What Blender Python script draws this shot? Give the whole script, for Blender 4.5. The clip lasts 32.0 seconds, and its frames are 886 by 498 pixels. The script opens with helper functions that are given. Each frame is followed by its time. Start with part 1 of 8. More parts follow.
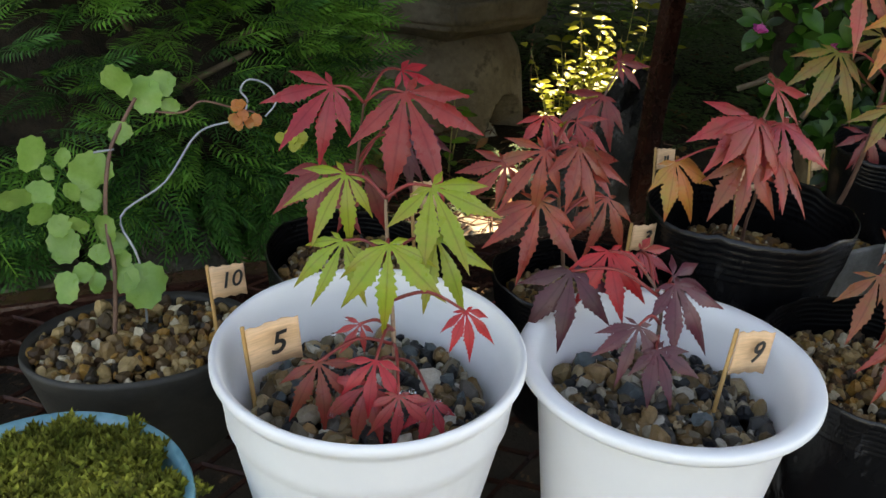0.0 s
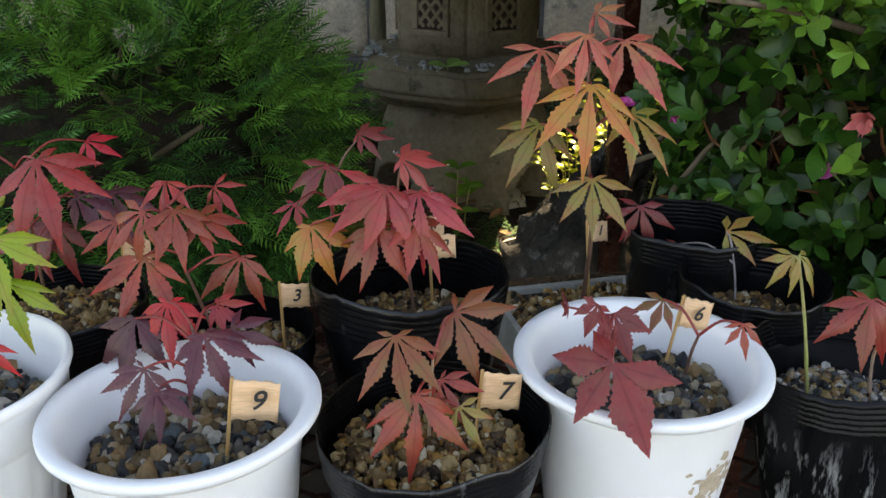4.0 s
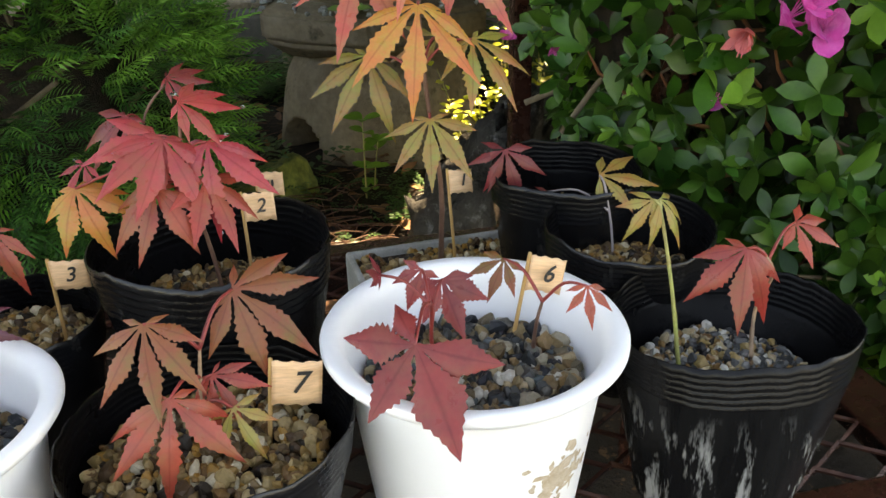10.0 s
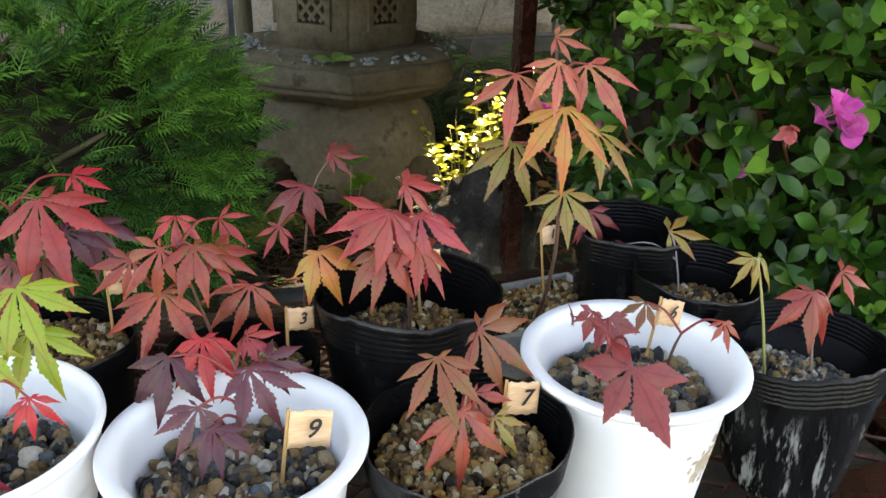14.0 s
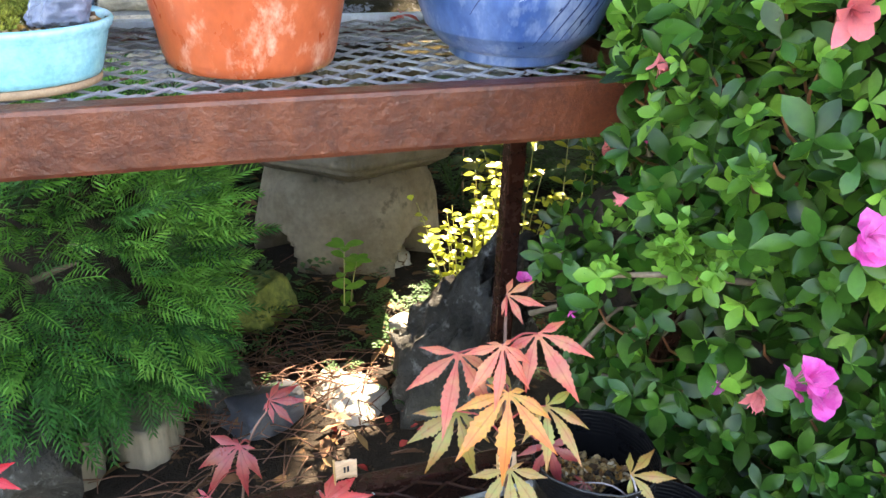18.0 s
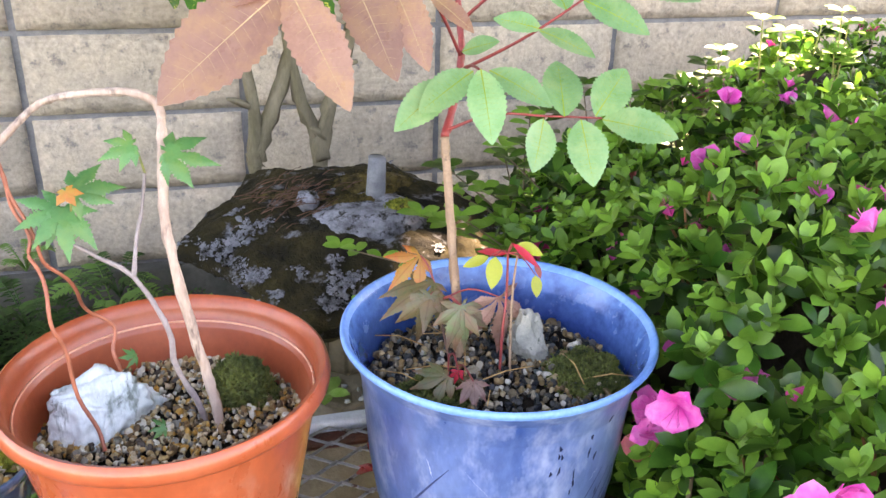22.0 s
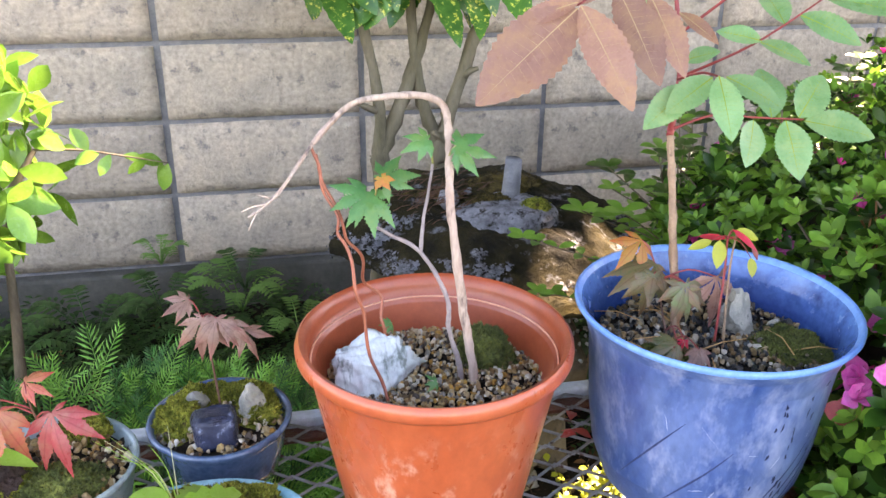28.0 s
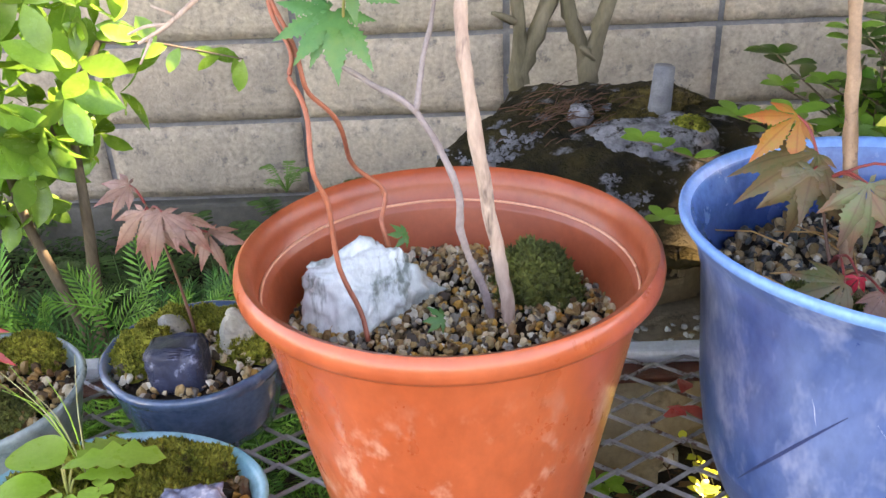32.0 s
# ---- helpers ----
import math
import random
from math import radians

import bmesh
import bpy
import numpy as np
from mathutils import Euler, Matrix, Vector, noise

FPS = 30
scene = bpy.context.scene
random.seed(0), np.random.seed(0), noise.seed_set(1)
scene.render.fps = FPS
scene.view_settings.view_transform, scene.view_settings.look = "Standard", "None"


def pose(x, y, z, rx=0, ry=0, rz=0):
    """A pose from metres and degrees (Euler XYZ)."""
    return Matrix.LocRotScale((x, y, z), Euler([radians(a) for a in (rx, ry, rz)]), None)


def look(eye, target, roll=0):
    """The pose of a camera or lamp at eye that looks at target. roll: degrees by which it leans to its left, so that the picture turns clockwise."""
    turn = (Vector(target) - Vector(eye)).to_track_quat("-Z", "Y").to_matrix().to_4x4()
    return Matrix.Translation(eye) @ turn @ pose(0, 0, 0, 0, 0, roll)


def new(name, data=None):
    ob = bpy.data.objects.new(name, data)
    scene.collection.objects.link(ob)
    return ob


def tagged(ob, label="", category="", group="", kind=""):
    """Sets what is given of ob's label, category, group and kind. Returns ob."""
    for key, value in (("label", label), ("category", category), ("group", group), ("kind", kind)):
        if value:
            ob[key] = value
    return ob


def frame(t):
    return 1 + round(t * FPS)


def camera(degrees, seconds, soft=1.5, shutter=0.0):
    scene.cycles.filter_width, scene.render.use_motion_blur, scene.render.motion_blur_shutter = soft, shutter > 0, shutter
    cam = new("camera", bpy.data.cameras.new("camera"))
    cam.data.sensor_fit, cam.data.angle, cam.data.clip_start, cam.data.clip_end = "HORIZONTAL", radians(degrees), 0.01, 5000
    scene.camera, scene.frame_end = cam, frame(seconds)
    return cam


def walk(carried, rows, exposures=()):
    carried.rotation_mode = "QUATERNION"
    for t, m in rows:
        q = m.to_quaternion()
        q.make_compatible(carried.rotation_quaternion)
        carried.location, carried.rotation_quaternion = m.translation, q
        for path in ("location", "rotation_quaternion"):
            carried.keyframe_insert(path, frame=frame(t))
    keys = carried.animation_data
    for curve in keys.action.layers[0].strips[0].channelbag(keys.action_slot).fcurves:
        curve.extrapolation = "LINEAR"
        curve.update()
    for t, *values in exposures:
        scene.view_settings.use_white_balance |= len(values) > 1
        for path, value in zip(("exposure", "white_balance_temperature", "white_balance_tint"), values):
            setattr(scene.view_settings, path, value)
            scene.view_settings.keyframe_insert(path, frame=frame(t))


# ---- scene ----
cam = camera(55.1, 32.0)
PATH = [
    (0, (0.015, -0.002, 0.595), (0.695, 1.635, -0.331), 3.5),
    (0.5, (0.047, -0.012, 0.595), (0.654, 1.649, -0.339), 3.2),
    (1, (0.098, -0.04, 0.602), (0.629, 1.669, -0.29), 2.2),
    (1.5, (0.136, -0.057, 0.603), (0.628, 1.672, -0.274), 1.4),
    (2, (0.167, -0.07, 0.604), (0.639, 1.662, -0.278), 1.1),
    (2.5, (0.204, -0.084, 0.604), (0.63, 1.663, -0.273), 0.6),
    (3, (0.246, -0.095, 0.606), (0.608, 1.667, -0.27), 0.1),
    (3.5, (0.267, -0.104, 0.612), (0.591, 1.694, -0.202), 0.4),
    (5.5, (0.377, -0.13, 0.603), (0.609, 1.702, -0.165), -1.9),
    (6, (0.396, -0.129, 0.597), (0.651, 1.688, -0.2), -2.2),
    (6.5, (0.412, -0.131, 0.595), (0.678, 1.68, -0.213), -2.6),
    (7, (0.429, -0.135, 0.587), (0.703, 1.674, -0.222), -2.8),
    (7.5, (0.447, -0.134, 0.58), (0.726, 1.667, -0.243), -3.2),
    (8, (0.461, -0.126, 0.57), (0.739, 1.664, -0.277), -3.3),
    (8.5, (0.465, -0.121, 0.562), (0.737, 1.665, -0.295), -3.1),
    (9, (0.444, -0.109, 0.556), (0.703, 1.675, -0.31), -3.2),
    (9.5, (0.395, -0.082, 0.568), (0.7, 1.688, -0.312), -1.5),
    (10, (0.374, -0.053, 0.579), (0.769, 1.699, -0.301), -1.3),
    (10.5, (0.342, -0.04, 0.591), (0.815, 1.683, -0.306), -0.1),
    (11, (0.322, -0.065, 0.615), (0.798, 1.677, -0.244), -0.4),
    (11.5, (0.301, -0.102, 0.634), (0.803, 1.654, -0.182), 0.1),
    (12, (0.29, -0.134, 0.648), (0.794, 1.634, -0.138), -0.2),
    (12.5, (0.266, -0.147, 0.657), (0.786, 1.62, -0.123), 0.0),
    (13, (0.244, -0.131, 0.652), (0.779, 1.622, -0.148), 0.5),
    (13.5, (0.218, -0.114, 0.647), (0.802, 1.612, -0.177), 1.3),
    (15.5, (0.154, -0.103, 0.643), (0.938, 1.546, -0.173), 1.9),
    (16, (0.147, -0.109, 0.644), (0.839, 1.586, -0.161), 1.4),
    (16.5, (0.162, -0.11, 0.65), (0.775, 1.623, -0.137), 0.7),
    (17, (0.193, -0.101, 0.663), (0.757, 1.657, -0.105), 0.4),
    (17.5, (0.243, -0.065, 0.703), (0.795, 1.668, -0.129), 0.8),
    (18, (0.281, -0.018, 0.806), (0.864, 1.679, -0.077), 2.2),
    (18.5, (0.303, 0.036, 0.909), (0.858, 1.699, -0.053), 2.2),
    (19, (0.284, 0.082, 0.996), (0.855, 1.724, 0.008), 1.5),
    (19.5, (0.241, 0.122, 1.05), (0.976, 1.742, 0.137), 2.1),
    (20, (0.291, 0.183, 1.069), (0.965, 1.832, 0.16), 2.7),
    (20.5, (0.35, 0.199, 1.091), (0.943, 1.878, 0.181), 2.8),
    (21, (0.383, 0.205, 1.102), (0.932, 1.912, 0.216), 2.1),
    (21.5, (0.399, 0.206, 1.113), (0.925, 1.939, 0.263), 1.7),
    (22, (0.398, 0.201, 1.124), (0.904, 1.954, 0.305), 1.6),
    (22.5, (0.395, 0.195, 1.139), (0.893, 1.968, 0.36), 1.7),
    (23, (0.388, 0.191, 1.151), (0.872, 1.984, 0.409), 1.6),
    (23.5, (0.38, 0.182, 1.165), (0.864, 1.993, 0.47), 1.9),
    (24, (0.376, 0.164, 1.179), (0.854, 1.996, 0.533), 1.6),
    (24.5, (0.367, 0.149, 1.188), (0.833, 1.997, 0.58), 1.6),
    (26.5, (0.329, 0.164, 1.165), (0.791, 1.961, 0.419), 1.0),
    (27, (0.298, 0.154, 1.156), (0.732, 1.945, 0.378), 0.9),
    (27.5, (0.263, 0.143, 1.15), (0.665, 1.933, 0.354), 0.7),
    (28, (0.236, 0.147, 1.141), (0.621, 1.936, 0.334), 0.7),
    (28.5, (0.209, 0.155, 1.136), (0.609, 1.938, 0.322), 1.0),
    (29, (0.19, 0.168, 1.123), (0.619, 1.931, 0.281), 1.1),
    (29.5, (0.215, 0.192, 1.106), (0.622, 1.939, 0.223), 0.3),
    (30, (0.268, 0.224, 1.078), (0.6, 1.972, 0.164), -0.0),
    (30.5, (0.323, 0.266, 1.045), (0.515, 2.027, 0.117), -0.9),
    (31, (0.347, 0.299, 1.02), (0.404, 2.067, 0.086), -1.5),
    (31.5, (0.36, 0.322, 1.008), (0.348, 2.102, 0.096), -2.1),
    (32, (0.362, 0.331, 1.003), (0.321, 2.118, 0.105), -2.5),
]
EXPOSURES = [(t, e, k, 15 if t < 18.2 else 20 if t < 19.6 else 27) for t, e, k in ((0.0, 2.35, 9800), (1.0, 2.40, 9400), (2.0, 2.28, 9500), (3.0, 2.40, 9100), (6.0, 3.0, 10200), (9.0, 3.30, 10900), (10.0, 3.10, 10800), (11.0, 3.0, 10400), (12.0, 3.1, 9800), (13.0, 3.22, 9700), (16.0, 3.2, 9900), (17.2, 3.3, 9200), (18.0, 4.1, 8200), (18.5, 4.06, 9000), (19.5, 3.87, 9200), (20.0, 3.97, 9200), (21.0, 3.93, 9500), (22.0, 3.92, 9300), (24.0, 3.93, 8300), (27.0, 4.10, 8300), (28.0, 3.70, 8700), (29.0, 3.68, 8900), (30.5, 3.60, 9300), (32.0, 3.66, 9600))]
walk(cam, [(t, look(eye, target, roll)) for t, eye, target, roll in PATH], EXPOSURES)

# ---- world, sun and exposure ----
SUN_AZ, SUN_EL = 50.0, 52.0            # degrees from +y towards +x, degrees up
world = bpy.data.worlds.new("sky")
scene.world = world
world.use_nodes = True
wn = world.node_tree
sky = wn.nodes.new("ShaderNodeTexSky")
sky.sky_type = "NISHITA"
sky.sun_disc = False
sky.sun_elevation, sky.sun_rotation = radians(SUN_EL), radians(SUN_AZ)
wn.links.new(sky.outputs[0], wn.nodes["Background"].inputs[0])
wn.nodes["Background"].inputs[1].default_value = 0.14
to_sun = Vector((math.sin(radians(SUN_AZ)) * math.cos(radians(SUN_EL)), math.cos(radians(SUN_AZ)) * math.cos(radians(SUN_EL)), math.sin(radians(SUN_EL))))
sun_data = bpy.data.lights.new("sun", "SUN")
sun_data.energy, sun_data.angle, sun_data.color = 4.5, radians(0.6), (1.0, 0.93, 0.80)
sun = new("sun", sun_data)
sun.matrix_world = look(to_sun * 20, (0, 0, 0))


# ---- tools ----
def make(name, verts, faces, mat, parent=None, label="", smooth=True, kind=""):
    """One mesh object from plain vertices and faces."""
    me = bpy.data.meshes.new(name)
    me.from_pydata([tuple(v) for v in verts], [], faces)
    if smooth:
        me.shade_smooth()
    me.materials.append(mat)
    ob = new(name, me)
    if parent is not None:
        ob.parent = parent
    return tagged(ob, label, "", "", kind)


def thing(name, label, category, at=(0, 0, 0), rz=0.0, group="", kind=""):
    ob = new(name)
    ob.empty_display_size = 0.02
    ob.matrix_world = pose(at[0], at[1], at[2], 0, 0, rz)
    return tagged(ob, label, category, group, kind)


class Soup:
    """Gathers pieces of geometry into one vertex and face list."""

    def __init__(self):
        self.v, self.f = [], []

    def add(self, verts, faces, m=None):
        n = len(self.v)
        self.v += [tuple(m @ Vector(p)) for p in verts] if m is not None else [tuple(p) for p in verts]
        self.f += [tuple(i + n for i in f) for f in faces]
        return self


def dense(profile):
    """Extra rings near the ends of long stretches, so that the shading stays even."""
    out = [profile[0]]
    for a, b in zip(profile, profile[1:]):
        ln = math.hypot(b[0] - a[0], b[1] - a[1])
        if ln > 0.014:
            steps = [0.002 / ln] + [k / 6 for k in range(1, 6)] + [1 - 0.002 / ln]
            out += [(a[0] + (b[0] - a[0]) * t, a[1] + (b[1] - a[1]) * t) for t in steps]
        out.append(b)
    return out


def lathe(profile, n=48, sx=1.0, sy=1.0, wave=None):
    """A turned body from (radius, z) pairs; wave(angle, radius, z) may push the radius."""
    verts, faces = [], []
    profile = dense(profile)
    for r, z in profile:
        for k in range(n):
            a = 2 * math.pi * k / n
            q = r + (wave(a, r, z) if wave else 0.0)
            verts.append((q * math.cos(a) * sx, q * math.sin(a) * sy, z))
    for i in range(len(profile) - 1):
        for k in range(n):
            faces.append((i * n + k, i * n + (k + 1) % n, (i + 1) * n + (k + 1) % n, (i + 1) * n + k))
    return verts, faces


def smooth_line(points, steps=4):
    """Catmull-Rom points through the given ones."""
    p = [Vector(q) for q in points]
    if len(p) < 3:
        return p
    out = []
    for i in range(len(p) - 1):
        a, b, c, d = p[max(i - 1, 0)], p[i], p[i + 1], p[min(i + 2, len(p) - 1)]
        for s in range(steps):
            t = s / steps
            out.append(0.5 * ((2 * b) + (c - a) * t + (2 * a - 5 * b + 4 * c - d) * t * t + (3 * b - a - 3 * c + d) * t ** 3))
    return out + [p[-1]]


def tube(points, r0, r1, n=6, bumps=0.0, caps=True):
    verts, faces = [], []
    m = len(points)
    up = Vector((0.13, 0.31, 0.94))
    for i, p in enumerate(points):
        p = Vector(p)
        d = Vector(points[min(i + 1, m - 1)]) - Vector(points[max(i - 1, 0)])
        d = d.normalized() if d.length > 1e-9 else Vector((0, 0, 1))
        x = d.cross(up)
        x = x.normalized() if x.length > 1e-3 else d.cross(Vector((1, 0, 0))).normalized()
        y = d.cross(x)
        r = r0 + (r1 - r0) * i / max(m - 1, 1)
        for k in range(n):
            a = 2 * math.pi * k / n
            q = r * (1 + bumps * (noise.noise(p * 160 + Vector((k, 0, 0))))) if bumps else r
            verts.append(p + (x * math.cos(a) + y * math.sin(a)) * q)
    for i in range(m - 1):
        for k in range(n):
            faces.append((i * n + k, i * n + (k + 1) % n, (i + 1) * n + (k + 1) % n, (i + 1) * n + k))
    if caps:
        faces.append(tuple(range(n))[::-1])
        faces.append(tuple((m - 1) * n + k for k in range(n)))
    return verts, faces


def slab(sx, sy, sz, b=0.002):
    """A box with bevelled edges, centred on its middle, as vertices and faces."""
    bm = bmesh.new()
    bmesh.ops.create_cube(bm, size=1.0)
    bmesh.ops.scale(bm, vec=(sx, sy, sz), verts=bm.verts)
    if b:
        bmesh.ops.bevel(bm, geom=bm.edges[:], offset=b, segments=2, affect="EDGES", profile=0.6)
    bm.verts.index_update()
    out = [v.co.copy() for v in bm.verts], [tuple(v.index for v in f.verts) for f in bm.faces]
    bm.free()
    return out


def ball(sub):
    bm = bmesh.new()
    bmesh.ops.create_icosphere(bm, subdivisions=sub, radius=1.0)
    bm.verts.index_update()
    out = [v.co.copy() for v in bm.verts], [tuple(v.index for v in f.verts) for f in bm.faces]
    bm.free()
    return out


BALL1, BALL2, BALL3, BALL4, BALL5 = ball(1), ball(2), ball(3), ball(4), ball(5)


def rock(sx, sy, sz, rough=0.25, freq=1.6, base=BALL3, flat=0.0, seed=0.0, crack=0.0):
    """A rough stone as vertices and faces: a ball pushed in and out by noise, with flat cuts."""
    verts = []
    off = Vector((seed * 7.3, seed * 3.1, seed * 5.7))
    cuts = [Vector((math.sin(seed + k * 2.4), math.cos(seed * 1.7 + k * 1.9), math.sin(k * 1.3 + seed * 2.2))).normalized() for k in range(5)]
    for p in base[0]:
        r = 1 + rough * noise.noise(p * freq + off) + 0.4 * rough * noise.noise(p * freq * 2.7 + off) + 0.15 * rough * noise.noise(p * freq * 7 + off)
        if crack:
            r -= crack * max(0, 0.25 - abs(noise.noise(p * 2.2 + off * 2)))
        q = p * r
        for c in cuts if flat else ():
            d = q.dot(c) - flat
            if d > 0:
                q = q - c * d * 0.85
        verts.append(Vector((q.x * sx, q.y * sy, q.z * sz)))
    return verts, base[1]


def boulder(sx, sy, sz, cuts=14, near=0.72, far=0.95, rough=0.10, base=BALL4, seed=0):
    """A broken, angular stone: a ball cut by many planes, with a rough skin."""
    rng = random.Random(seed)
    planes = [(Vector((rng.gauss(0, 1), rng.gauss(0, 1), rng.gauss(0, 1))).normalized(), rng.uniform(near, far)) for _ in range(cuts)]
    off = Vector((seed * 3.7, seed * 1.9, seed * 5.3))
    verts = []
    for p in base[0]:
        q = p * 1.12
        for n, d in planes:
            e = q.dot(n) - d
            if e > 0:
                q = q - n * e
        q = q * (1 + rough * noise.noise(p * 3.5 + off) + 0.5 * rough * noise.noise(p * 9 + off) + 0.3 * rough * noise.noise(p * 22 + off))
        verts.append(Vector((q.x * sx, q.y * sy, q.z * sz)))
    return verts, base[1]


def frame_of(y_axis, normal):
    """A turn whose y runs along y_axis and whose z is nearest to normal."""
    y = Vector(y_axis).normalized()
    x = y.cross(Vector(normal))
    x = x.normalized() if x.length > 1e-5 else y.orthogonal().normalized()
    z = x.cross(y)
    return Matrix(((x.x, y.x, z.x, 0), (x.y, y.y, z.y, 0), (x.z, y.z, z.z, 0), (0, 0, 0, 1)))


def blade(length, width, steps=5, tip=1.0, fold=0.15, droop=0.2, teeth=0.0, shape=0.45, taper=0.8):
    """A leaf blade along +y: two halves folded at the midrib, bent down towards its tip, with toothed edges if asked."""
    verts, faces = [], []
    n = steps * (2 if teeth else 1)
    for i in range(n + 1):
        t = i / n
        w = width * 0.5 * (math.sin(math.pi * min(1, t ** (math.log(0.5) / math.log(shape)))) ** taper if 0 < t < 1 else 0.0)
        if teeth and i % 2 == 0 and 0 < t < 1:
            w *= 1 - teeth
        y = length * t
        z = -droop * length * t * t
        yy = y - (teeth * length * 0.25 / n if teeth and i % 2 == 0 else 0)
        verts += [(-w, yy, z + fold * w), (0, y, z), (w, yy, z + fold * w)]
    for i in range(n):
        a = 3 * i
        faces += [(a, a + 1, a + 4, a + 3), (a + 1, a + 2, a + 5, a + 4)]
    return verts, faces


LOBE_RINGS = 24


def lobe(rng, length, width, teeth=9, depth=0.30, fold=0.25, droop=0.3):
    """One lobe of a maple leaf along +y: lance-shaped, with teeth that point forward, bent down towards its tip."""
    verts, faces = [], []
    marks = [0.0, 0.10]
    for k in range(teeth):
        t0 = 0.20 + 0.72 * k / teeth
        marks += [t0, t0 + 0.66 * 0.72 / teeth]
    marks = marks[: LOBE_RINGS - 4] + [0.93, 0.955, 0.978, 1.0]
    for i, t in enumerate(marks):
        if t < 0.56:
            w = 0.11 + 0.89 * math.sin(t / 0.56 * math.pi / 2) ** 2.1
        else:
            u = (t - 0.56) / 0.44
            w = (1 - u) ** 0.92 * (1 - 0.30 * u)
        if 2 <= i < LOBE_RINGS - 4:
            w *= (1 - depth * rng.uniform(0.5, 1.2)) if i % 2 == 0 else rng.uniform(0.98, 1.10)
        w *= width * 0.5
        y, z = length * t, -droop * length * t * t
        verts += [(-w, y - 0.10 * w, z - fold * w), (0, y, z), (w, y - 0.10 * w, z - fold * w)]
    for i in range(LOBE_RINGS - 1):
        a = 3 * i
        faces += [(a, a + 1, a + 4, a + 3), (a + 1, a + 2, a + 5, a + 4)]
    return verts, faces


def palmate(size, lobes=7, spread=118.0, slim=0.30, droop=0.35, fold=0.25, teeth=0.28, deep=0.09, curl=0.0, seed=0, plan=None):
    """A maple leaf: lobes from one point, the middle one along +y, all hanging down towards their tips."""
    rng = random.Random(seed)
    s = Soup()
    half = (lobes - 1) / 2
    if plan is None:
        plan = []
        for k in range(lobes):
            u = (k - half) / half
            far = 1 - (0.74 * abs(u) ** 1.75 if lobes > 5 else 0.50 * abs(u) ** 1.6)
            plan.append((spread * u * (1 - 0.06 * abs(u)) + rng.uniform(-5, 5), far * rng.uniform(0.92, 1.06)))
    for deg, far in plan:
        a, ln = -radians(deg), size * far
        off = abs(deg) / 120
        v, f = lobe(rng, ln, ln * slim * rng.uniform(0.9, 1.12) * (1 + 0.22 * off), 9, teeth * rng.uniform(0.8, 1.2), fold, droop * rng.uniform(0.6, 1.4) + 0.16 * off)
        side = curl * math.sin(a)
        bend = 0.14 * ln * rng.uniform(-1, 1)
        s.add([(x + bend * (y / ln) ** 2, y, z + side * y) for x, y, z in v], f, Matrix.Rotation(a, 4, "Z"))
    # the web that joins the lobes near the stalk
    ring = [(0, 0, 0.0)]
    for k, (deg, far) in enumerate(plan):
        ends = [(deg, far * 1.5, 0.0)]
        if k + 1 < len(plan):
            ends.append(((deg + plan[k + 1][0]) / 2, (far + plan[k + 1][1]) / 2, 0.0006))
        for d, q, low in ends:
            a, ln = -radians(d), size * q * deep
            ring.append((-math.sin(a) * ln, math.cos(a) * ln, -droop * 0.25 * ln - low))
    s.add(ring, [(0, i + 1, i) for i in range(1, len(ring) - 1)])
    return s.v, s.f


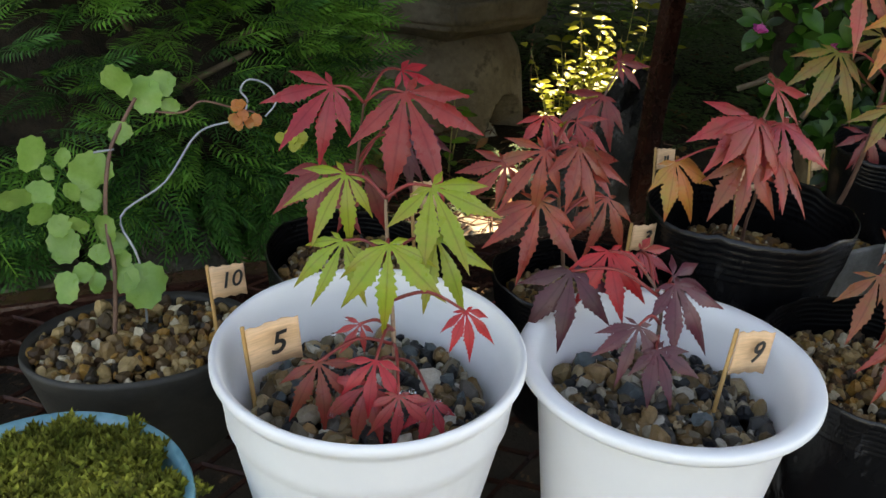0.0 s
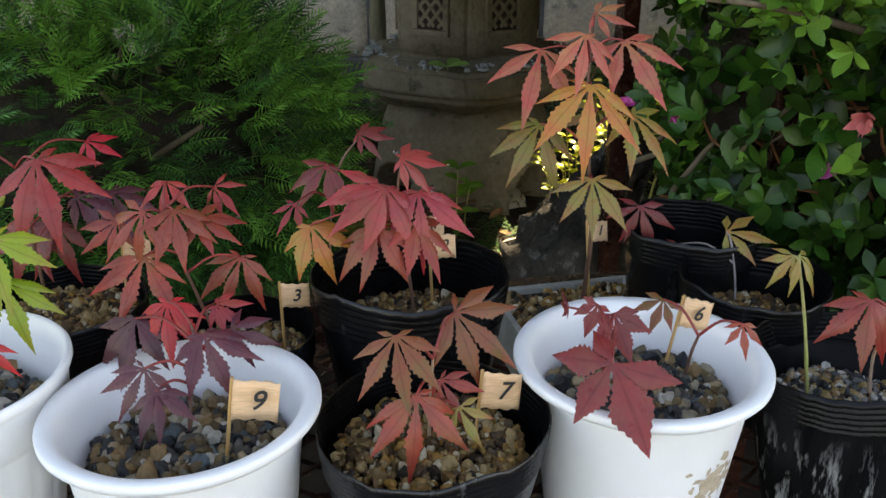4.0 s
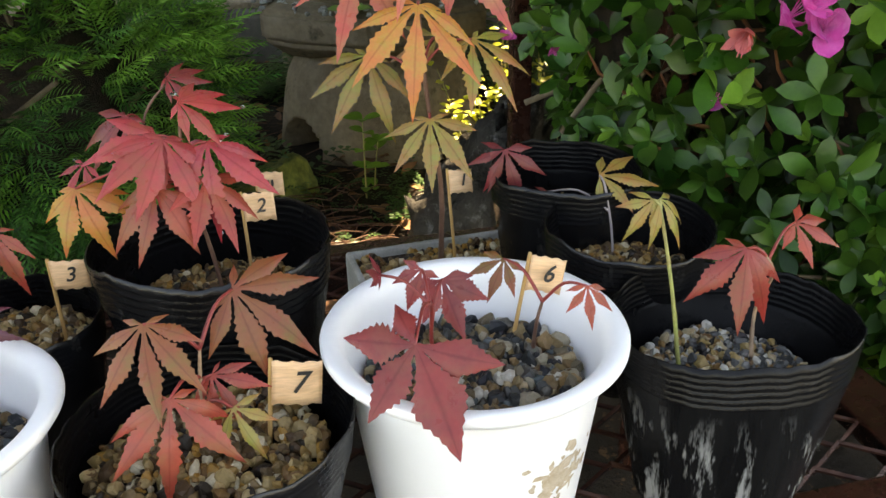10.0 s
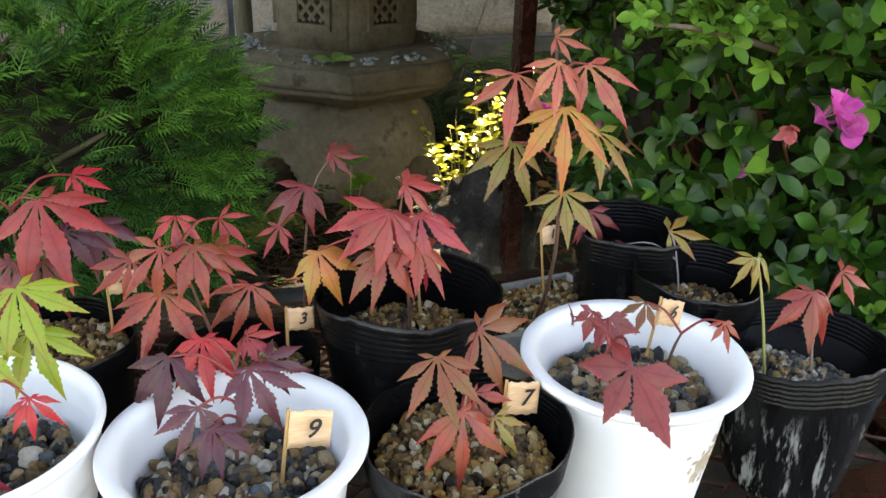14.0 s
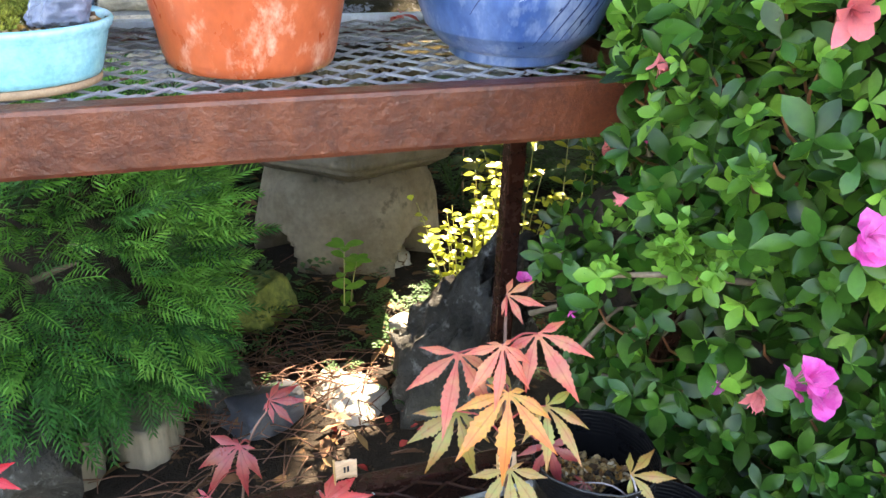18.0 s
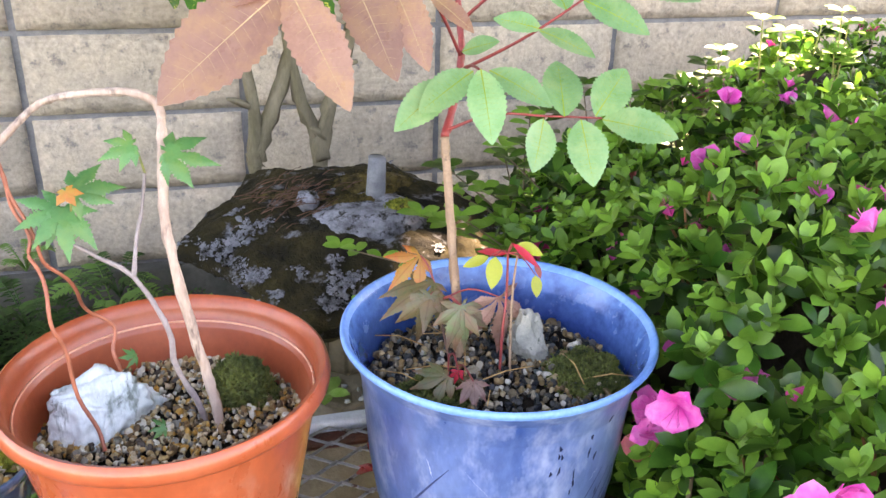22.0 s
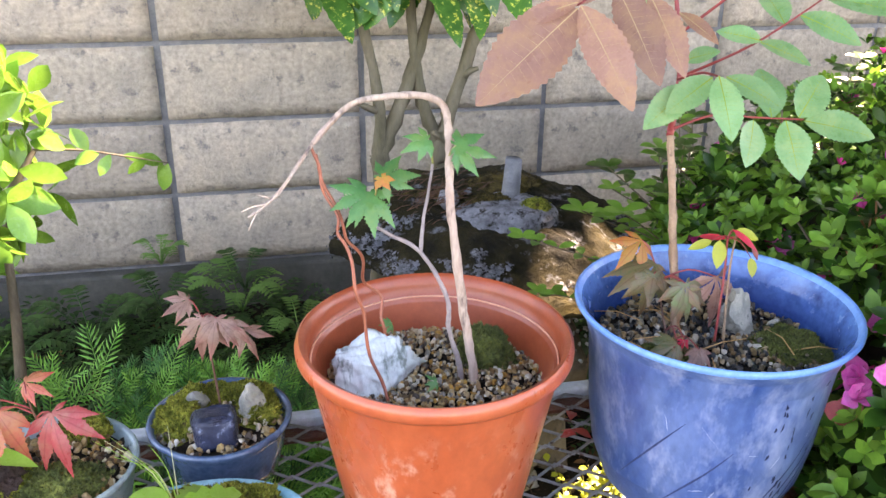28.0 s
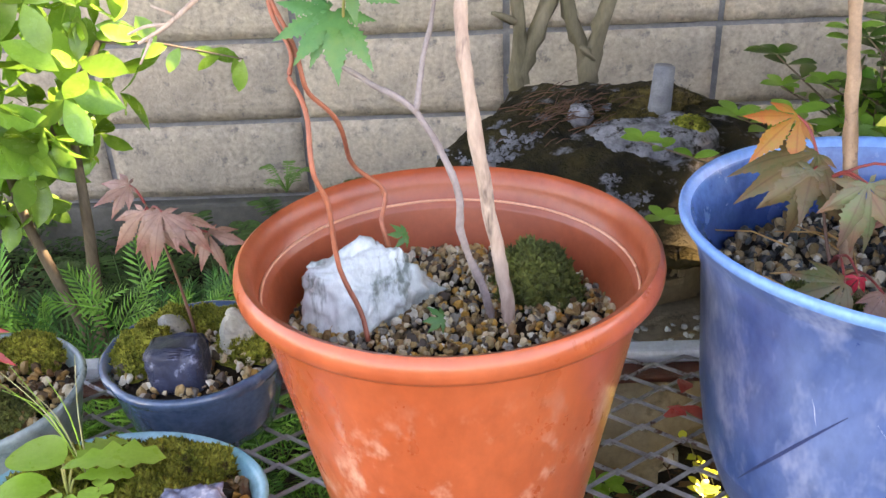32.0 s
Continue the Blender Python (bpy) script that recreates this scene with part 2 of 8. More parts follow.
# ---- materials ----
def surf(name, a, b, scale=20.0, rough=0.6, bump=0.2, bscale=None, metal=0.0, speck=None, speck_at=0.62, speck_scale=None, island=0.0, per_object=0.0, spec=0.5, detail=6.0, trans=0.0, sss=0.0, stretch=None, rough_var=0.15, bdist=0.002, coat=0.0, sharp=(0.35, 0.65), speck_soft=0.05, speck_z=None, speck_rough=0.7, grain=(0.82, 1.16), rib=None):
    """A material of two colours mixed by noise, with finer grain, relief, specks and variation from piece to piece."""
    m = bpy.data.materials.new(name)
    m.use_nodes = True
    t = m.node_tree
    nd, ln = t.nodes, t.links
    out = nd["Principled BSDF"]
    co = nd.new("ShaderNodeTexCoord")
    src = co.outputs["Object"]
    if stretch:
        mp = nd.new("ShaderNodeMapping")
        mp.inputs["Scale"].default_value = stretch
        ln.new(src, mp.inputs[0])
        src = mp.outputs[0]

    def noise_tex(sc, dt=detail, rg=0.6):
        n = nd.new("ShaderNodeTexNoise")
        n.inputs["Scale"].default_value, n.inputs["Detail"].default_value, n.inputs["Roughness"].default_value = sc, dt, rg
        ln.new(src, n.inputs["Vector"])
        return n.outputs["Fac"]

    def mix(fac, c1, c2, mode="MIX"):
        x = nd.new("ShaderNodeMix")
        x.data_type, x.blend_type = "RGBA", mode
        for sock, val in ((x.inputs["Factor"], fac), (x.inputs["A"], c1), (x.inputs["B"], c2)):
            if hasattr(val, "links"):
                ln.new(val, sock)
            elif isinstance(val, (int, float)):
                sock.default_value = val
            else:
                sock.default_value = (*val, 1)
        return x.outputs["Result"]

    def ramp(fac, lo, hi):
        r = nd.new("ShaderNodeMapRange")
        r.inputs["From Min"].default_value, r.inputs["From Max"].default_value = lo, hi
        ln.new(fac, r.inputs["Value"])
        return r.outputs["Result"]

    col = mix(ramp(noise_tex(scale), *sharp), a, b)
    fine = noise_tex(scale * 9, 3.0)
    col = mix(1.0, col, mix(ramp(fine, 0.25, 0.75), (grain[0],) * 3, (grain[1],) * 3), "MULTIPLY")
    if speck:
        sp = noise_tex(speck_scale or scale * 3, 4.0, speck_rough)
        amount = ramp(sp, speck_at, speck_at + speck_soft)
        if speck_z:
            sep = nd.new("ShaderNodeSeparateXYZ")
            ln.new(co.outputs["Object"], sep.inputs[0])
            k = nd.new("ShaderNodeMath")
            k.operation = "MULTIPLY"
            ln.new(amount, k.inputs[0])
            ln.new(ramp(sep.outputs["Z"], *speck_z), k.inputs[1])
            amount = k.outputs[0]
        col = mix(amount, col, speck)
    for amount, node, sock in ((island, "ShaderNodeNewGeometry", "Random Per Island"), (per_object, "ShaderNodeObjectInfo", "Random")):
        if amount:
            hs = nd.new("ShaderNodeHueSaturation")
            rv = nd.new(node).outputs[sock]
            v = nd.new("ShaderNodeMapRange")
            v.inputs["To Min"].default_value, v.inputs["To Max"].default_value = 1 - amount, 1 + amount
            ln.new(rv, v.inputs["Value"])
            ln.new(v.outputs[0], hs.inputs["Value"])
            h = nd.new("ShaderNodeMath")
            h.operation = "MULTIPLY_ADD"
            h.inputs[1].default_value, h.inputs[2].default_value = 0.05 * amount, 0.5 - 0.025 * amount
            wn2 = nd.new("ShaderNodeTexWhiteNoise")
            wn2.noise_dimensions = "1D"
            ln.new(rv, wn2.inputs["W"])
            ln.new(wn2.outputs["Value"], h.inputs[0])
            ln.new(h.outputs[0], hs.inputs["Hue"])
            ln.new(col, hs.inputs["Color"])
            col = hs.outputs["Color"]
    if rib:
        # veins: a thin line where the attribute "rib" is highest, and reddened tips
        at = nd.new("ShaderNodeAttribute")
        at.attribute_name = "rib"
        col = mix(ramp(at.outputs["Fac"], 0.84, 1.0), col, mix(1.0, col, rib, "MULTIPLY"))
        end = nd.new("ShaderNodeAttribute")
        end.attribute_name = "tip"
        col = mix(ramp(end.outputs["Fac"], 0.45, 1.25), col, mix(1.0, col, (1.05, 0.52, 0.60), "MULTIPLY"))
    ln.new(col, out.inputs["Base Color"])
    rr = nd.new("ShaderNodeMapRange")
    rr.inputs["To Min"].default_value, rr.inputs["To Max"].default_value = max(0.02, rough - rough_var), min(1, rough + rough_var)
    ln.new(noise_tex(scale * 2.3), rr.inputs["Value"])
    ln.new(rr.outputs[0], out.inputs["Roughness"])
    out.inputs["Metallic"].default_value = metal
    out.inputs["Specular IOR Level"].default_value = spec
    out.inputs["Coat Weight"].default_value = coat
    if bump:
        bp = nd.new("ShaderNodeBump")
        bp.inputs["Strength"].default_value, bp.inputs["Distance"].default_value = bump, bdist
        ln.new(noise_tex(bscale or scale * 6, 8.0, 0.65), bp.inputs["Height"])
        ln.new(bp.outputs[0], out.inputs["Normal"])
    if trans:
        tr = nd.new("ShaderNodeBsdfTranslucent")
        ln.new(col, tr.inputs["Color"])
        ms = nd.new("ShaderNodeMixShader")
        ms.inputs[0].default_value = trans
        ln.new(out.outputs[0], ms.inputs[1])
        ln.new(tr.outputs[0], ms.inputs[2])
        ln.new(ms.outputs[0], nd["Material Output"].inputs[0])
    return m


def stones_mat(name, shades, rough=0.55, bump=0.4):
    """Pebbles, each of one of the shades given, picked by its island, with grain of its own."""
    m = surf(name, (0.5, 0.5, 0.5), (0.7, 0.7, 0.7), 90, rough, bump, 400, bdist=0.0006, spec=0.25)
    t = m.node_tree
    out = t.nodes["Principled BSDF"]
    was = out.inputs["Base Color"].links[0].from_socket
    geo = t.nodes.new("ShaderNodeNewGeometry")
    cr = t.nodes.new("ShaderNodeValToRGB")
    cr.color_ramp.interpolation = "CONSTANT"
    while len(cr.color_ramp.elements) < len(shades):
        cr.color_ramp.elements.new(0.5)
    for i, c in enumerate(shades):
        cr.color_ramp.elements[i].position = i / len(shades)
        cr.color_ramp.elements[i].color = (*c, 1)
    t.links.new(geo.outputs["Random Per Island"], cr.inputs[0])
    x = t.nodes.new("ShaderNodeMix")
    x.data_type, x.blend_type = "RGBA", "MULTIPLY"
    x.inputs["Factor"].default_value = 1.0
    t.links.new(cr.outputs[0], x.inputs["A"])
    t.links.new(was, x.inputs["B"])
    g = t.nodes.new("ShaderNodeMix")
    g.data_type, g.blend_type = "RGBA", "MULTIPLY"
    g.inputs["Factor"].default_value = 1.0
    g.inputs["B"].default_value = (1.15, 1.15, 1.15, 1)
    t.links.new(x.outputs["Result"], g.inputs["A"])
    t.links.new(g.outputs["Result"], out.inputs["Base Color"])
    return m


M_white = surf("white_plastic", (0.86, 0.86, 0.87), (0.84, 0.845, 0.85), 9, 0.40, 0.03, 60, speck=(0.80, 0.79, 0.77), speck_at=0.62, speck_scale=14, speck_soft=0.25, grain=(0.985, 1.01), trans=0.06)
# Inside of the vinyl pots: free of dust, and blacker to hold their shade
M_black_shade = surf("wet_black_vinyl", (0.0022, 0.0022, 0.0026), (0.0045, 0.0045, 0.005), 25, 0.30, 0.3, 60, spec=0.09)
# Thin dust; the pale upright streaks are highlights painted into the colour
M_black_glints = surf("dusty_black_vinyl", (0.003, 0.003, 0.0034), (0.009, 0.0092, 0.0105), 16, 0.24, 0.8, 42, speck=(0.13, 0.13, 0.135), speck_at=0.58, speck_scale=60, speck_soft=0.22, stretch=(1, 1, 0.30), spec=0.35)
M_black = surf("black_vinyl", (0.003, 0.003, 0.0034), (0.008, 0.008, 0.0085), 25, 0.22, 0.8, 42, speck=(0.055, 0.053, 0.050), speck_at=0.63, speck_scale=48, speck_soft=0.25, stretch=(1, 1, 0.35), spec=0.3)
M_black_dusty = surf("stained_black_vinyl", (0.003, 0.003, 0.0034), (0.008, 0.008, 0.0082), 25, 0.22, 0.8, 42, speck=(0.19, 0.19, 0.185), speck_at=0.535, speck_scale=120, speck_soft=0.10, speck_z=(0.068, 0.046), stretch=(1, 1, 0.22), spec=0.14)
M_terra = surf("orange_plastic", (0.42, 0.080, 0.028), (0.51, 0.112, 0.043), 14, 0.30, 0.10, 120, speck=(0.70, 0.38, 0.26), speck_at=0.535, speck_scale=46, speck_soft=0.22, speck_z=(0.142, 0.100), stretch=(1, 1, 0.6), grain=(0.84, 1.10), coat=0.15)
M_blue = surf("mottled_blue_plastic", (0.024, 0.070, 0.215), (0.110, 0.175, 0.335), 13, 0.33, 0.08, 90, speck=(0.33, 0.385, 0.53), speck_at=0.475, speck_scale=34, speck_soft=0.32, speck_rough=0.72, grain=(0.80, 1.16), stretch=(1, 1, 0.50), coat=0.15, sharp=(0.37, 0.62))
M_blue_rim = surf("bright_blue_rim", (0.085, 0.24, 0.55), (0.14, 0.33, 0.64), 30, 0.35, 0.1, 90)
# The pot's orange darkened for its inside, where shade falls
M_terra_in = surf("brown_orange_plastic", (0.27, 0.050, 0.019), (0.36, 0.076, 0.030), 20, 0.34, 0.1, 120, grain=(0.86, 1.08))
# Navy below, paler at the rim: shade by depth painted into the inside
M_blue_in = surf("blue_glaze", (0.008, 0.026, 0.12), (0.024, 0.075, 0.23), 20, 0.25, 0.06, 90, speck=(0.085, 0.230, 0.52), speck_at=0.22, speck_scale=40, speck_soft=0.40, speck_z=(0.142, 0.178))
M_slate_glaze = surf("slate_blue_glaze", (0.028, 0.062, 0.115), (0.066, 0.115, 0.190), 30, 0.22, 0.1, 120, coat=0.5)
M_turq = surf("turquoise_glaze", (0.12, 0.36, 0.42), (0.24, 0.50, 0.56), 24, 0.2, 0.08, 90, coat=0.5)
M_paleblue = surf("pale_blue_glaze", (0.17, 0.25, 0.36), (0.27, 0.35, 0.45), 24, 0.25, 0.08, 90, coat=0.4)
M_celadon = surf("grey_green_glaze", (0.16, 0.24, 0.25), (0.30, 0.37, 0.36), 30, 0.3, 0.1, 100, coat=0.4)
M_brownpot = surf("dark_brown_clay", (0.018, 0.017, 0.014), (0.04, 0.036, 0.028), 30, 0.6, 0.3, 120)
M_greytray = surf("pale_grey_clay", (0.36, 0.35, 0.32), (0.22, 0.22, 0.19), 40, 0.75, 0.4, 150)
M_rust = surf("rusty_iron", (0.074, 0.018, 0.009), (0.142, 0.037, 0.016), 30, 0.34, 0.9, 110, speck=(0.045, 0.014, 0.010), speck_at=0.50, speck_scale=80, speck_soft=0.30, metal=0.1)
M_rustwet = surf("wet_rusty_mesh", (0.036, 0.014, 0.010), (0.085, 0.034, 0.022), 40, 0.16, 0.4, 140, metal=0.4)
M_bisque = surf("unglazed_tan_clay", (0.34, 0.22, 0.13), (0.24, 0.15, 0.09), 60, 0.85, 0.4, 200)
M_rustdark = surf("dark_wet_iron", (0.024, 0.008, 0.005), (0.050, 0.016, 0.010), 30, 0.26, 0.35, 140, metal=0.2)
M_mesh = surf("worn_zinc", (0.22, 0.22, 0.23), (0.36, 0.36, 0.37), 30, 0.34, 0.25, 150, metal=0.5, speck=(0.10, 0.05, 0.035), speck_at=0.60, speck_scale=45)
M_paint = surf("chipped_pale_paint", (0.50, 0.54, 0.58), (0.36, 0.40, 0.44), 20, 0.5, 0.3, 120, speck=(0.10, 0.045, 0.03), speck_at=0.66, speck_scale=45)
M_stick = surf("toothpick_wood", (0.52, 0.30, 0.11), (0.42, 0.22, 0.07), 60, 0.6, 0.2, 300, stretch=(1, 1, 0.1))
M_flag = surf("wood_veneer", (0.76, 0.49, 0.29), (0.62, 0.36, 0.19), 55, 0.6, 0.25, 200, stretch=(0.25, 1, 2.4))
M_ink = surf("black_ink", (0.008, 0.008, 0.008), (0.014, 0.013, 0.012), 100, 0.5, 0.0)
M_grit = stones_mat("river_grit", [(0.048, 0.048, 0.046), (0.18, 0.14, 0.09), (0.019, 0.021, 0.024), (0.36, 0.30, 0.21), (0.19, 0.115, 0.05), (0.072, 0.070, 0.065), (0.030, 0.033, 0.032), (0.25, 0.17, 0.08), (0.12, 0.105, 0.085), (0.015, 0.017, 0.021), (0.14, 0.09, 0.043), (0.56, 0.51, 0.42), (0.10, 0.125, 0.13), (0.33, 0.20, 0.09), (0.44, 0.32, 0.18), (0.022, 0.024, 0.028)], 0.45)
M_pale_grit = stones_mat("pale_mixed_grit", [(0.44, 0.29, 0.12), (0.30, 0.17, 0.07), (0.60, 0.48, 0.31), (0.16, 0.10, 0.05), (0.52, 0.27, 0.06), (0.70, 0.64, 0.52), (0.08, 0.06, 0.045), (0.46, 0.33, 0.17), (0.24, 0.22, 0.18), (0.56, 0.42, 0.25)], 0.5)
M_tan_grit = stones_mat("tan_grit", [(0.33, 0.185, 0.06), (0.18, 0.088, 0.03), (0.46, 0.31, 0.14), (0.085, 0.046, 0.022), (0.40, 0.20, 0.045), (0.23, 0.14, 0.057), (0.035, 0.026, 0.018), (0.36, 0.235, 0.095), (0.64, 0.53, 0.36), (0.13, 0.08, 0.04)], 0.5)
M_mixed_grit = stones_mat("mixed_grey_and_tan_grit", [(0.14, 0.14, 0.135), (0.40, 0.27, 0.11), (0.08, 0.085, 0.085), (0.52, 0.40, 0.24), (0.30, 0.16, 0.06), (0.24, 0.235, 0.22), (0.035, 0.034, 0.034), (0.62, 0.58, 0.50)], 0.45)
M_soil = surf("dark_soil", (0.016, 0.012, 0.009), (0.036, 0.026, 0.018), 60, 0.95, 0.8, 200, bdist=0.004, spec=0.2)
M_ground = surf("garden_soil", (0.011, 0.008, 0.006), (0.028, 0.019, 0.012), 5, 0.95, 0.9, 60, bdist=0.01, speck=(0.10, 0.055, 0.026), speck_at=0.60, speck_scale=45, spec=0.2)
M_moss = surf("moss", (0.085, 0.105, 0.012), (0.30, 0.30, 0.050), 70, 0.9, 0.6, 300, island=0.5, spec=0.2, speck=(0.055, 0.040, 0.018), speck_at=0.57, speck_scale=95, speck_soft=0.10)
M_moss_dark = surf("dark_moss", (0.040, 0.058, 0.010), (0.13, 0.15, 0.030), 60, 0.9, 0.6, 300, island=0.35)
M_wall = surf("split_concrete_block", (0.49, 0.40, 0.305), (0.35, 0.295, 0.235), 9, 0.9, 1.0, 75, bdist=0.008, speck=(0.19, 0.17, 0.15), speck_at=0.565, speck_scale=34, speck_soft=0.12, per_object=0.12, grain=(0.70, 1.22))
M_joint = surf("grey_mortar", (0.13, 0.13, 0.135), (0.20, 0.195, 0.19), 30, 0.9, 0.4, 150)
M_footing = surf("mossy_footing", (0.055, 0.055, 0.045), (0.10, 0.095, 0.08), 9, 0.9, 0.5, 70)
M_stone = surf("lantern_stone", (0.112, 0.088, 0.055), (0.19, 0.155, 0.108), 10, 0.9, 0.8, 70, bdist=0.005, speck=(0.055, 0.05, 0.032), speck_at=0.58, speck_scale=18, speck_soft=0.12, spec=0.25)
# Stone colour raised to hold the strong sun that falls on it
M_pale_stone = surf("pale_granite", (0.40, 0.36, 0.30), (0.28, 0.255, 0.21), 20, 0.9, 0.8, 90, bdist=0.005, spec=0.25)
M_roof = surf("lichened_roof_stone", (0.008, 0.007, 0.005), (0.036, 0.028, 0.010), 14, 0.9, 1.0, 60, bdist=0.010, speck=(0.15, 0.155, 0.17), speck_at=0.575, speck_scale=24, speck_soft=0.10, spec=0.15)
M_needle = surf("dry_red_brown_needle", (0.12, 0.052, 0.028), (0.065, 0.030, 0.018), 60, 0.8, 0.1)
M_lichen = surf("pale_lichen", (0.20, 0.215, 0.20), (0.32, 0.33, 0.31), 60, 0.9, 0.5, 200)
M_crust = surf("grey_lichen_crust", (0.090, 0.092, 0.100), (0.235, 0.240, 0.262), 38, 0.9, 1.0, 90, bdist=0.006, speck=(0.016, 0.014, 0.009), speck_at=0.50, speck_scale=62, speck_soft=0.12, spec=0.15)
M_moss_brown = surf("dry_brown_moss", (0.020, 0.015, 0.006), (0.085, 0.065, 0.018), 60, 0.9, 0.6, 300, island=0.5, spec=0.2)
M_lava = surf("porous_brown_lava", (0.016, 0.010, 0.009), (0.062, 0.040, 0.034), 60, 0.9, 1.0, 220, bdist=0.006, spec=0.2)
M_rock = surf("dark_mossy_rock", (0.016, 0.015, 0.013), (0.055, 0.052, 0.046), 16, 0.85, 1.0, 55, bdist=0.012, speck=(0.15, 0.15, 0.145), speck_at=0.57, speck_scale=34, speck_soft=0.12, spec=0.25)
M_quartz = surf("white_quartz", (0.62, 0.67, 0.66), (0.40, 0.45, 0.44), 26, 0.45, 0.6, 120, speck=(0.13, 0.16, 0.14), speck_at=0.55, speck_scale=38, speck_soft=0.12, stretch=(2, 1, 0.5))
M_slate = surf("blue_black_stone", (0.010, 0.014, 0.028), (0.036, 0.046, 0.085), 34, 0.34, 0.7, 120, speck=(0.20, 0.24, 0.34), speck_at=0.57, speck_scale=60, speck_soft=0.10, spec=0.3)
M_greystone = surf("grey_rough_stone", (0.20, 0.20, 0.17), (0.32, 0.30, 0.25), 40, 0.8, 0.6, 150, speck=(0.10, 0.11, 0.08), speck_at=0.6, speck_scale=60)
M_bark_pale = surf("pale_pink_bark", (0.52, 0.40, 0.32), (0.33, 0.215, 0.165), 45, 0.7, 0.8, 200, stretch=(1, 1, 0.3), speck=(0.13, 0.09, 0.075), speck_at=0.57, speck_scale=60, speck_soft=0.12)
M_bark_grey = surf("grey_twig_bark", (0.30, 0.25, 0.24), (0.20, 0.16, 0.15), 45, 0.7, 0.4, 200)
M_bark = surf("brown_bark", (0.085, 0.058, 0.035), (0.16, 0.12, 0.075), 30, 0.85, 0.7, 120, stretch=(1, 1, 0.3))
M_bark_green = surf("greenish_bark", (0.10, 0.085, 0.045), (0.17, 0.14, 0.09), 20, 0.85, 0.6, 100, stretch=(1, 1, 0.3))
M_copper = surf("copper_wire", (0.42, 0.13, 0.07), (0.27, 0.08, 0.045), 30, 0.5, 0.1, 150, metal=0.2)
M_alu = surf("grey_aluminium_wire", (0.26, 0.28, 0.30), (0.34, 0.36, 0.38), 30, 0.4, 0.05, 150, metal=0.6)
M_finial = surf("dark_grey_stone", (0.10, 0.105, 0.115), (0.17, 0.175, 0.18), 40, 0.8, 0.6, 150)
M_groove = surf("dark_groove", (0.022, 0.040, 0.115), (0.032, 0.055, 0.145), 40, 0.4, 0.1, 120)
M_navy = surf("dark_groove_blue", (0.008, 0.016, 0.050), (0.014, 0.026, 0.075), 40, 0.4, 0.1, 120)
M_vein = surf("pale_leaf_vein", (0.46, 0.29, 0.14), (0.50, 0.33, 0.16), 60, 0.5, 0.0)
M_water = surf("water_drop", (0.9, 0.9, 0.9), (0.95, 0.95, 0.95), 60, 0.03, 0.0)
M_water.node_tree.nodes["Principled BSDF"].inputs["Transmission Weight"].default_value = 1.0
M_water.node_tree.nodes["Principled BSDF"].inputs["IOR"].default_value = 1.33
M_twig_red = surf("orange_brown_twig", (0.24, 0.085, 0.035), (0.15, 0.055, 0.025), 60, 0.6, 0.2)
M_stem_red = surf("red_stem", (0.30, 0.035, 0.03), (0.20, 0.03, 0.025), 60, 0.5, 0.1)
M_stem_brown = surf("brown_stem", (0.10, 0.045, 0.03), (0.16, 0.08, 0.05), 60, 0.6, 0.2)
M_stem_green = surf("green_stem", (0.22, 0.26, 0.07), (0.28, 0.22, 0.08), 60, 0.5, 0.1)
M_stem_tan = surf("tan_stem", (0.33, 0.205, 0.125), (0.23, 0.14, 0.085), 60, 0.6, 0.2, speck=(0.12, 0.07, 0.045), speck_at=0.58, speck_scale=140, speck_soft=0.1)


def leaf_mat(name, a, b, rough=0.31, trans=0.34, scale=60.0, island=0.0, per_object=0.16, speck=None, speck_at=0.7, tint=None, spec=0.40):
    """A leaf surface of two tones; tint is a third colour that runs through parts of the blade."""
    return surf(name, a, b, scale, rough, 0.3, 260, trans=trans, island=island, per_object=per_object, speck=tint or speck, speck_at=0.46 if tint else speck_at, speck_soft=0.22 if tint else 0.05, speck_scale=48 if tint else scale * 2, bdist=0.0008, spec=spec, grain=(0.93, 1.06), rib=(0.74, 0.64, 0.66) if island == 0 else None)


L_red = leaf_mat("red_maple_leaf", (0.50, 0.046, 0.046), (0.36, 0.034, 0.040), tint=(0.42, 0.072, 0.066))
L_crimson = leaf_mat("bright_red_leaf", (0.60, 0.030, 0.042), (0.48, 0.036, 0.044))
L_rose = leaf_mat("rose_maple_leaf", (0.53, 0.068, 0.068), (0.37, 0.046, 0.052), tint=(0.36, 0.085, 0.050))
L_rust = leaf_mat("rust_maple_leaf", (0.41, 0.070, 0.042), (0.27, 0.046, 0.034), tint=(0.27, 0.095, 0.042))
L_purple = leaf_mat("purple_maple_leaf", (0.085, 0.024, 0.036), (0.14, 0.034, 0.044), tint=(0.12, 0.055, 0.05))
L_maroon = leaf_mat("maroon_maple_leaf", (0.29, 0.040, 0.040), (0.19, 0.030, 0.032), tint=(0.23, 0.058, 0.042))
L_bronze = leaf_mat("bronze_maple_leaf", (0.26, 0.095, 0.036), (0.28, 0.068, 0.036), tint=(0.18, 0.125, 0.030))
L_olive = leaf_mat("olive_maple_leaf", (0.26, 0.22, 0.050), (0.34, 0.14, 0.050), tint=(0.20, 0.24, 0.05))
L_orange = leaf_mat("orange_maple_leaf", (0.50, 0.135, 0.045), (0.48, 0.20, 0.05), tint=(0.36, 0.26, 0.045))
L_salmon = leaf_mat("salmon_maple_leaf", (0.52, 0.098, 0.074), (0.44, 0.13, 0.080), tint=(0.46, 0.20, 0.09))
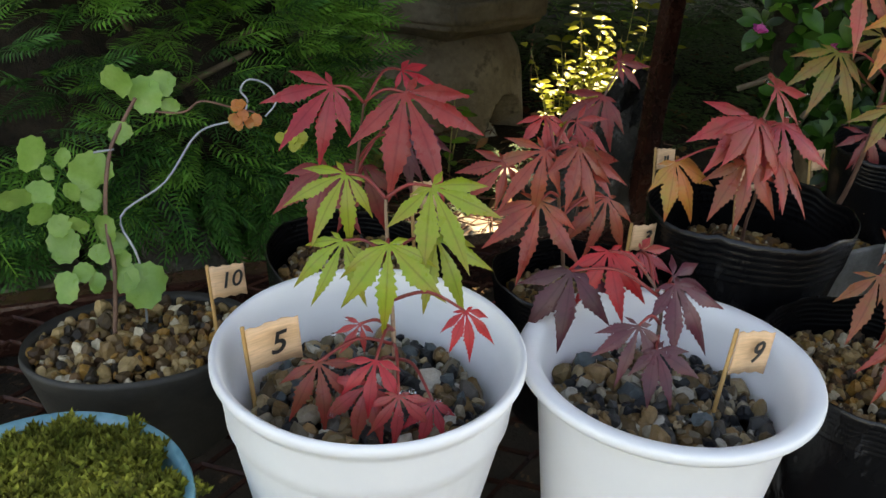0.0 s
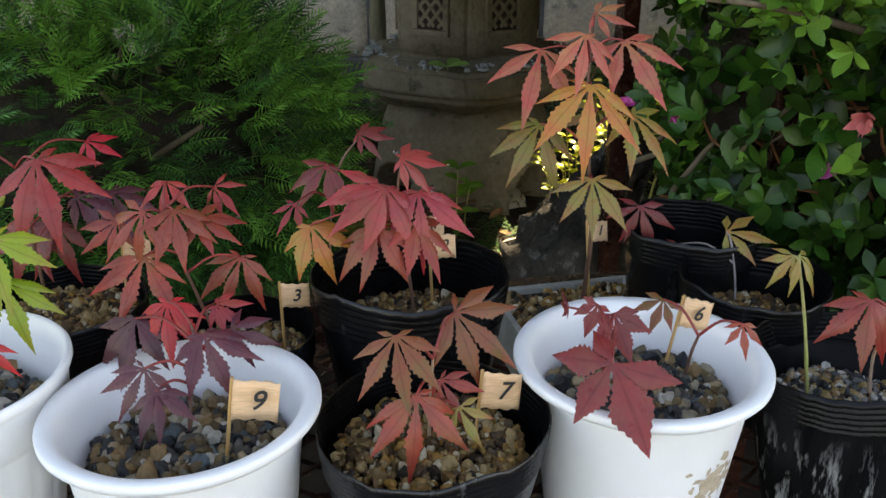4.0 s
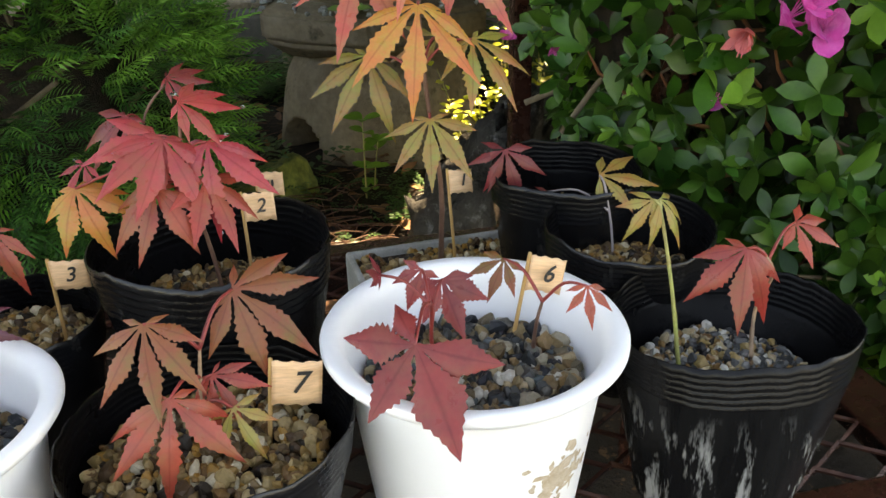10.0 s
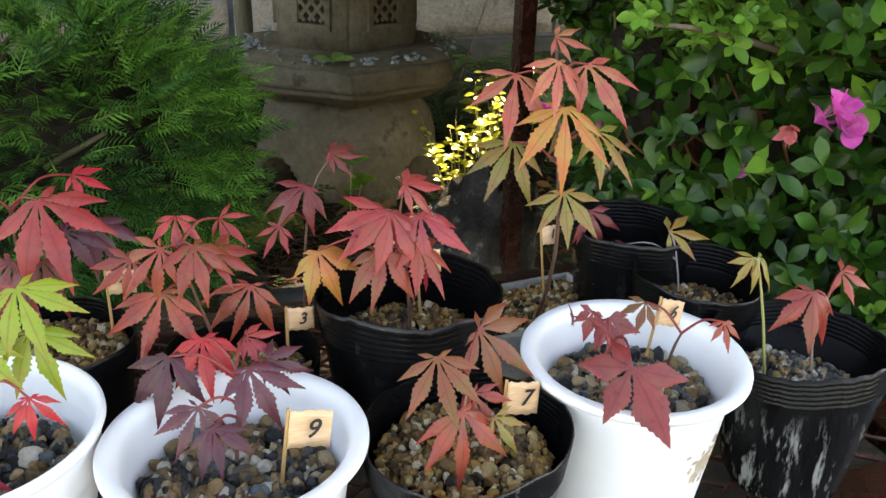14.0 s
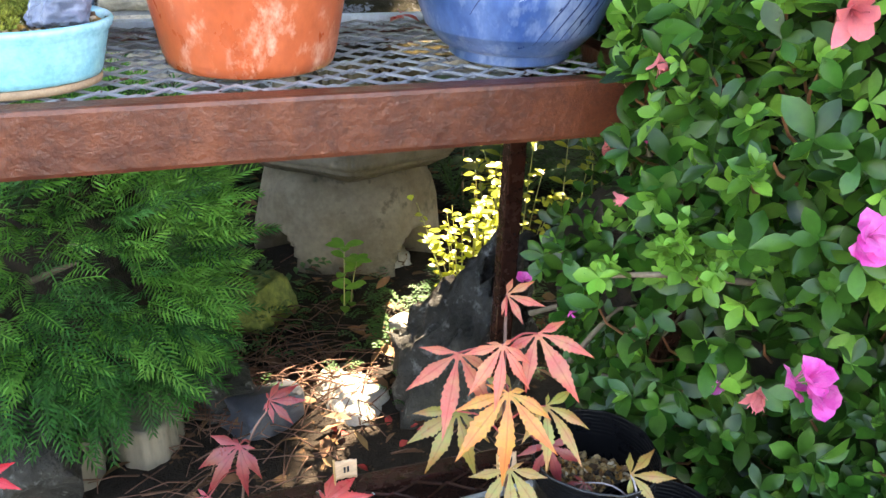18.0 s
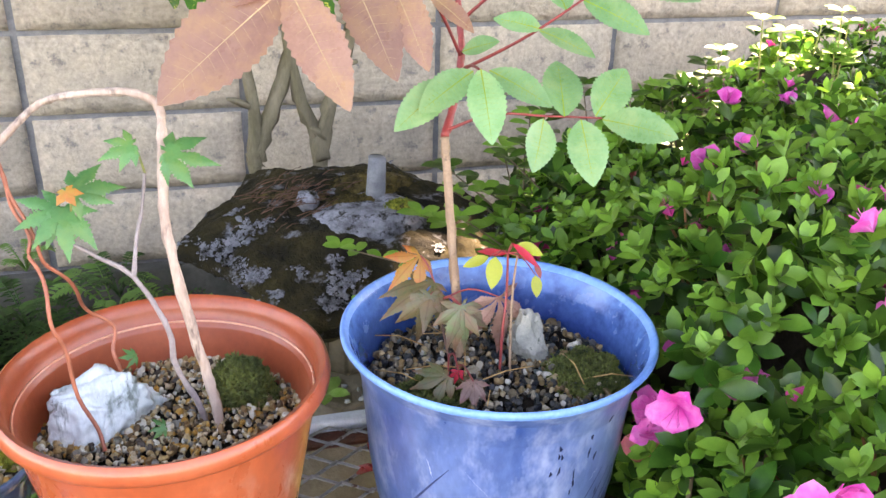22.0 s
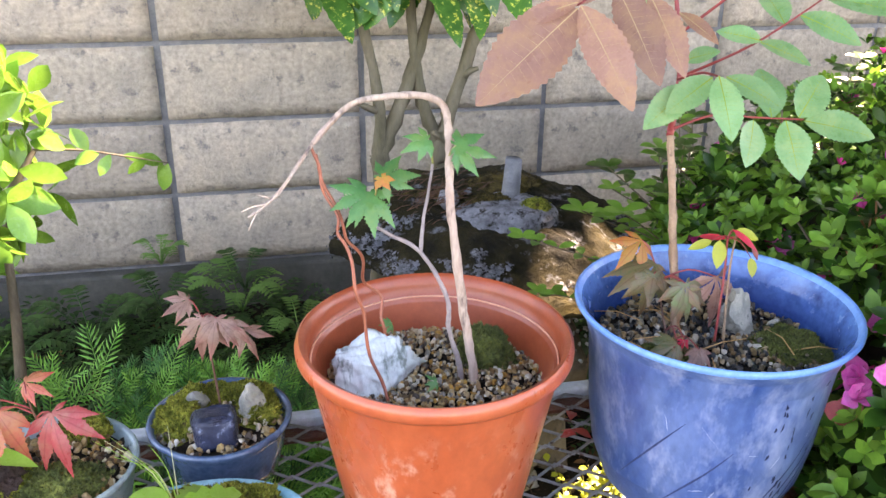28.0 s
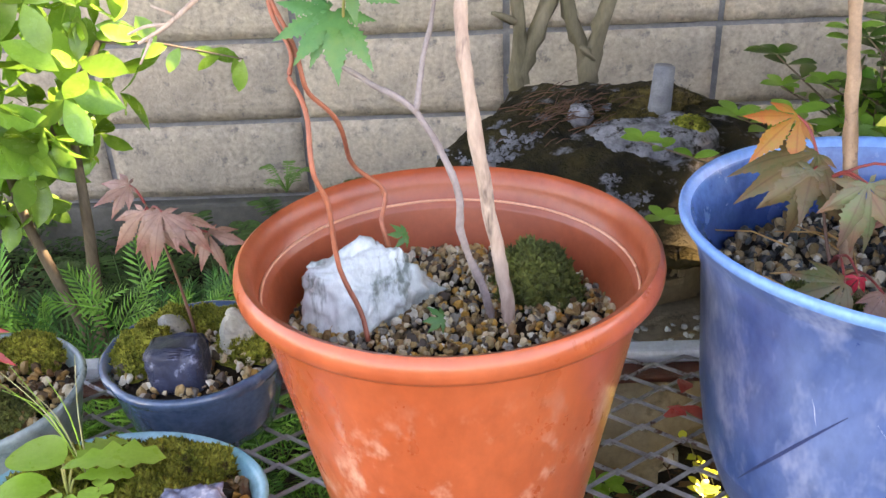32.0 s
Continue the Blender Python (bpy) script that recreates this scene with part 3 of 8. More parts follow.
L_coral = leaf_mat("coral_pink_maple_leaf", (0.47, 0.072, 0.070), (0.38, 0.085, 0.070), tint=(0.44, 0.16, 0.11))
L_lime = leaf_mat("lime_maple_leaf", (0.24, 0.36, 0.025), (0.32, 0.40, 0.04), tint=(0.36, 0.36, 0.05))
L_green = leaf_mat("fresh_green_leaf", (0.15, 0.30, 0.055), (0.22, 0.36, 0.09))
L_jade = leaf_mat("blue_green_leaf", (0.050, 0.195, 0.060), (0.095, 0.27, 0.085), tint=(0.13, 0.26, 0.07))
L_ash = leaf_mat("sumac_green_leaf", (0.17, 0.37, 0.145), (0.23, 0.44, 0.20), trans=0.42, tint=(0.28, 0.46, 0.20))
L_ash_pale = leaf_mat("sumac_pale_brown_green_leaf", (0.36, 0.32, 0.21), (0.40, 0.28, 0.21), trans=0.45, tint=(0.36, 0.40, 0.24))
L_ash_red = leaf_mat("sumac_bronze_leaf", (0.37, 0.195, 0.140), (0.31, 0.155, 0.112), trans=0.42, tint=(0.41, 0.225, 0.125))
L_drab = leaf_mat("drab_brown_green_leaf", (0.13, 0.115, 0.045), (0.20, 0.115, 0.06), tint=(0.09, 0.12, 0.05))
L_mossy = leaf_mat("dull_green_purple_leaf", (0.10, 0.16, 0.065), (0.15, 0.12, 0.07), tint=(0.17, 0.10, 0.08))
L_faded = leaf_mat("faded_pink_brown_leaf", (0.26, 0.145, 0.105), (0.19, 0.105, 0.075), tint=(0.34, 0.20, 0.16))
L_herb = leaf_mat("pale_weed_leaf", (0.25, 0.47, 0.055), (0.33, 0.54, 0.09), trans=0.42)
L_straw = leaf_mat("pale_straw_blade", (0.52, 0.48, 0.27), (0.42, 0.44, 0.20))
L_yellow = leaf_mat("yellow_green_leaf", (0.48, 0.50, 0.06), (0.42, 0.46, 0.07), trans=0.5)
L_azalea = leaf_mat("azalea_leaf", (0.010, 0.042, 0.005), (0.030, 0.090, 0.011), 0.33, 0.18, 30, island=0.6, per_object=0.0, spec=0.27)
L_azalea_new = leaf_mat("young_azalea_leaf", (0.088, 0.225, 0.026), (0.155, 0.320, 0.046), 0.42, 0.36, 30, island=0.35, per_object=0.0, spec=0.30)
L_petal = leaf_mat("magenta_petal", (0.68, 0.050, 0.35), (0.76, 0.13, 0.45), 0.5, 0.4, 60, per_object=0.15, tint=(0.80, 0.24, 0.54))
L_petal_deep = leaf_mat("crimson_petal", (0.58, 0.022, 0.17), (0.66, 0.05, 0.26), 0.5, 0.4, 60, per_object=0.2, tint=(0.70, 0.10, 0.36))
L_petal_old = leaf_mat("wilted_pink_petal", (0.70, 0.20, 0.18), (0.60, 0.14, 0.16), 0.6, 0.3, 60, per_object=0.15)
L_yew = leaf_mat("yew_needle", (0.018, 0.080, 0.016), (0.048, 0.168, 0.034), 0.5, 0.2, 30, island=0.55, per_object=0.0, spec=0.25)
L_yew_new = leaf_mat("young_yew_needle", (0.082, 0.245, 0.036), (0.145, 0.35, 0.058), 0.5, 0.25, 30, island=0.4, per_object=0.0, spec=0.25)
L_aucuba = leaf_mat("spotted_aucuba_leaf", (0.035, 0.13, 0.025), (0.07, 0.20, 0.035), 0.22, 0.25, 45, per_object=0.2, speck=(0.60, 0.60, 0.10), speck_at=0.575)
L_shrub = leaf_mat("glossy_light_green_leaf", (0.12, 0.27, 0.038), (0.19, 0.36, 0.055), 0.25, 0.3, 30, island=0.35, per_object=0.0)
L_cover = leaf_mat("ground_fern_leaf", (0.022, 0.066, 0.014), (0.045, 0.110, 0.024), 0.5, 0.2, 30, island=0.45, per_object=0.0)
L_litter = leaf_mat("dry_leaf", (0.19, 0.095, 0.04), (0.11, 0.055, 0.025), 0.8, 0.1, 30, island=0.5, per_object=0.0)


# ---- ground, wall and rack ----
SHELF1, SHELF2 = 0.280, 0.621
BED2 = 0.640                          # the height from which the upper pots' fillings are counted
DOWN = SHELF2 - BED2
WALL_Y, BLOCK_W, BLOCK_H = 2.361, 0.504, 0.199
WALL_X0, WALL_Z0 = -0.016, 0.952     # one crossing of the joints


def ground_height(x, y):
    near = min(1.0, max(0.0, (y - 0.4) / 0.8))
    return 0.03 * noise.noise(Vector((x * 2.1, y * 2.1, 0.3))) + 0.012 * noise.noise(Vector((x * 9, y * 9, 1.3))) + 0.02 * near


def build_ground():
    xs = [-400, -60, -12] + [-3 + 0.06 * i for i in range(120)] + [8, 20, 60, 400]
    ys = [-400, -60, -12, -4] + [-1.5 + 0.06 * i for i in range(66)] + [4, 12, 60, 400]
    verts = [(x, y, ground_height(x, y) if abs(x) < 6 and abs(y) < 5 else 0.0) for y in ys for x in xs]
    n = len(xs)
    faces = [(j * n + i, j * n + i + 1, (j + 1) * n + i + 1, (j + 1) * n + i) for j in range(len(ys) - 1) for i in range(n - 1)]
    tagged(make("ground", verts, faces, M_ground), "dark garden soil with leaf litter and moss", "ground", kind="structure")


def build_wall():
    wall = tagged(new("wall_north"), "garden wall of split-face tan concrete blocks with grey joints", "wall", kind="structure")
    wall.matrix_world = pose(0, WALL_Y, 0)
    v, f = slab(9.2, 0.10, 1.62, 0.002)
    core = make("mortar_core", [(p.x + 1.0, p.y + 0.056, p.z + 0.94) for p in v], f, M_joint, wall, "recessed grey mortar joints", False)
    v, f = slab(9.2, 0.16, 0.30, 0.01)
    make("footing", [(p.x + 1.0, p.y + 0.05, p.z + 0.0) for p in v], f, M_footing, wall, "dark mossy concrete footing", False)
    shapes = []
    for s in range(6):
        nx, nz = 14, 6
        verts, faces = [], []
        w, h = BLOCK_W - 0.017, BLOCK_H - 0.014
        for j in range(nz + 1):
            for i in range(nx + 1):
                e = min(i, nx - i, j * 1.5, (nz - j) * 1.5)
                y = -0.012 + (0.009 if e == 0 else 0.0) - 0.005 * noise.noise(Vector((i * 0.8 + s * 9, j * 0.8, s))) - 0.003 * noise.noise(Vector((i * 2.3, j * 2.3, s + 4)))
                jig = 0.002 * noise.noise(Vector((i * 1.7, j * 1.3, s + 8)))
                verts.append((-w / 2 + w * i / nx + jig, y, -h / 2 + h * j / nz + jig))
        m = nx + 1
        faces += [(j * m + i, j * m + i + 1, (j + 1) * m + i + 1, (j + 1) * m + i) for j in range(nz) for i in range(nx)]
        edge = [i for i in range(nx + 1)] + [j * m + nx for j in range(1, nz + 1)] + [nz * m + i for i in range(nx - 1, -1, -1)] + [j * m for j in range(nz - 1, 0, -1)]
        n0 = len(verts)
        verts += [(verts[k][0], 0.02, verts[k][2]) for k in edge]
        q = len(edge)
        faces += [(edge[(k + 1) % q], edge[k], n0 + k, n0 + (k + 1) % q) for k in range(q)]
        me = bpy.data.meshes.new("block")
        me.from_pydata(verts, [], faces)
        me.shade_smooth()
        me.materials.append(M_wall)
        shapes.append(me)
    k = 0
    for row in range(-3, 4):
        for c in range(-5, 10):
            ob = new("block", shapes[(k * 5 + row) % 6])
            ob.parent = wall
            ob.location = (WALL_X0 + BLOCK_W * (c + 0.5), 0, WALL_Z0 - BLOCK_H * (row + 0.5))
            k += 1


def expanded_mesh(x0, x1, y0, y1, dx, dy, w, h):
    """Diamond mesh: zigzag strands side by side, meeting at their peaks."""
    s = Soup()
    rows = int((y1 - y0) / dy)
    cols = int((x1 - x0) / (dx / 2))
    for r in range(rows + 1):
        yc = y0 + r * dy
        for c in range(cols):
            xa, xb = x0 + c * dx / 2, x0 + (c + 1) * dx / 2
            up = (c + r) % 2
            ya, yb = (yc - dy / 2, yc + dy / 2) if up else (yc + dy / 2, yc - dy / 2)
            ya, yb = min(max(ya, y0), y1), min(max(yb, y0), y1)
            za, zb = (0, h) if up else (h, 0)
            v = [(xa, ya - w, za), (xa, ya + w, za + 0.001), (xb, yb + w, zb + 0.001), (xb, yb - w, zb)]
            v += [(p[0], p[1], p[2] - 0.0014) for p in v]
            s.add(v, [(0, 3, 2, 1), (4, 5, 6, 7), (0, 1, 5, 4), (2, 3, 7, 6), (1, 2, 6, 5), (3, 0, 4, 7)])
    return s.v, s.f


def beam(name, parent, a, b, w, h, mat, label="", bev=0.003):
    """A square bar whose top middle line runs from a to b."""
    a, b = Vector(a), Vector(b)
    v, f = slab(w, (b - a).length, h, bev)
    m = Matrix.Translation((a + b) / 2) @ frame_of(b - a, (0, 0, 1) if abs((b - a).normalized().z) < 0.9 else (0, 1, 0))
    return make(name, [m @ (p - Vector((0, 0, h / 2))) for p in v], f, mat, parent, label, False)


def build_rack():
    rack = thing("plant_rack", "rusty iron two-step plant rack with expanded metal shelves", "plant rack", kind="")
    # upper step
    z = SHELF2
    beam("front_rail", rack, (-0.75, 0.623, z + 0.001), (0.70, 0.623, z + 0.001), 0.023, 0.052, M_rust, "rust-brown rounded iron rail", 0.004)
    beam("back_rail", rack, (-0.75, 0.900, z + 0.004), (0.70, 0.900, z + 0.004), 0.016, 0.030, M_paint, "rail with chipped pale paint")
    beam("back_flange", rack, (-0.75, 0.8805, z - 0.006), (0.70, 0.8805, z - 0.006), 0.022, 0.004, M_rust, "rusty inner flange of the back rail", 0.001)
    beam("side_rail", rack, (0.692, 0.635, z + 0.001), (0.692, 0.891, z + 0.001), 0.024, 0.040, M_rust)
    beam("cross_bar", rack, (-0.45, 0.635, z - 0.008), (-0.45, 0.869, z - 0.008), 0.03, 0.006, M_rust)
    v, f = expanded_mesh(-0.74, 0.68, 0.635, 0.891, 0.050, 0.0150, 0.0011, 0.0026)
    make("mesh_panel", [(a, b, c + z - 0.0035) for a, b, c in v], f, M_mesh, rack, "worn zinc expanded metal", False)
    # lower step: angle iron with a wet dark flange on top and a rusted face
    z = SHELF1
    beam("front_rail", rack, (-0.75, 0.193, z - 0.002), (0.716, 0.193, z - 0.002), 0.010, 0.046, M_rust, "orange rusted front face of the rail", 0.002)
    beam("front_flange", rack, (-0.75, 0.2065, z + 0.0012), (0.716, 0.2065, z + 0.0012), 0.037, 0.003, M_rustdark, "wet dark iron flange", 0.001)
    beam("back_rail", rack, (-0.75, 0.560, z + 0.002), (0.716, 0.560, z + 0.002), 0.022, 0.040, M_rustdark)
    beam("side_rail", rack, (0.713, 0.227, z - 0.002), (0.713, 0.549, z - 0.002), 0.006, 0.040, M_rustdark)
    beam("side_flange", rack, (0.699, 0.2255, z + 0.0012), (0.699, 0.549, z + 0.0012), 0.034, 0.003, M_rustdark, "wet dark iron flange", 0.001)
    v, f = expanded_mesh(-0.74, 0.690, 0.218, 0.549, 0.050, 0.0150, 0.0010, 0.0025)
    make("mesh_panel", [(a, b, c + z - 0.0035) for a, b, c in v], f, M_rustwet, rack, "dark wet expanded metal", False)
    for x, y, top in ((0.694, 0.932, SHELF2), (0.704, 0.575, SHELF2 - 0.045), (0.700, 0.20, SHELF1 - 0.05), (-0.74, 0.932, SHELF2), (-0.74, 0.575, SHELF2 - 0.045), (-0.74, 0.20, SHELF1 - 0.05)):
        beam("leg", rack, (x, y, -0.03), (x, y, top), 0.024, 0.024, M_rustdark, "dark iron leg")
    beam("side_stay", rack, (0.694, 0.908, SHELF2 - 0.02), (0.694, 0.92, SHELF2 - 0.02), 0.02, 0.02, M_rustdark)


build_ground()
build_wall()
build_rack()


# ---- pots ----
STONES = [boulder(1, 1, 1, 9, 0.62, 0.98, 0.05, BALL2, 300 + i)[0] for i in range(14)]


def pebbles(count, radius, z, size, mat, parent, seed, sx=1.0, sy=1.0, skip=(), dome=0.004, name="gravel", label="", shift=(0.0, 0.0)):
    """Loose grit that fills a pot to the height z, and the soil below it."""
    rng = random.Random(seed)
    s = Soup()
    for _ in range(count):
        a, q = rng.uniform(0, 2 * math.pi), radius * math.sqrt(rng.random())
        x, y = q * math.cos(a) * sx, q * math.sin(a) * sy
        if any((x - cx) ** 2 + (y - cy) ** 2 < cr ** 2 for cx, cy, cr in skip):
            continue
        r = size * rng.choice((0.55, 0.7, 0.8, 0.9, 1.0, 1.15, 1.4)) * rng.uniform(0.85, 1.15)
        m = Matrix.Translation((x, y, z + dome * (1 - (q / radius) ** 2) + rng.uniform(-0.4, 0.35) * r)) @ Euler((rng.uniform(0, 6), rng.uniform(0, 6), rng.uniform(0, 6))).to_matrix().to_4x4()
        k = rng.uniform(0, 50)
        pts = [Vector((p.x * r * 0.62, p.y * r * 0.5, p.z * r * 0.42)) * (1 + 0.34 * noise.noise(p * 1.1 + Vector((k, k, 0)))) for p in STONES[rng.randrange(len(STONES))]]
        s.add(pts, BALL2[1], m)
    make(name, [(x + shift[0], y + shift[1], q) for x, y, q in s.v], s.f, mat, parent, label, False, "stuff")
    v = [(shift[0], shift[1], z - 0.004 + dome)] + [(radius * 1.03 * math.cos(a) * sx + shift[0], radius * 1.03 * math.sin(a) * sy + shift[1], z - 0.005) for a in [2 * math.pi * i / 32 for i in range(32)]]
    make("soil", v, [(0, i + 1, (i + 1) % 32 + 1) for i in range(32)], M_soil, parent)


def moss_patch(parent, cx, cy, z, rx, ry, h, mat, seed, n=260, name="moss", tuft=0.004, top=True):
    """A cushion of moss: a clumpy mound covered with many small tufts."""
    rng = random.Random(seed)
    off = Vector((seed * 1.7, seed * 0.9, seed * 2.3))

    def swell(d):
        p = Vector((d.x * rx, d.y * ry, d.z * h)) * 110 + off
        return 1 + 0.30 * noise.noise(p * 0.6) + 0.30 * abs(noise.noise(p * 1.7)) - 0.10

    s = Soup()
    s.add([Vector((p.x * rx, p.y * ry, p.z * h)) * swell(p) for p in BALL3[0]], BALL3[1], Matrix.Translation((cx, cy, z)))
    for _ in range(n):
        a, u = rng.uniform(0, 2 * math.pi), rng.random()
        ct = math.sqrt(1 - u * u)
        d = Vector((math.cos(a) * ct, math.sin(a) * ct, u))
        d = Vector((d.x * rx, d.y * ry, d.z * h)) * swell(d) * rng.uniform(0.94, 1.05)
        m = Matrix.Translation(d + Vector((cx, cy, z))) @ Euler((rng.uniform(-0.9, 0.9), rng.uniform(-0.9, 0.9), rng.uniform(0, 6))).to_matrix().to_4x4()
        for k in range(4):
            q = Matrix.Rotation(k * 1.57, 4, "Z") @ Matrix.Rotation(0.8, 4, "X")
            s.add([(-tuft * 0.26, 0, 0), (tuft * 0.26, 0, 0), (0, tuft * 0.2, tuft * 0.8)], [(0, 1, 2)], m @ q)
    return make(name, s.v, s.f, mat, parent, "", False, "stuff")


def white_pot(at, r, h, flange, label, seed, tilt=(0, 0), notch=0.0, soil=0.74):
    pot = thing("plant_pot", label, "plant pot", at)
    pot.matrix_world = pose(*at, tilt[0], tilt[1], 0)
    rb = r * 0.68
    if flange:
        prof = [(0.0, 0.0), (rb * 0.9, 0.0), (rb, 0.004), (rb * 1.03, 0.012), (r * 0.86, h * 0.90), (r * 0.87, h * 0.925), (r * 0.975, h * 0.945), (r, h * 0.965), (r, h * 0.985), (r * 0.985, h), (r * 0.90, h * 0.995), (r * 0.86, h * 0.975), (r * 0.835, h * 0.93), (rb * 0.95, h * 0.3), (0, h * 0.28)]
    else:
        prof = [(0.0, 0.0), (rb * 0.92, 0.0), (rb, 0.004), (rb * 1.02, 0.01), (r * 0.905, h * 0.74), (r * 0.925, h * 0.755), (r * 0.93, h * 0.80), (r * 0.955, h * 0.93), (r * 0.985, h * 0.945), (r, h * 0.965), (r * 0.998, h * 0.985), (r * 0.975, h), (r * 0.94, h * 0.985), (r * 0.915, h * 0.90), (r * 0.90, h * 0.86), (r * 0.885, h * 0.84), (rb * 0.95, h * 0.3), (0, h * 0.28)]
    v, f = lathe(prof, 144, wave=None if flange else lambda a, q, z: -0.0009 * max(0.0, math.cos(24 * a)) ** 4 if 0.012 < z < h * 0.70 and q > rb * 0.99 else 0.0)
    make("body", v, f, M_white, pot)
    if flange:
        # the rim is uncut: a dark plate stands for the hole's shade
        v, f = slab(0.007, 0.0035, 0.0012, 0.0)
        a = radians(notch)
        m = Matrix.Translation((math.cos(a) * r * 0.945, math.sin(a) * r * 0.945, h * 0.9905)) @ Matrix.Rotation(a + math.pi / 2, 4, "Z")
        make("notch", [m @ p for p in v], f, M_soil, pot, "dark square plate standing for the shade in a rim hole", False)
    pebbles(680, r * 0.72, h * soil, 0.0066, M_grit, pot, seed, label="grey and brown river gravel")
    return pot


def vinyl_pot(at, r, h, label, seed, tilt=(0, 0, 0), dusty=False, squash=(1.0, 1.0), soil=0.72, lean=0.02, grit=None, count=900, gsize=0.0044, foot=0.72, drift=(0.0, 0.0), dent=0.0, fill=0.83, skin=None):
    pot = thing("vinyl_pot", label, "plant pot", at, group="black vinyl nursery pots")
    pot.matrix_world = pose(*at, *tilt)
    rb = r * foot

    def wob(a, q, z):
        k = z / h
        pleat = 0.022 * math.sin(7 * a + seed * 3) ** 5 * (1 - k) * min(1, 6 * k) + 0.010 * math.sin(17 * a + seed + 2 * k) ** 3 * (1 - k)
        return r * pleat + r * k * k * (0.035 * math.sin(2 * a + seed) + 0.022 * math.sin(3 * a + seed * 2.1) + lean * math.cos(a + seed))

    prof = [(0.0, 0.0), (rb * 0.93, 0.0), (rb, 0.005)]
    for k in range(1, 10):
        prof.append((rb + (r * 0.955 - rb) * k / 9, 0.005 + (h * 0.79 - 0.005) * k / 9))
    for k in range(6):
        z0 = h * (0.80 + 0.032 * k)
        prof += [(r * (0.960 + 0.006 * k), z0), (r * (0.970 + 0.006 * k), z0 + h * 0.008), (r * (0.960 + 0.006 * k), z0 + h * 0.016)]
    prof += [(r, h), (r * 0.985, h)]
    for k in range(5, -1, -1):
        z0 = h * (0.80 + 0.032 * k)
        prof += [(r * (0.945 + 0.005 * k), z0 + h * 0.022), (r * (0.955 + 0.005 * k), z0 + h * 0.011), (r * (0.945 + 0.005 * k), z0)]
    prof += [(rb + (r - rb) * 0.40, h * 0.46), (0, h * 0.44)]
    v, f = lathe(prof, 72, squash[0], squash[1], wob)
    # the soft wall leans with its height, and the front may be pressed in
    v = [(x + drift[0] * z / h, y + drift[1] * z / h + (dent * r * (z / h) ** 2 * max(0.0, -y / r - 0.55) if dent else 0.0), z + h * 0.03 * (z / h) ** 4 * (noise.noise(Vector((x * 40, y * 40, seed))) + 0.6 * noise.noise(Vector((x * 110, y * 110, seed))))) for x, y, z in v]
    cut = 72 * len(dense(prof[:-20]))
    outer = [q for q in f if max(q) < cut]
    inner = [q for q in f if max(q) >= cut]
    make("body", v[:cut], outer, skin or (M_black_dusty if dusty else M_black), pot)
    base = min(min(q) for q in inner)
    make("lining", v[base:], [tuple(i - base for i in q) for q in inner], M_black_shade, pot, "dust-free black inside with moulded ribs, darkened for its shade")
    pebbles(count, r * fill, h * soil, gsize, grit or M_tan_grit, pot, seed, squash[0], squash[1], label="tan and brown grit", shift=(drift[0] * soil, drift[1] * soil))
    return pot


def big_pot(name, at, prof, mat, mat_in, label, split, wave=None, n=96):
    """A large pot: outer profile up to the point number split, then the inside."""
    pot = thing(name, label, "plant pot", at)
    v, f = lathe(prof[: split + 1], n, wave=wave)
    make("body", v, f, mat, pot)
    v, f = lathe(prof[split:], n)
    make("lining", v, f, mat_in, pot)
    return pot


def flag(at, text, yaw, lean, size, label, bars=False, side=1, top=0.4):
    """A veneer flag on a toothpick. The foot of the stick stands at the place given."""
    fl = thing("plant_label", label, "plant label", at, group="numbered veneer flags")
    fl.matrix_world = pose(*at, lean[0], lean[1], yaw)
    h = top - at[2]
    v, f = tube([(0, 0, -0.014), (0, 0, h * 0.3), (0, 0, h * 0.96), (0, 0, h)], 0.00105, 0.0009, 8)
    make("stick", v, f, M_stick, fl)
    verts, faces = [], []
    nx, nz = 10, 5
    for j in range(nz + 1):
        for i in range(nx + 1):
            x = side * (0.0004 + size * i / nx)
            y = -0.0014 - 0.0012 * math.sin(i * 0.55 + h * 900) * i / nx
            z = h * 0.98 - size * 0.92 * j / nz - (0.0014 * i / nx if j in (0, nz) else 0.0008 * i / nx) + 0.0005 * math.sin(i * 1.9 + j)
            verts.append((x, y, z))
    m = nx + 1
    faces = [(j * m + i, (j + 1) * m + i, (j + 1) * m + i + 1, j * m + i + 1) for j in range(nz) for i in range(nx)]
    cloth = make("flag", verts, faces, M_flag, fl)
    so = cloth.modifiers.new("thickness", "SOLIDIFY")
    so.thickness, so.offset = 0.0005, 0
    if bars:
        for k in (0.42, 0.58):
            v, f = slab(0.0016, 0.0004, size * 0.26, 0.0)
            make("mark", [(p.x + side * size * k, p.y - 0.0032, p.z + h * 0.98 - size * 0.46) for p in v], f, M_ink, fl, "", False)
    else:
        cu = bpy.data.curves.new("number", "FONT")
        cu.body, cu.size, cu.align_x, cu.align_y = text, size * 0.64, "CENTER", "CENTER"
        cu.offset, cu.extrude = size * 0.006, 0.0002
        cu.shear = 0.25
        cu.materials.append(M_ink)
        num = new("number", cu)
        num.parent = fl
        num.matrix_local = pose(side * size * 0.54, -0.0036, h * 0.98 - size * 0.46, 90, 0, 0)
    return fl


W5 = white_pot((0.1016, 0.2783, SHELF1), 0.065, 0.117, False, "white plastic pot with thin rolled rim, gravel inside", 5)
W9 = white_pot((0.2245, 0.2390, SHELF1), 0.0648, 0.109, True, "white plastic pot with wide flange rim", 9, (-1.5, 0), -40)
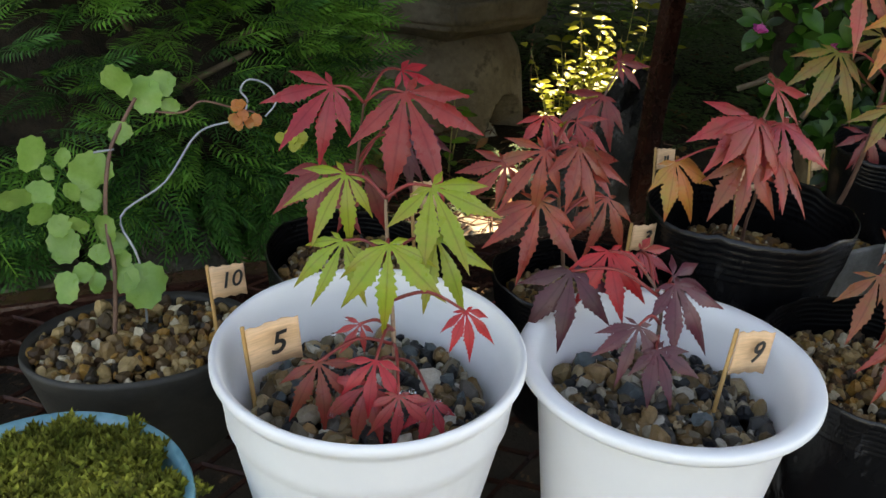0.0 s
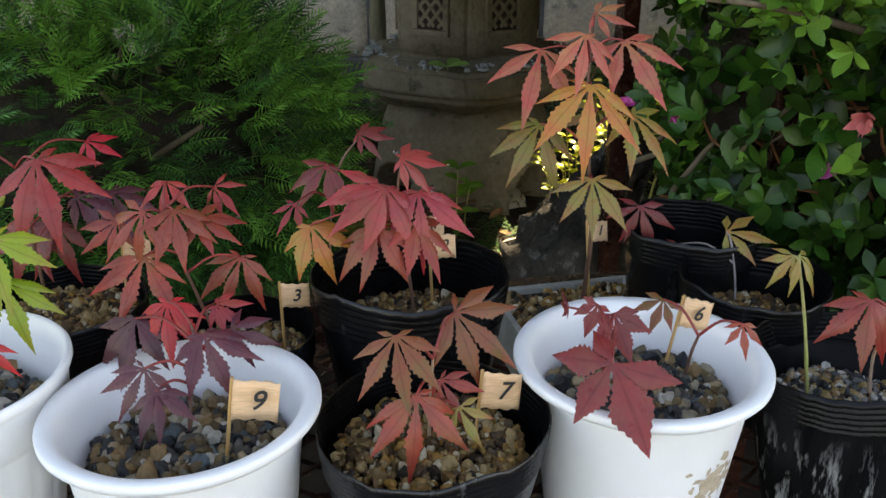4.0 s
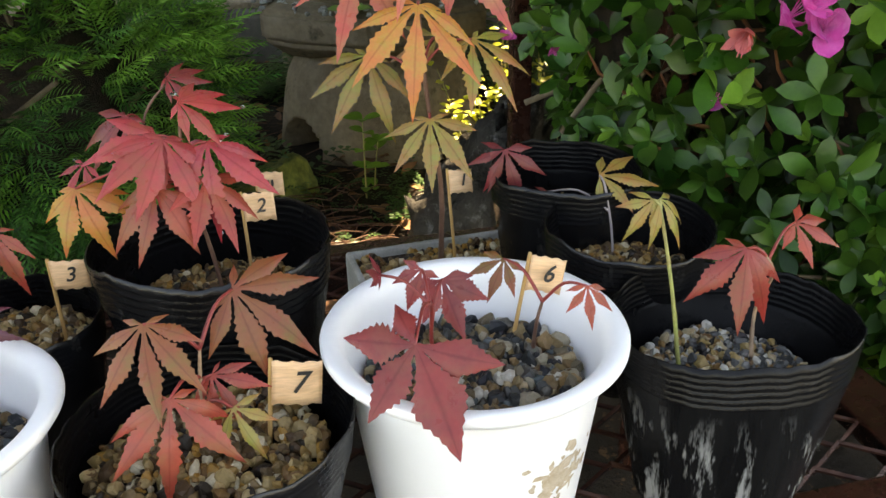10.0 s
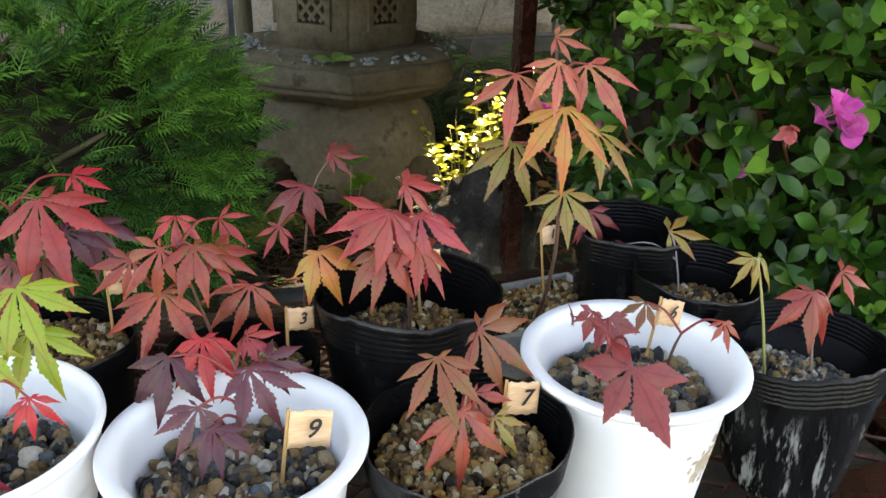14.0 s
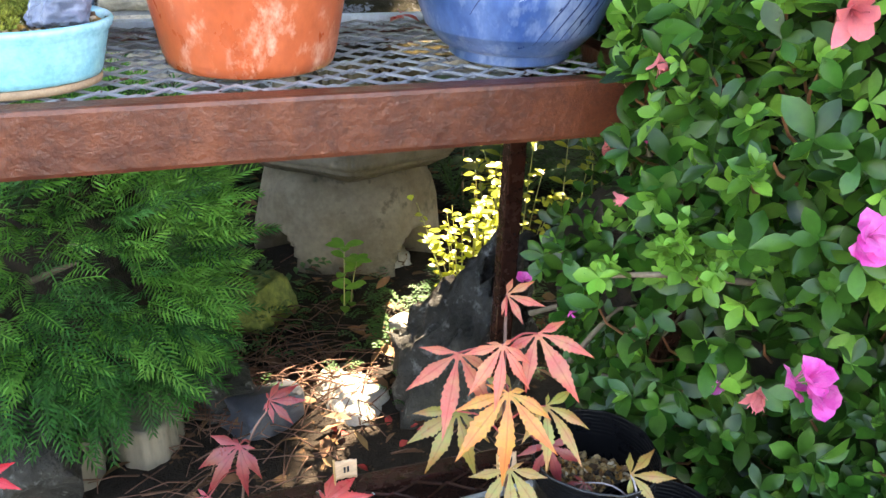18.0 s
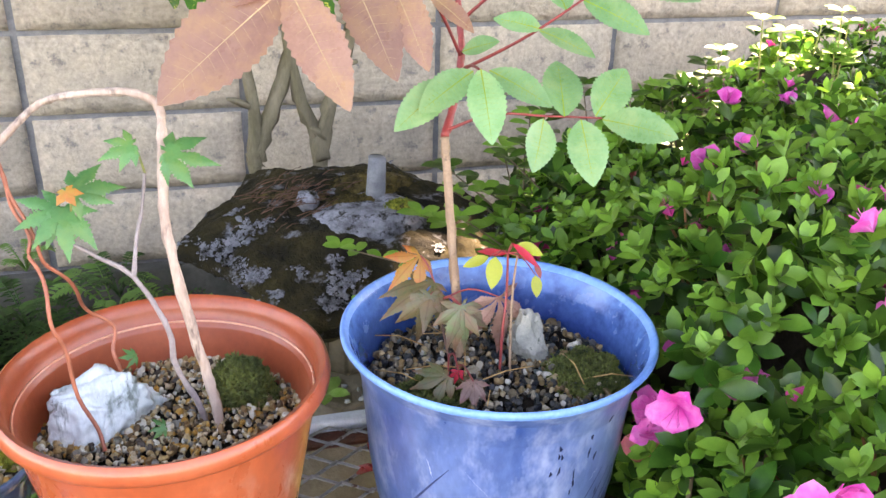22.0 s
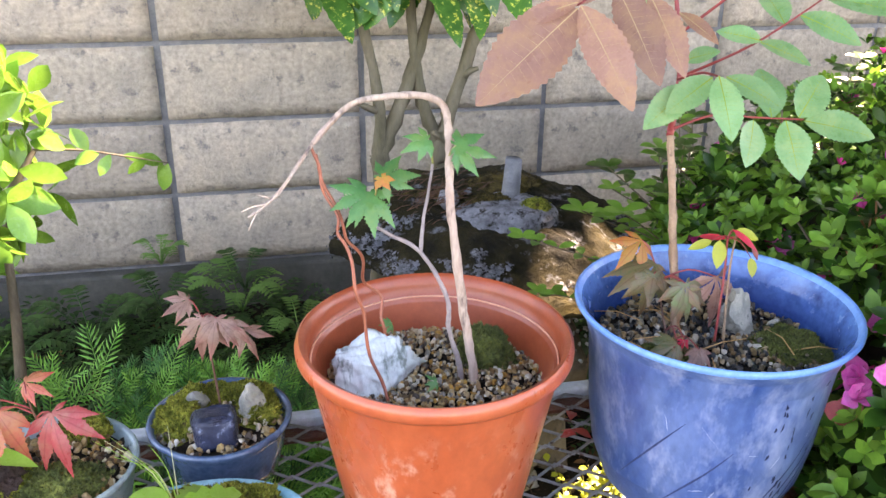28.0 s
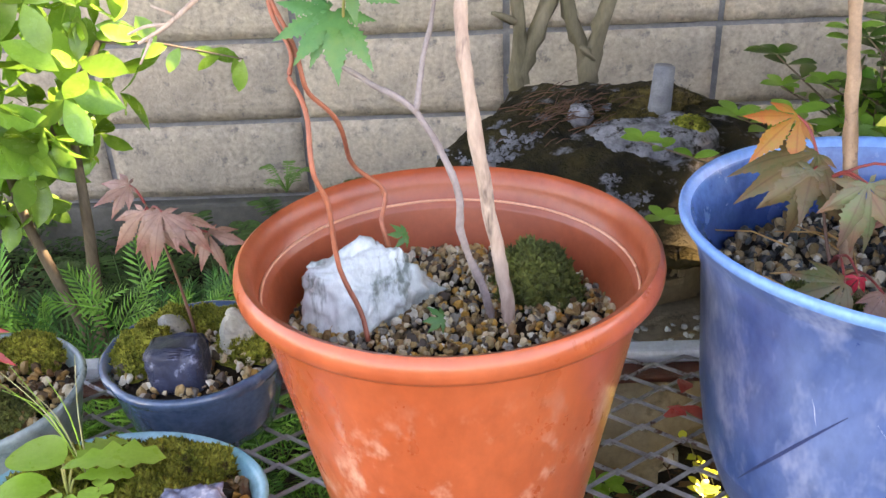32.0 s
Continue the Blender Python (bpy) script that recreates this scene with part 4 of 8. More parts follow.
W6 = white_pot((0.456, 0.253, SHELF1), 0.0668, 0.107, True, "white plastic pot with wide rim and mud stain", 6, (0, 0), -110)


def flakes(parent, prof, a0, z0, w, h, n, mat, seed, name, label):
    """Thin dried patches on the outside of a round pot: small ragged plates that follow the wall."""
    rng = random.Random(seed)
    s = Soup()
    for k in range(n):
        ca, cz = a0 + rng.gauss(0, 0.35) * w, z0 + rng.gauss(0, 0.35) * h + 0.25 * h * math.sin(k)
        m = 9
        ra, rz = rng.uniform(0.04, 0.17) * w, rng.uniform(0.08, 0.24) * h
        ring = []
        for i in range(m):
            t = 2 * math.pi * i / m
            q = rng.uniform(0.55, 1.25)
            a, z = ca + ra * q * math.cos(t), cz + rz * q * math.sin(t)
            r = prof(z) + 0.0003
            ring.append((r * math.cos(a), r * math.sin(a), z))
        s.add([(prof(cz) * math.cos(ca) + 0.0005 * math.cos(ca), prof(cz) * math.sin(ca) + 0.0005 * math.sin(ca), cz)] + ring, [(0, i + 1, (i + 1) % m + 1) for i in range(m)])
    make(name, s.v, s.f, mat, parent, label, False)


M_mud = surf("dried_mud", (0.40, 0.31, 0.21), (0.55, 0.46, 0.36), 160, 0.9, 0.6, 400)
M_scuff = surf("pale_scuff", (0.62, 0.66, 0.78), (0.72, 0.75, 0.84), 120, 0.7, 0.2, 300)
flakes(W6, lambda z: 0.0668 * 0.68 * 1.03 + (0.0668 * 0.86 - 0.0668 * 0.68 * 1.03) * (z - 0.012) / (0.107 * 0.9 - 0.012), radians(-62), 0.058, 0.40, 0.015, 75, M_mud, 4, "mud_stain", "flaking dried mud")
flakes(W5, lambda z: 0.0455 + 0.0135 * (z - 0.01) / 0.077, radians(-70), 0.060, 0.10, 0.006, 7, M_mud, 5, "mud_stain", "small mud fleck")
V7 = vinyl_pot((0.341, 0.232, SHELF1), 0.056, 0.094, "black vinyl pot with ribbed rim full of tan grit", 7, soil=0.80, gsize=0.0050, count=900, skin=M_black_glints)
V8 = vinyl_pot((0.573, 0.2385, SHELF1 + 0.0012), 0.057, 0.089, "dusty black vinyl pot with white water stains", 8, dusty=True, soil=0.66, gsize=0.0040, count=1000, foot=0.66, grit=M_mixed_grit, drift=(0.012, 0.0195), dent=0.30, fill=0.74)
V2 = vinyl_pot((0.347, 0.345, SHELF1), 0.057, 0.122, "tall black vinyl pot with deep ribbed rim", 2, soil=0.68)
V3 = vinyl_pot((0.243, 0.347, SHELF1), 0.046, 0.090, "black vinyl pot half hidden among others", 3, soil=0.80)
V4 = vinyl_pot((0.132, 0.402, SHELF1), 0.052, 0.092, "black vinyl pot at the back of the shelf", 4, soil=0.85)
VA = vinyl_pot((0.566, 0.432, SHELF1), 0.050, 0.104, "empty-looking black vinyl pot near the shrub", 11, soil=0.62)
VB = vinyl_pot((0.575, 0.352, SHELF1), 0.050, 0.097, "black vinyl pot with a bare seedling", 12, soil=0.66)

pot10 = thing("bonsai_bowl", "shallow dark brown clay bowl with tan grit", "plant pot", (0.014, 0.391, SHELF1))
v, f = lathe([(0, 0), (0.040, 0), (0.044, 0.004), (0.056, 0.054), (0.0585, 0.062), (0.0575, 0.066), (0.054, 0.062), (0.050, 0.045), (0, 0.042)], 64, 1.0, 0.72)
make("body", v, f, M_brownpot, pot10)
pebbles(560, 0.053, 0.060, 0.0062, M_tan_grit, pot10, 10, 1.0, 0.72, label="tan and dark grit")

tray = thing("bonsai_tray", "pale grey square clay tray with fine tan gravel", "plant pot", (0.484, 0.436, SHELF1), 4)
s = Soup()
for k, (w, d) in enumerate(((0.116, 0.038), (0.080, 0.0555), (0.116, 0.038), (0.080, 0.0555))):
    v, f = slab(w, 0.005, 0.042, 0.002)
    s.add(v, f, Matrix.Rotation(k * math.pi / 2, 4, "Z") @ Matrix.Translation((0, -d, 0.021)))
v, f = slab(0.108, 0.073, 0.008, 0.001)
s.add(v, f, Matrix.Translation((0, 0, 0.006)))
make("body", s.v, s.f, M_greytray, tray, "", False)
rng = random.Random(31)
s = Soup()
for k in range(520):
    r = rng.uniform(0.002, 0.0042)
    m = Matrix.Translation((rng.uniform(-0.051, 0.051), rng.uniform(-0.033, 0.033), 0.036 + rng.uniform(0, 0.004))) @ Euler((rng.uniform(0, 6), rng.uniform(0, 6), 0)).to_matrix().to_4x4()
    s.add([Vector((p.x * r, p.y * r * 0.8, p.z * r * 0.7)) * (1 + 0.3 * noise.noise(p * 1.2 + Vector((k, 0, 0)))) for p in BALL1[0]], BALL1[1], m)
make("gravel", s.v, s.f, M_tan_grit, tray, "fine tan gravel", False, "stuff")
v, f = slab(0.108, 0.073, 0.028, 0)
make("soil", [p + Vector((0, 0, 0.022)) for p in v], f, M_soil, tray, "", False)

mossbowl = thing("moss_bowl", "turquoise-blue glazed bowl filled with moss", "plant pot", (-0.031, 0.272, SHELF1))
v, f = lathe([(0, 0), (0.042, 0), (0.046, 0.004), (0.055, 0.06), (0.058, 0.068), (0.0565, 0.072), (0.053, 0.068), (0.05, 0.05), (0, 0.045)], 64)
make("body", v, f, M_turq, mossbowl)
moss_patch(mossbowl, 0, 0, 0.060, 0.052, 0.052, 0.018, M_moss, 3, 4200, tuft=0.0056)

M_veined = surf("veined_blue_grey_stone", (0.06, 0.075, 0.12), (0.17, 0.19, 0.26), 30, 0.4, 0.5, 120, speck=(0.48, 0.50, 0.58), speck_at=0.58, speck_scale=40, speck_soft=0.1, stretch=(1, 2, 0.5))
M_terra_pale = surf("pale_orange_scuff", (0.70, 0.34, 0.22), (0.62, 0.26, 0.15), 60, 0.5, 0.2, 150)
# upper step
TR, TH = 0.1117, 0.167
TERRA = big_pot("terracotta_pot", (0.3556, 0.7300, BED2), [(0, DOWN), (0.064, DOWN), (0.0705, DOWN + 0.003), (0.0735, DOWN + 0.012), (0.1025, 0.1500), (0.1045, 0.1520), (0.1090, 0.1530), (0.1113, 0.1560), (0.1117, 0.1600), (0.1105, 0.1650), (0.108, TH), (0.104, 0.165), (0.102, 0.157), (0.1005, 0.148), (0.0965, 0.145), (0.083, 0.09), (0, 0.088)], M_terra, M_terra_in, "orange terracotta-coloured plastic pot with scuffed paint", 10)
pebbles(2700, 0.093, 0.118, 0.0039, M_pale_grit, TERRA, 21, label="tan, white and brown grit")
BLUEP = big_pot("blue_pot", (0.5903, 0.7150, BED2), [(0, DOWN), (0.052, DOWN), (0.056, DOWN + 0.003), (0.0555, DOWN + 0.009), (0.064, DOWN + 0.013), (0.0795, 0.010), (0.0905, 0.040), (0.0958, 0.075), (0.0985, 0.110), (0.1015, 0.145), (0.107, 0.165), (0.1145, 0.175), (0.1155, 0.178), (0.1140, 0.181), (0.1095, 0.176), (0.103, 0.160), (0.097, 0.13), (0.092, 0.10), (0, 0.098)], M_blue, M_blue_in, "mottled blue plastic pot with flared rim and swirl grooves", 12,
    wave=lambda a, r, z: -0.0020 * min(1, max(0, math.sin(5 * (a + z * 11)) + 0.25 * math.sin(9 * a + z * 90))) ** 10 * max(0, 1 - z / 0.12) if 0.0 < z < 0.15 else 0)
pebbles(1700, 0.094, 0.138, 0.0048, M_grit, BLUEP, 22, label="dark river gravel")
v, f = lathe([(0.1146, 0.1752), (0.1158, 0.1770), (0.1156, 0.1792), (0.1141, 0.1813), (0.1118, 0.1795), (0.1095, 0.1762)], 96)
make("rim", v, f, M_blue_rim, BLUEP, "bright blue worn rim")

sblue = thing("bonsai_bowl", "small slate-blue glazed lobed bowl with moss and stones", "plant pot", (0.174, 0.833, BED2))
v, f = lathe([(0, DOWN), (0.045, DOWN), (0.050, DOWN + 0.002), (0.0525, DOWN + 0.012), (0.0565, 0.008), (0.061, 0.030), (0.0655, 0.036), (0.0655, 0.040), (0.062, 0.041), (0.058, 0.036), (0.054, 0.028), (0, 0.026)], 96, 1, 1, lambda a, r, z: r * 0.035 * abs(math.cos(2 * a)) ** 0.5 - 0.03 * r)
make("body", v, f, M_slate_glaze, sblue)
turq = thing("bonsai_bowl", "oval turquoise glazed bowl with moss and a grey stone", "plant pot", (0.165, 0.690, BED2))
v, f = lathe([(0, DOWN + 0.007), (0.060, DOWN + 0.007), (0.064, DOWN + 0.008), (0.0655, DOWN + 0.012), (0.0685, 0.006), (0.0725, 0.022), (0.0755, 0.026), (0.076, 0.030), (0.074, 0.032), (0.070, 0.029), (0.066, 0.02), (0, 0.018)], 96, 1.12, 0.82)
make("body", v, f, M_turq, turq)
v, f = lathe([(0, DOWN), (0.060, DOWN), (0.0635, DOWN + 0.002), (0.064, DOWN + 0.007), (0, DOWN + 0.007)], 64, 1.12, 0.82)
make("foot", v, f, M_bisque, turq, "unglazed tan foot ring")
gbowl = thing("bonsai_bowl", "grey-green glazed bowl with moss and pale grit", "plant pot", (0.035, 0.790, BED2))
v, f = lathe([(0, DOWN), (0.053, DOWN), (0.058, DOWN + 0.003), (0.066, 0.02), (0.068, 0.03), (0.072, 0.036), (0.070, 0.040), (0.066, 0.036), (0.06, 0.022), (0, 0.02)], 96)
make("body", v, f, M_celadon, gbowl)

# what grows and lies in the upper bowls
pebbles(420, 0.056, 0.034, 0.0052, M_pale_grit, sblue, 61, label="pale grit", dome=0.006)
for i, (x, y, rx, ry, h) in enumerate(((-0.036, 0.0, 0.021, 0.024, 0.020), (-0.026, 0.026, 0.022, 0.018, 0.018), (0.034, 0.006, 0.021, 0.024, 0.018), (0.028, 0.030, 0.022, 0.018, 0.015), (0.0, 0.036, 0.022, 0.014, 0.015))):
    moss_patch(sblue, x, y, 0.034, rx, ry, h, M_moss, 70 + i, 900, tuft=0.0048)


def ornament(at, size, rz, mat, label, seed, flat=0.62, rough=0.3):
    st = thing("ornamental_stone", label, "stone", at, rz)
    v, f = rock(*size, rough, 1.3, BALL3, flat, seed)
    make("stone", v, f, mat, st, "", False)


def block_stone(sx, sy, sz, square, taper, seed):
    """A squarish broken stone: a ball pushed towards a box, narrowing upwards by taper, with chipped faces."""
    out = []
    for p in BALL5[0]:
        q = Vector([math.copysign(abs(c) ** square, c) for c in p])
        k = 1 - taper * (q.z + 1) / 2
        q = Vector((q.x * sx * k, q.y * sy * k, q.z * sz))
        step = Vector([round(noise.noise(q * 60 + Vector((seed, i, 0))) * 2) * 0.0011 for i in range(3)])
        out.append(q + step + Vector((noise.noise(q * 170 + Vector((seed, 0, 0))), noise.noise(q * 170 + Vector((0, seed, 0))), noise.noise(q * 170))) * 0.0009)
    return out, BALL5[1]


facet = thing("ornamental_stone", "faceted blue-black stone set in moss", "stone", (0.171, 0.803, BED2 + 0.047), 5)
v, f = block_stone(0.019, 0.016, 0.0175, 0.42, 0.0, 5.0)
make("stone", v, f, M_slate, facet)
rough_stone = thing("ornamental_stone", "rough grey-green stone set in moss", "stone", (0.204, 0.834, BED2 + 0.048), 30)
v, f = block_stone(0.017, 0.013, 0.021, 0.60, 0.62, 9.0)
make("stone", v, f, M_greystone, rough_stone)
ornament((0.153, 0.851, BED2 + 0.045), (0.012, 0.010, 0.012), 0, M_greystone, "small pale stone set in moss", 3.9)
pebbles(420, 0.066, 0.026, 0.0056, M_tan_grit, turq, 62, 1.12, 0.82, label="tan pebbles")
for i, (x, y, rx, ry, h) in enumerate(((-0.01, 0.026, 0.045, 0.024, 0.020), (0.028, 0.030, 0.030, 0.018, 0.017), (-0.042, 0.004, 0.030, 0.030, 0.018), (-0.012, -0.018, 0.036, 0.028, 0.020), (0.020, 0.006, 0.026, 0.020, 0.016))):
    moss_patch(turq, x, y, 0.024, rx, ry, h, M_moss, 80 + i, 1500, tuft=0.0056)
veined = thing("ornamental_stone", "veined blue-grey stone in the turquoise bowl", "stone", (0.214, 0.668, BED2 + 0.040), 35)
v, f = boulder(0.023, 0.016, 0.019, 12, 0.60, 0.92, 0.16, BALL5, 17)
make("stone", v, f, M_veined, veined)
pebbles(480, 0.062, 0.032, 0.0055, M_tan_grit, gbowl, 63, label="pale pebbles")
for i, (x, y, rx, ry, h) in enumerate(((0.012, -0.028, 0.036, 0.026, 0.018), (-0.03, -0.02, 0.028, 0.028, 0.016), (0.02, 0.045, 0.024, 0.014, 0.020))):
    moss_patch(gbowl, x, y, 0.031, rx, ry, h, M_moss_dark if i == 0 else M_moss, 90 + i, 1500, tuft=0.005)
lava = thing("ornamental_stone", "dark brown porous volcanic stone in the bowl", "stone", (0.000, 0.762, BED2 + 0.045), 10)
v, f = rock(0.022, 0.020, 0.020, 0.5, 1.6, BALL5, 0.9, 6.3, 0.3)
make("stone", [p + p.normalized() * 0.0022 * noise.noise(p * 260) for p in map(Vector, v)], f, M_lava, lava)

# stones and moss in the two large pots
quartz = thing("ornamental_stone", "angular white quartz rock with grey veins", "stone", (0.311, 0.748, BED2 + 0.128), 8)
v, f = boulder(0.047, 0.031, 0.035, 22, 0.56, 0.90, 0.20, BALL5, 5)
make("stone", v, f, M_quartz, quartz)
moss_patch(TERRA, 0.049, 0.026, 0.118, 0.024, 0.022, 0.030, M_moss_dark, 101, 1700, tuft=0.005)
leaning = thing("ornamental_stone", "upright grey-green stone set in gravel", "stone", (0.618, 0.722, BED2 + 0.158), 20)
v, f = boulder(0.017, 0.013, 0.028, 12, 0.60, 0.92, 0.20, BALL4, 23)
make("stone", [p + Vector((-0.22 * p.z, 0, 0)) for p in v], f, M_greystone, leaning, "", False)
moss_patch(BLUEP, -0.060, -0.030, 0.137, 0.026, 0.030, 0.010, M_moss_dark, 102, 1500, tuft=0.005)
moss_patch(BLUEP, 0.062, -0.018, 0.137, 0.030, 0.032, 0.009, M_moss_dark, 103, 1700, tuft=0.005)


def scratch(parent, prof, a0, z0, a1, z1, width, mat, name="scratch"):
    """A thin line on the outside of a round pot, slightly wavy."""
    verts, faces = [], []
    n = 24
    for i in range(n + 1):
        t = i / n
        a, z = a0 + (a1 - a0) * t + 0.004 * math.sin(5 * t + a0 * 9), z0 + (z1 - z0) * t
        r = prof(z) + 0.0004
        w = width * (0.3 + math.sin(math.pi * t))
        for sgn in (-1, 1):
            q = a + sgn * w / r * 0.5
            zz = z - sgn * w * 0.35
            verts.append((r * math.cos(q), r * math.sin(q), zz))
    faces = [(2 * i, 2 * i + 1, 2 * i + 3, 2 * i + 2) for i in range(n)]
    make(name, verts, faces, mat, parent, "", False)


def blue_wall(z):
    pts = [(-0.010, 0.0555), (-0.006, 0.064), (0.010, 0.0795), (0.040, 0.0905), (0.075, 0.0958), (0.110, 0.0985), (0.145, 0.1015), (0.165, 0.107)]
    for (z0, r0), (z1, r1) in zip(pts, pts[1:]):
        if z <= z1:
            return r0 + (r1 - r0) * (z - z0) / (z1 - z0)
    return 0.107


rng = random.Random(71)
for k in range(9):
    a, z = radians(rng.uniform(-135, -60)), rng.uniform(0.04, 0.14)
    scratch(BLUEP, blue_wall, a, z, a + rng.uniform(-0.16, 0.16), z + rng.uniform(-0.012, 0.020), rng.uniform(0.00015, 0.0003), M_scuff)
for k in range(26):
    a, z = radians(rng.gauss(-74, 12)), rng.uniform(0.02, 0.15)
    scratch(BLUEP, blue_wall, a, z, a + rng.uniform(0.0, 0.03), z + rng.uniform(0.003, 0.010), rng.uniform(0.0008, 0.0018), M_navy, "chip")

# scuffs on the orange pot and swirl grooves on the blue one
ring = [(0.0995 * math.cos(2 * math.pi * k / 64), 0.0995 * math.sin(2 * math.pi * k / 64), 0.1475) for k in range(65)]
v, f = tube(ring, 0.0009, 0.0009, 6)
make("inner_ridge", v, f, M_terra_pale, TERRA, "thin moulded line inside the rim")
# flat dark ribbons on the wall paint in the shade of the swirl grooves
for a0, z0, a1, z1 in ((-98, 0.006, -58, 0.105), (-90, 0.006, -50, 0.104), (-83, 0.006, -43, 0.102), (-76, 0.008, -37, 0.100), (-69, 0.010, -31, 0.096), (-158, 0.045, -126, 0.120), (-136, 0.030, -104, 0.098)):
    scratch(BLUEP, blue_wall, radians(a0), z0, radians(a1), z1, 0.0011, M_groove, "groove")


# ---- lantern, rocks and shrubs behind the rack ----
def build_lantern():
    lan = thing("stone_lantern", "weathered low stone lantern with a mossy lichened roof", "stone lantern", (0.622, 1.60, 0.0), 8)

    def poly(r, z, n, turn):
        return [(r * math.cos(2 * math.pi * k / n + turn), r * math.sin(2 * math.pi * k / n + turn), z) for k in range(n)]

    def stack(rings, name, label, mat=M_stone, rough=0.006, sub=3):
        n = len(rings[0])
        s = Soup()
        v = [p for r in rings for p in r]
        fc = [(i * n + k, i * n + (k + 1) % n, (i + 1) * n + (k + 1) % n, (i + 1) * n + k) for i in range(len(rings) - 1) for k in range(n)]
        fc += [tuple(range(n))[::-1], tuple((len(rings) - 1) * n + k for k in range(n))]
        bm = bmesh.new()
        vs = [bm.verts.new(p) for p in v]
        for f0 in fc:
            bm.faces.new([vs[i] for i in f0])
        bmesh.ops.bevel(bm, geom=bm.edges[:], offset=0.008, segments=2, affect="EDGES")
        bmesh.ops.subdivide_edges(bm, edges=bm.edges[:], cuts=sub, use_grid_fill=True)
        for q in bm.verts:
            q.co += Vector((noise.noise(q.co * 14), noise.noise(q.co * 14 + Vector((5, 0, 0))), noise.noise(q.co * 14 + Vector((0, 7, 0))))) * rough
        bm.verts.index_update()
        v = [q.co.copy() for q in bm.verts]
        fc = [tuple(x.index for x in f0.verts) for f0 in bm.faces]
        bm.free()
        return make(name, v, fc, mat, lan, label)

    # a bell-shaped foot with an arched opening on four sides
    prof = [(0.212, -0.02), (0.210, 0.02), (0.205, 0.06), (0.198, 0.10), (0.190, 0.14), (0.178, 0.18), (0.160, 0.21), (0.140, 0.232), (0.0, 0.236)]

    def hollow(a, r, z):
        near = abs((a - 0.42 + math.pi / 4) % (math.pi / 2) - math.pi / 4)
        gate = 0.30 * max(0.0, 1 - (max(z, 0.0) / 0.105) ** 2) ** 0.5
        inside = max(0.0, min(1.0, (gate - near) / 0.07)) if z < 0.105 else 0.0
        return -0.11 * inside - 0.012 * abs(math.sin(2 * (a - 0.42))) ** 6

    v, f = lathe(prof, 160, wave=hollow)
    make("foot", [Vector(p) + Vector((noise.noise(Vector(p) * 9), noise.noise(Vector(p) * 9 + Vector((4, 0, 0))), 0)) * 0.008 for p in v], f, M_stone, lan, "worn bell-shaped stone foot with arched openings")
    stack([poly(0.185, 0.215, 6, 0.2), poly(0.232, 0.245, 6, 0.2), poly(0.236, 0.300, 6, 0.2), poly(0.19, 0.312, 6, 0.2)], "platform", "six-sided stone platform with lichen")
    stack([poly(0.155, 0.310, 6, 0.2), poly(0.155, 0.505, 6, 0.2)], "firebox", "six-sided stone light chamber", rough=0.003)
    for k in range(6):
        a = 0.2 + math.pi / 6 + k * math.pi / 3
        d = 0.155 * math.cos(math.pi / 6)
        m = Matrix.Translation((math.cos(a) * (d + 0.004), math.sin(a) * (d + 0.004), 0.405)) @ Matrix.Rotation(a + math.pi / 2, 4, "Z")
        s = Soup()
        for sx, sz, px, pz in ((0.080, 0.012, 0, 0.047), (0.080, 0.012, 0, -0.047), (0.012, 0.082, -0.034, 0), (0.012, 0.082, 0.034, 0)):
            v, f = slab(sx, 0.008, sz, 0.002)
            s.add(v, f, m @ Matrix.Translation((px, 0.001, pz)))
        for sx in (-1, 1):
            for i in range(5):
                half = 0.036 - abs(i - 2) * 0.011
                v, f = slab(0.0075, 0.006, 2 * half * 1.25, 0.002)
                s.add(v, f, m @ Matrix.Translation(((i - 2) * 0.0135, 0.003, -sx * (i - 2) * 0.0118)) @ Matrix.Rotation(sx * 0.72, 4, "Y"))
        make("lattice", s.v, s.f, M_stone, lan, "carved stone lattice with round holes", False)
        # the chamber is closed: a dark plate paints the shade behind the lattice
        v, f = slab(0.060, 0.004, 0.084, 0.0)
        make("window", [m @ (p + Vector((0, 0.004, 0))) for p in v], f, M_soil, lan, "dark plate standing for the shade in the window opening", False)
    lichen_bits(lan)
    # umbrella roof with six corners, a humped cap, lichen crusts, moss and needles
    def tilt(x, y):
        return -0.05 * x + (0.06 if y > 0 else 0.20) * y

    def eave(a):
        u = (a - 3.107 + math.pi / 6) % (math.pi / 3) - math.pi / 6
        return 0.300 * math.cos(math.pi / 6) / math.cos(math.pi / 6 - abs(u)) + 0.012 * math.exp(-(u / 0.10) ** 2)

    v, f = lathe(dense([(0, 0.490), (0.50, 0.492), (0.88, 0.500), (0.985, 0.510), (1.0, 0.528), (0.985, 0.541), (0.90, 0.553), (0.80, 0.567), (0.68, 0.584), (0.55, 0.594), (0.35, 0.597), (0, 0.598)]), 200)
    top = []
    for p in v:
        r, a = math.hypot(p[0], p[1]), math.atan2(p[1], p[0])
        q = Vector((math.cos(a), math.sin(a), 0)) * (r * eave(a)) + Vector((0.015, -0.022, p[2]))
        q.z += tilt(q.x, q.y) * (1 if p[2] > 0.52 else 0.4)
        top.append(q + Vector((noise.noise(q * 15) * 0.006, noise.noise(q * 15 + Vector((3, 0, 0))) * 0.006, 0.010 * noise.noise(q * 11) + 0.008 * noise.noise(q * 30) + 0.004 * noise.noise(q * 75))))
    roof = make("roof", top, f, M_roof, lan, "umbrella-shaped stone roof dark with moss")
    crust, rng = Soup(), random.Random(13)
